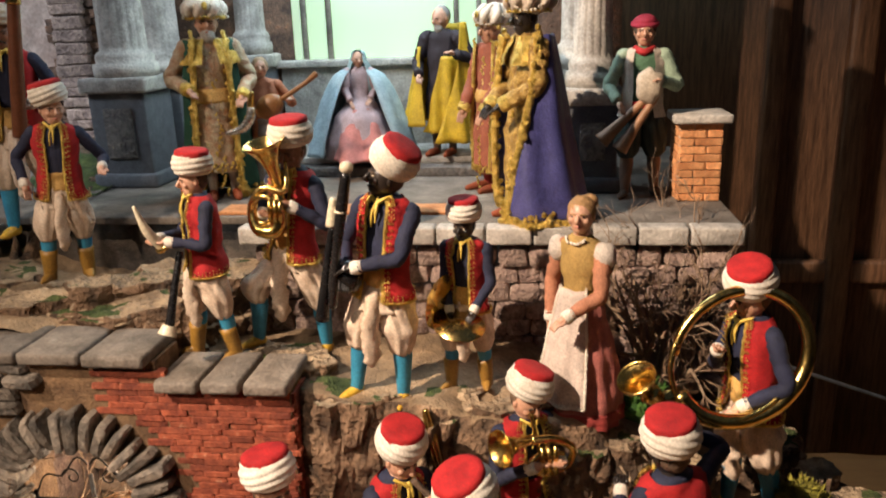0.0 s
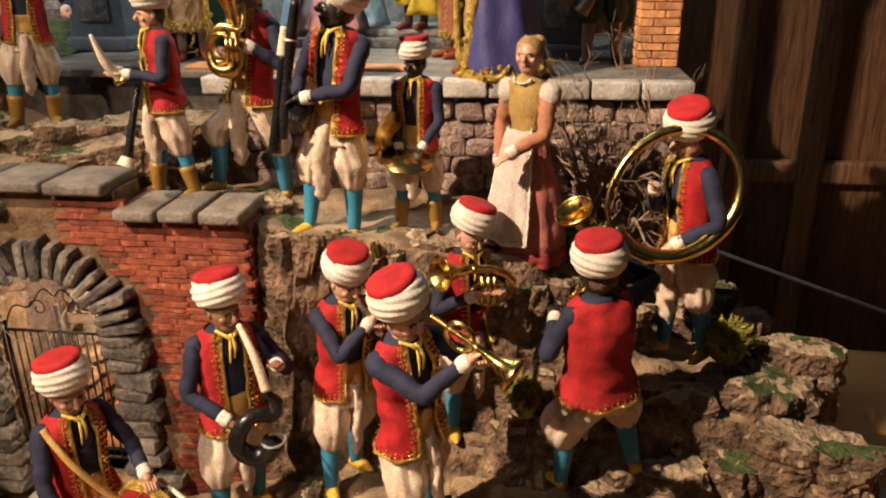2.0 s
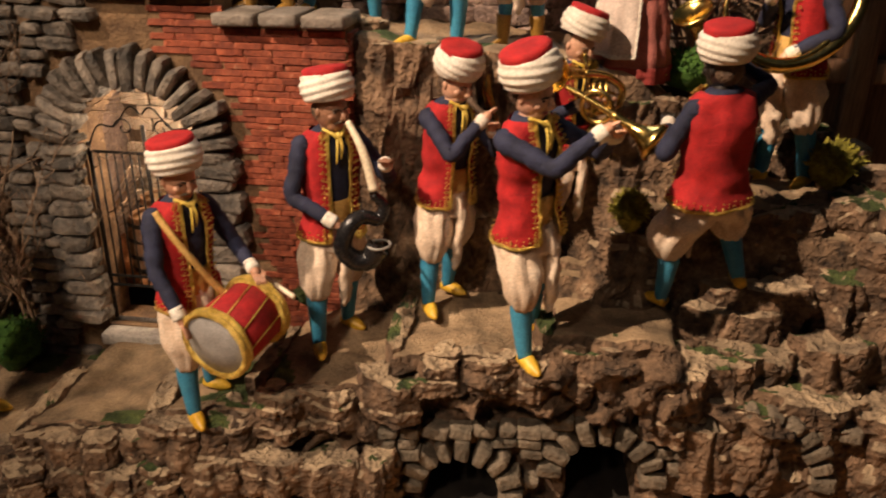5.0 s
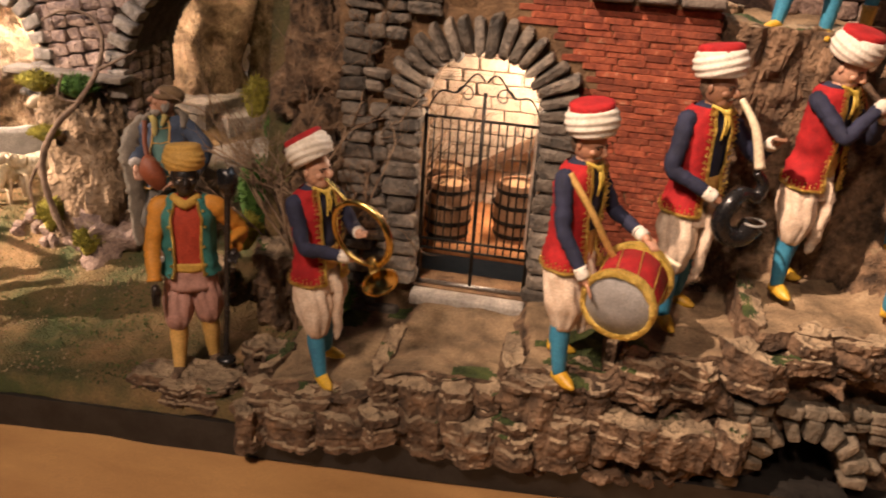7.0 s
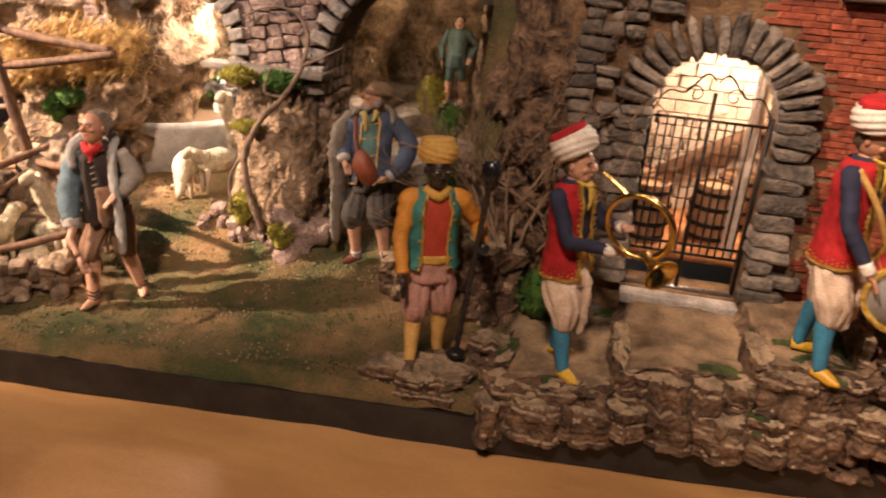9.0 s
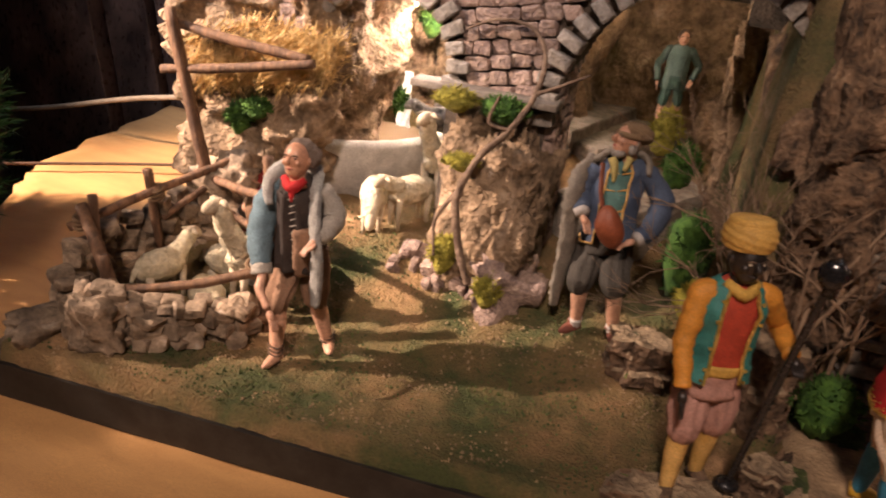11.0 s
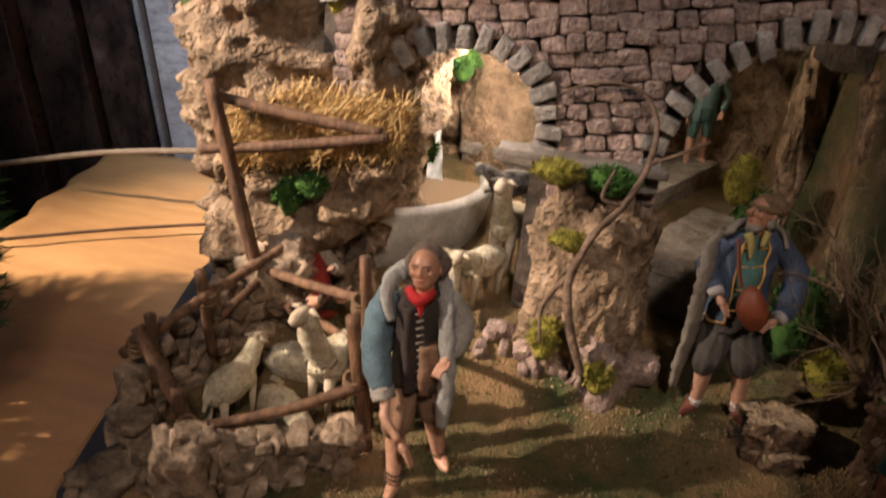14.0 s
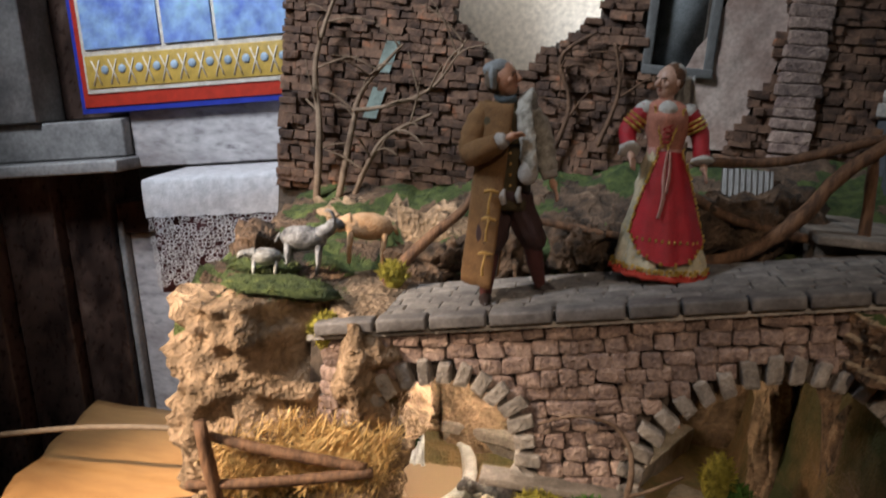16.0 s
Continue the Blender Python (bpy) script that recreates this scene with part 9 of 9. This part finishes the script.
# tuba
i = held("tuba", "small tarnished brass tuba", "tuba", 2)
add(i, "bell", lambda b: bell(b, (-0.05, -0.15, 0.92), (-0.25, -0.25, 1), 0.20, 0.022, 0.085), BRASS)
add(i, "tubing", lambda b: (horn_tube(b, [(-0.02, -0.11, 0.74), (0.01, -0.13, 0.66), (0.0, -0.15, 0.58), (-0.07, -0.16, 0.58), (-0.10, -0.15, 0.66), (-0.06, -0.14, 0.74), (0.03, -0.13, 0.74), (0.0, -0.07, 0.84)], [0.024, 0.03, 0.03, 0.026, 0.02, 0.016, 0.012, 0.008]), tube(b, circle((-0.045, -0.165, 0.66), 0.055, (1, 0, 0.2), (0, -0.1, 1)), 0.010, 0, 8)), BRASS)
for k in range(3):
    add(i, "valve", lambda b: tube(b, [(-0.01 + 0.022 * k, -0.175, 0.62), (-0.01 + 0.022 * k, -0.175, 0.71)], [0.010, 0.009], 0, 8), BRASS)
# cymbals
i = held("cymbal", "pair of dull brass cymbals", "cymbals", 3)
for c, ax, ay in (((0.0, -0.20, 0.42), (1, 0, -0.15), (0, 1, 0.25)), ((-0.10, -0.16, 0.52), (0.3, 0.7, 0.3), (0, -0.3, 1))):
    add(i, "plate", lambda b: loft(b, [circle(Vector(c) + Vector((0, 0, z)), r, ax, ay, 0, 360, 27)[:-1] for r, z in ((0.02, 0.014), (0.04, 0.004), (0.13, 0.0), (0.13, -0.004), (0.02, 0.004))]), BRASS)
# ivory horn of the boy
i = held("ivory_horn", "tapered ivory horn with a brass mouth", "horn", 4)
add(i, "body", lambda b: horn_tube(b, [(0.0, -0.20, 0.60), (0.0, -0.26, 0.68), (-0.01, -0.30, 0.80)], [0.026, 0.021, 0.006]), IVORY)
add(i, "brass_mouth", lambda b: tube(b, circle((0.0, -0.195, 0.60), 0.032, (1, 0, 0), (0, 0.6, 0.6)), 0.012, 0, 7), BRASS, "brass fitting")
i = held("clarinet", "dark clarinet with a white bell", "clarinet", 4)
add(i, "body", lambda b: horn_tube(b, [(0.02, -0.13, 0.56), (0.04, -0.19, 0.40), (0.05, -0.24, 0.24)], [0.016, 0.018, 0.022]), BLACKWOOD)
add(i, "end", lambda b: horn_tube(b, [(0.05, -0.24, 0.24), (0.053, -0.26, 0.20)], [0.03, 0.045]), IVORY, "white end")
# bassoon
i = held("bassoon", "tall brown bassoon with gold top", "bassoon", 6)
add(i, "body", lambda b: horn_tube(b, [(0.06, -0.16, 0.45), (0.10, -0.17, 0.75), (0.14, -0.17, 1.05)], [0.03, 0.028, 0.022]), tone("red_wood", (0.20, 0.07, 0.03), 0.4, 0.1))
add(i, "gold_top", lambda b: horn_tube(b, [(0.13, -0.17, 0.98), (0.14, -0.17, 1.06), (0.145, -0.17, 1.10)], [0.03, 0.026, 0.03]), BRASS, "gold ferrule")
# helicon
i = thing("helicon", "large circular brass helicon with a small bell", "helicon")
hx = Vector((0.98, 0.10, 0.05)).normalized()
hz = Vector((0.08, 0.25, 0.95)).normalized()
add(i, "large_ring", lambda b: tube(b, circle((0.408, 0.98, 0.640), 0.085, hx, hz, -150, 175, 60), lerps([0.0115, 0.009, 0.006], 61), 0, 12), BRASS)
add(i, "inner_ring", lambda b: tube(b, circle((0.398, 0.972, 0.638), 0.079, hx, hz, -200, -40, 50), lerps([0.004, 0.0035], 51), 0, 9), BRASS)
add(i, "bell_tube", lambda b: horn_tube(b, [(0.330, 0.965, 0.592), (0.308, 0.96, 0.585), (0.293, 0.955, 0.598)], [0.011, 0.012, 0.015]), BRASS)
add(i, "bell", lambda b: bell(b, (0.276, 0.945, 0.622), (-0.45, -0.35, 0.8), 0.036, 0.010, 0.026), BRASS)
# trumpet
i = thing("trumpet", "short brass trumpet with a flared bell", "trumpet")
add(i, "tube", lambda b: horn_tube(b, [(0.116, 0.735, 0.564), (0.140, 0.724, 0.554), (0.172, 0.712, 0.538)], [0.0028, 0.0034, 0.005]), BRASS)
add(i, "bell", lambda b: bell(b, (0.210, 0.697, 0.518), (0.80, -0.30, -0.42), 0.052, 0.005, 0.022), BRASS)
add(i, "loop", lambda b: tube(b, circle((0.150, 0.722, 0.546), 0.017, (0.85, -0.25, -0.4), (0.3, -0.2, 0.9)), 0.003, 0, 8), BRASS)
# fife and the brass pipe behind
i = held("fife", "short dark wooden fife", "fife", 9)
add(i, "tube", lambda b: horn_tube(b, [(0.02, -0.09, 0.83), (0.10, -0.17, 0.74), (0.16, -0.24, 0.66)], [0.013, 0.012, 0.014]), HAIR)
i = thing("brass_pipe", "upright brass pipe with a curved end", "pipe")
add(i, "tube", lambda b: horn_tube(b, [(0.028, 0.94, 0.47), (0.016, 0.945, 0.51), (0.008, 0.95, 0.54), (0.003, 0.955, 0.565)], [0.006, 0.008, 0.007, 0.004]), BRASS)
# cornet
i = held("cornet", "valved brass cornet with round crook", "cornet", 10)
add(i, "bell", lambda b: bell(b, (-0.135, -0.22, 0.80), (-0.85, -0.45, 0.10), 0.16, 0.018, 0.068), BRASS)
add(i, "tubing", lambda b: (horn_tube(b, [(-0.01, -0.16, 0.785), (0.08, -0.14, 0.77), (0.15, -0.13, 0.72), (0.13, -0.13, 0.65), (0.04, -0.15, 0.64), (-0.02, -0.16, 0.68), (0.03, -0.15, 0.72), (0.12, -0.13, 0.70)], [0.018, 0.016, 0.014, 0.012, 0.011, 0.010]), horn_tube(b, [(0.03, -0.15, 0.68), (0.02, -0.11, 0.76), (0.01, -0.075, 0.845)], [0.008, 0.007, 0.010])), BRASS)
for k in range(3):
    add(i, "valve", lambda b: tube(b, [(0.03 + 0.024 * k, -0.165, 0.64), (0.03 + 0.024 * k, -0.165, 0.755)], [0.010, 0.009], 0, 9), BRASS)
# serpent
i = held("serpent_horn", "black lacquered serpent horn with ivory crook", "serpent horn", 12)
sc = lambda *p: tuple(c + (q - c) * 0.74 for q, c in zip(p, (0.085, -0.18, 0.50)))
add(i, "coil", lambda b: horn_tube(b, [sc(0.115, -0.17, 0.66), sc(0.165, -0.17, 0.60), sc(0.14, -0.17, 0.54), sc(0.06, -0.18, 0.56), sc(0.0, -0.19, 0.52), sc(-0.03, -0.19, 0.43), sc(0.02, -0.19, 0.36), sc(0.09, -0.20, 0.36), sc(0.13, -0.21, 0.42)], [0.015, 0.02, 0.024, 0.026, 0.029, 0.032, 0.035, 0.038, 0.042]), BLACKWOOD)
add(i, "mouth", lambda b: tube(b, circle(sc(0.135, -0.212, 0.43), 0.040, (1, 0.2, 0), (0, 1, 0)), 0.005, 0, 7), tone("grey_rim", (0.3, 0.28, 0.25), 0.4, 0.1), "pale rim")
add(i, "crook", lambda b: horn_tube(b, [(0.045, -0.09, 0.845), (0.08, -0.15, 0.76), sc(0.12, -0.18, 0.68)], [0.010, 0.014, 0.018]), IVORY, "ivory crook")
# side drum
i = held("side_drum", "red side drum with gilt hoops and grey skin", "drum", 13)
da, dc = Vector((-0.93, -0.28, -0.12)).normalized(), Vector((0.02, -0.235, 0.40))
ds = da.orthogonal().normalized()
dt = da.cross(ds)


def hoop(b, off, r, t):
    tube(b, circle(dc + da * off, r, ds, dt), t, 0, 8, 0.5)


add(i, "shell", lambda b: loft(b, [circle(dc + da * o, 0.116, ds, dt, 0, 360, 36)[:-1] for o in (-0.11, 0.0, 0.11)]), RED, "red shell")
add(i, "skin", lambda b: loft(b, [circle(dc + da * o, r, ds, dt, 0, 360, 36)[:-1] for o, r in ((0.108, 0.115), (0.114, 0.113), (0.115, 0.02))]), tone("drum_skin", (0.33, 0.31, 0.29), 0.5, 0.1), "grey drum skin")
for o in (-0.105, 0.105):
    add(i, "hoop", lambda b: [hoop(b, o + e, 0.119, 0.011) for e in (-0.012, 0.008)], GOLDTRIM, "gilt hoop")
add(i, "cord", lambda b: [tube(b, [dc + da * (0.105 * s) + (ds * math.cos(t) + dt * math.sin(t)) * 0.118 for s, t in ((1, 6.283 * k / 10), (-1, 6.283 * (k + 0.5) / 10))], 0.003, 0, 5) for k in range(10)], GOLDTRIM, "gold cords")
add(i, "strap", lambda b: horn_tube(b, [(-0.10, -0.02, 0.78), (-0.06, -0.10, 0.66), (0.03, -0.15, 0.50), (0.08, -0.19, 0.46)], [0.012, 0.012]), OCHRE, "ochre strap")
i = held("drumstick", "pair of pale wooden drumsticks", "drumstick", 13)
add(i, "stick", lambda b: horn_tube(b, [(0.18, -0.19, 0.51), (0.20, -0.32, 0.47)], [0.008, 0.009]), IVORY)
add(i, "stick", lambda b: horn_tube(b, [(-0.05, -0.17, 0.42), (0.0, -0.30, 0.38), (0.02, -0.34, 0.37)], [0.008, 0.008, 0.014]), IVORY)
# natural horn
i = thing("natural_horn", "round brass natural horn with a small bell", "horn")
nx_, nz_ = Vector((0.93, -0.34, 0.06)).normalized(), Vector((-0.15, -0.1, 1)).normalized()
nc = Vector((-0.612, 0.655, 0.300))
add(i, "ring", lambda b: tube(b, circle(nc, 0.044, nx_, nz_, -70, 285, 48), lerps([0.0055, 0.0042, 0.0032], 49), 0, 10), BRASS)
add(i, "mouthpipe", lambda b: horn_tube(b, [(-0.668, 0.675, 0.362), (-0.650, 0.668, 0.350), (-0.632, 0.66, 0.338)], [0.0022, 0.0026, 0.003]), BRASS)
add(i, "bell", lambda b: bell(b, (-0.578, 0.628, 0.250), (0.55, -0.75, -0.35), 0.040, 0.006, 0.024), BRASS)
# other props
i = thing("black_staff", "tall black staff with a dark plume", "staff")
add(i, "shaft", lambda b: horn_tube(b, [(-0.848, 0.73, 0.028), (-0.832, 0.715, 0.18), (-0.818, 0.70, 0.32)], [0.0045, 0.0045]), BLACKWOOD)
add(i, "plume", lambda b: ball(b, (-0.816, 0.70, 0.33), (0.014, 0.014, 0.022), 0, None, 12, 9, 0.4, 90), BLACKWOOD, "dark plume")
add(i, "foot", lambda b: ball(b, (-0.848, 0.73, 0.026), (0.016, 0.014, 0.008)), BLACKWOOD)
i = thing("sabre", "curved sabre in a silver scabbard", "sabre")
add(i, "scabbard", lambda b: horn_tube(b, [(-0.350, 1.36, 0.925), (-0.354, 1.36, 0.905), (-0.370, 1.36, 0.888), (-0.400, 1.36, 0.880)], [0.006, 0.009, 0.008, 0.004]), tone("silver", (0.62, 0.60, 0.56), 0.25, 0.05, 0.9))
add(i, "hilt", lambda b: horn_tube(b, [(-0.350, 1.36, 0.925), (-0.346, 1.36, 0.952)], [0.006, 0.004]), BRASS, "gilt hilt")
i = thing("lute", "small brown lute with long neck", "lute")
add(i, "body", lambda b: ball(b, (-0.352, 1.46, 0.915), (0.03, 0.015, 0.022), 0, Matrix.Rotation(radians(-28), 3, "Y"), 16, 10), tone("lute_wood", (0.30, 0.13, 0.04), 0.4, 0.1))
add(i, "neck", lambda b: horn_tube(b, [(-0.327, 1.46, 0.928), (-0.282, 1.46, 0.955), (-0.259, 1.47, 0.973)], [0.005, 0.004, 0.006]), tone("lute_wood", (0.3, 0.13, 0.04)), "lute neck")
i = thing("shepherd_pipes", "cream bagpipe with long wooden pipes", "bagpipe")
add(i, "bag", lambda b: ball(b, (0.333, 1.374, 0.945), (0.024, 0.018, 0.032), 0, None, 16, 10, 0.4, 60), tone("cream_hide", (0.56, 0.46, 0.34), 0.8, 0.4), "cream hide bag")
for a, b_ in (((0.340, 1.38, 0.935), (0.255, 1.37, 0.855)), ((0.345, 1.375, 0.93), (0.285, 1.365, 0.840))):
    add(i, "pipe", lambda b: horn_tube(b, [a, (Vector(a) + Vector(b_)) / 2, b_], [0.006, 0.007, 0.014]), tone("pipe_wood", (0.34, 0.17, 0.08), 0.5, 0.2), "flared wooden pipe")
i = held("leather_bag", "red-brown leather bag hung on a strap before the beggar", "bag", 22)
add(i, "bag", lambda b: ball(b, (0.045, -0.175, 0.555), (0.060, 0.050, 0.095), 0, Matrix.Rotation(radians(-14), 3, "Y"), 20, 14, 0.25, 12), tone("red_leather", (0.26, 0.07, 0.03), 0.5, 0.2))
add(i, "strap", lambda b: tube(b, curve_pts([(0.008, -0.060, 0.800), (0.004, -0.104, 0.70), (0.012, -0.128, 0.63)], 6), 0.013, 0, 8, 0.1, 0.4), tone("strap_leather", (0.20, 0.06, 0.03), 0.5, 0.2), "leather strap")
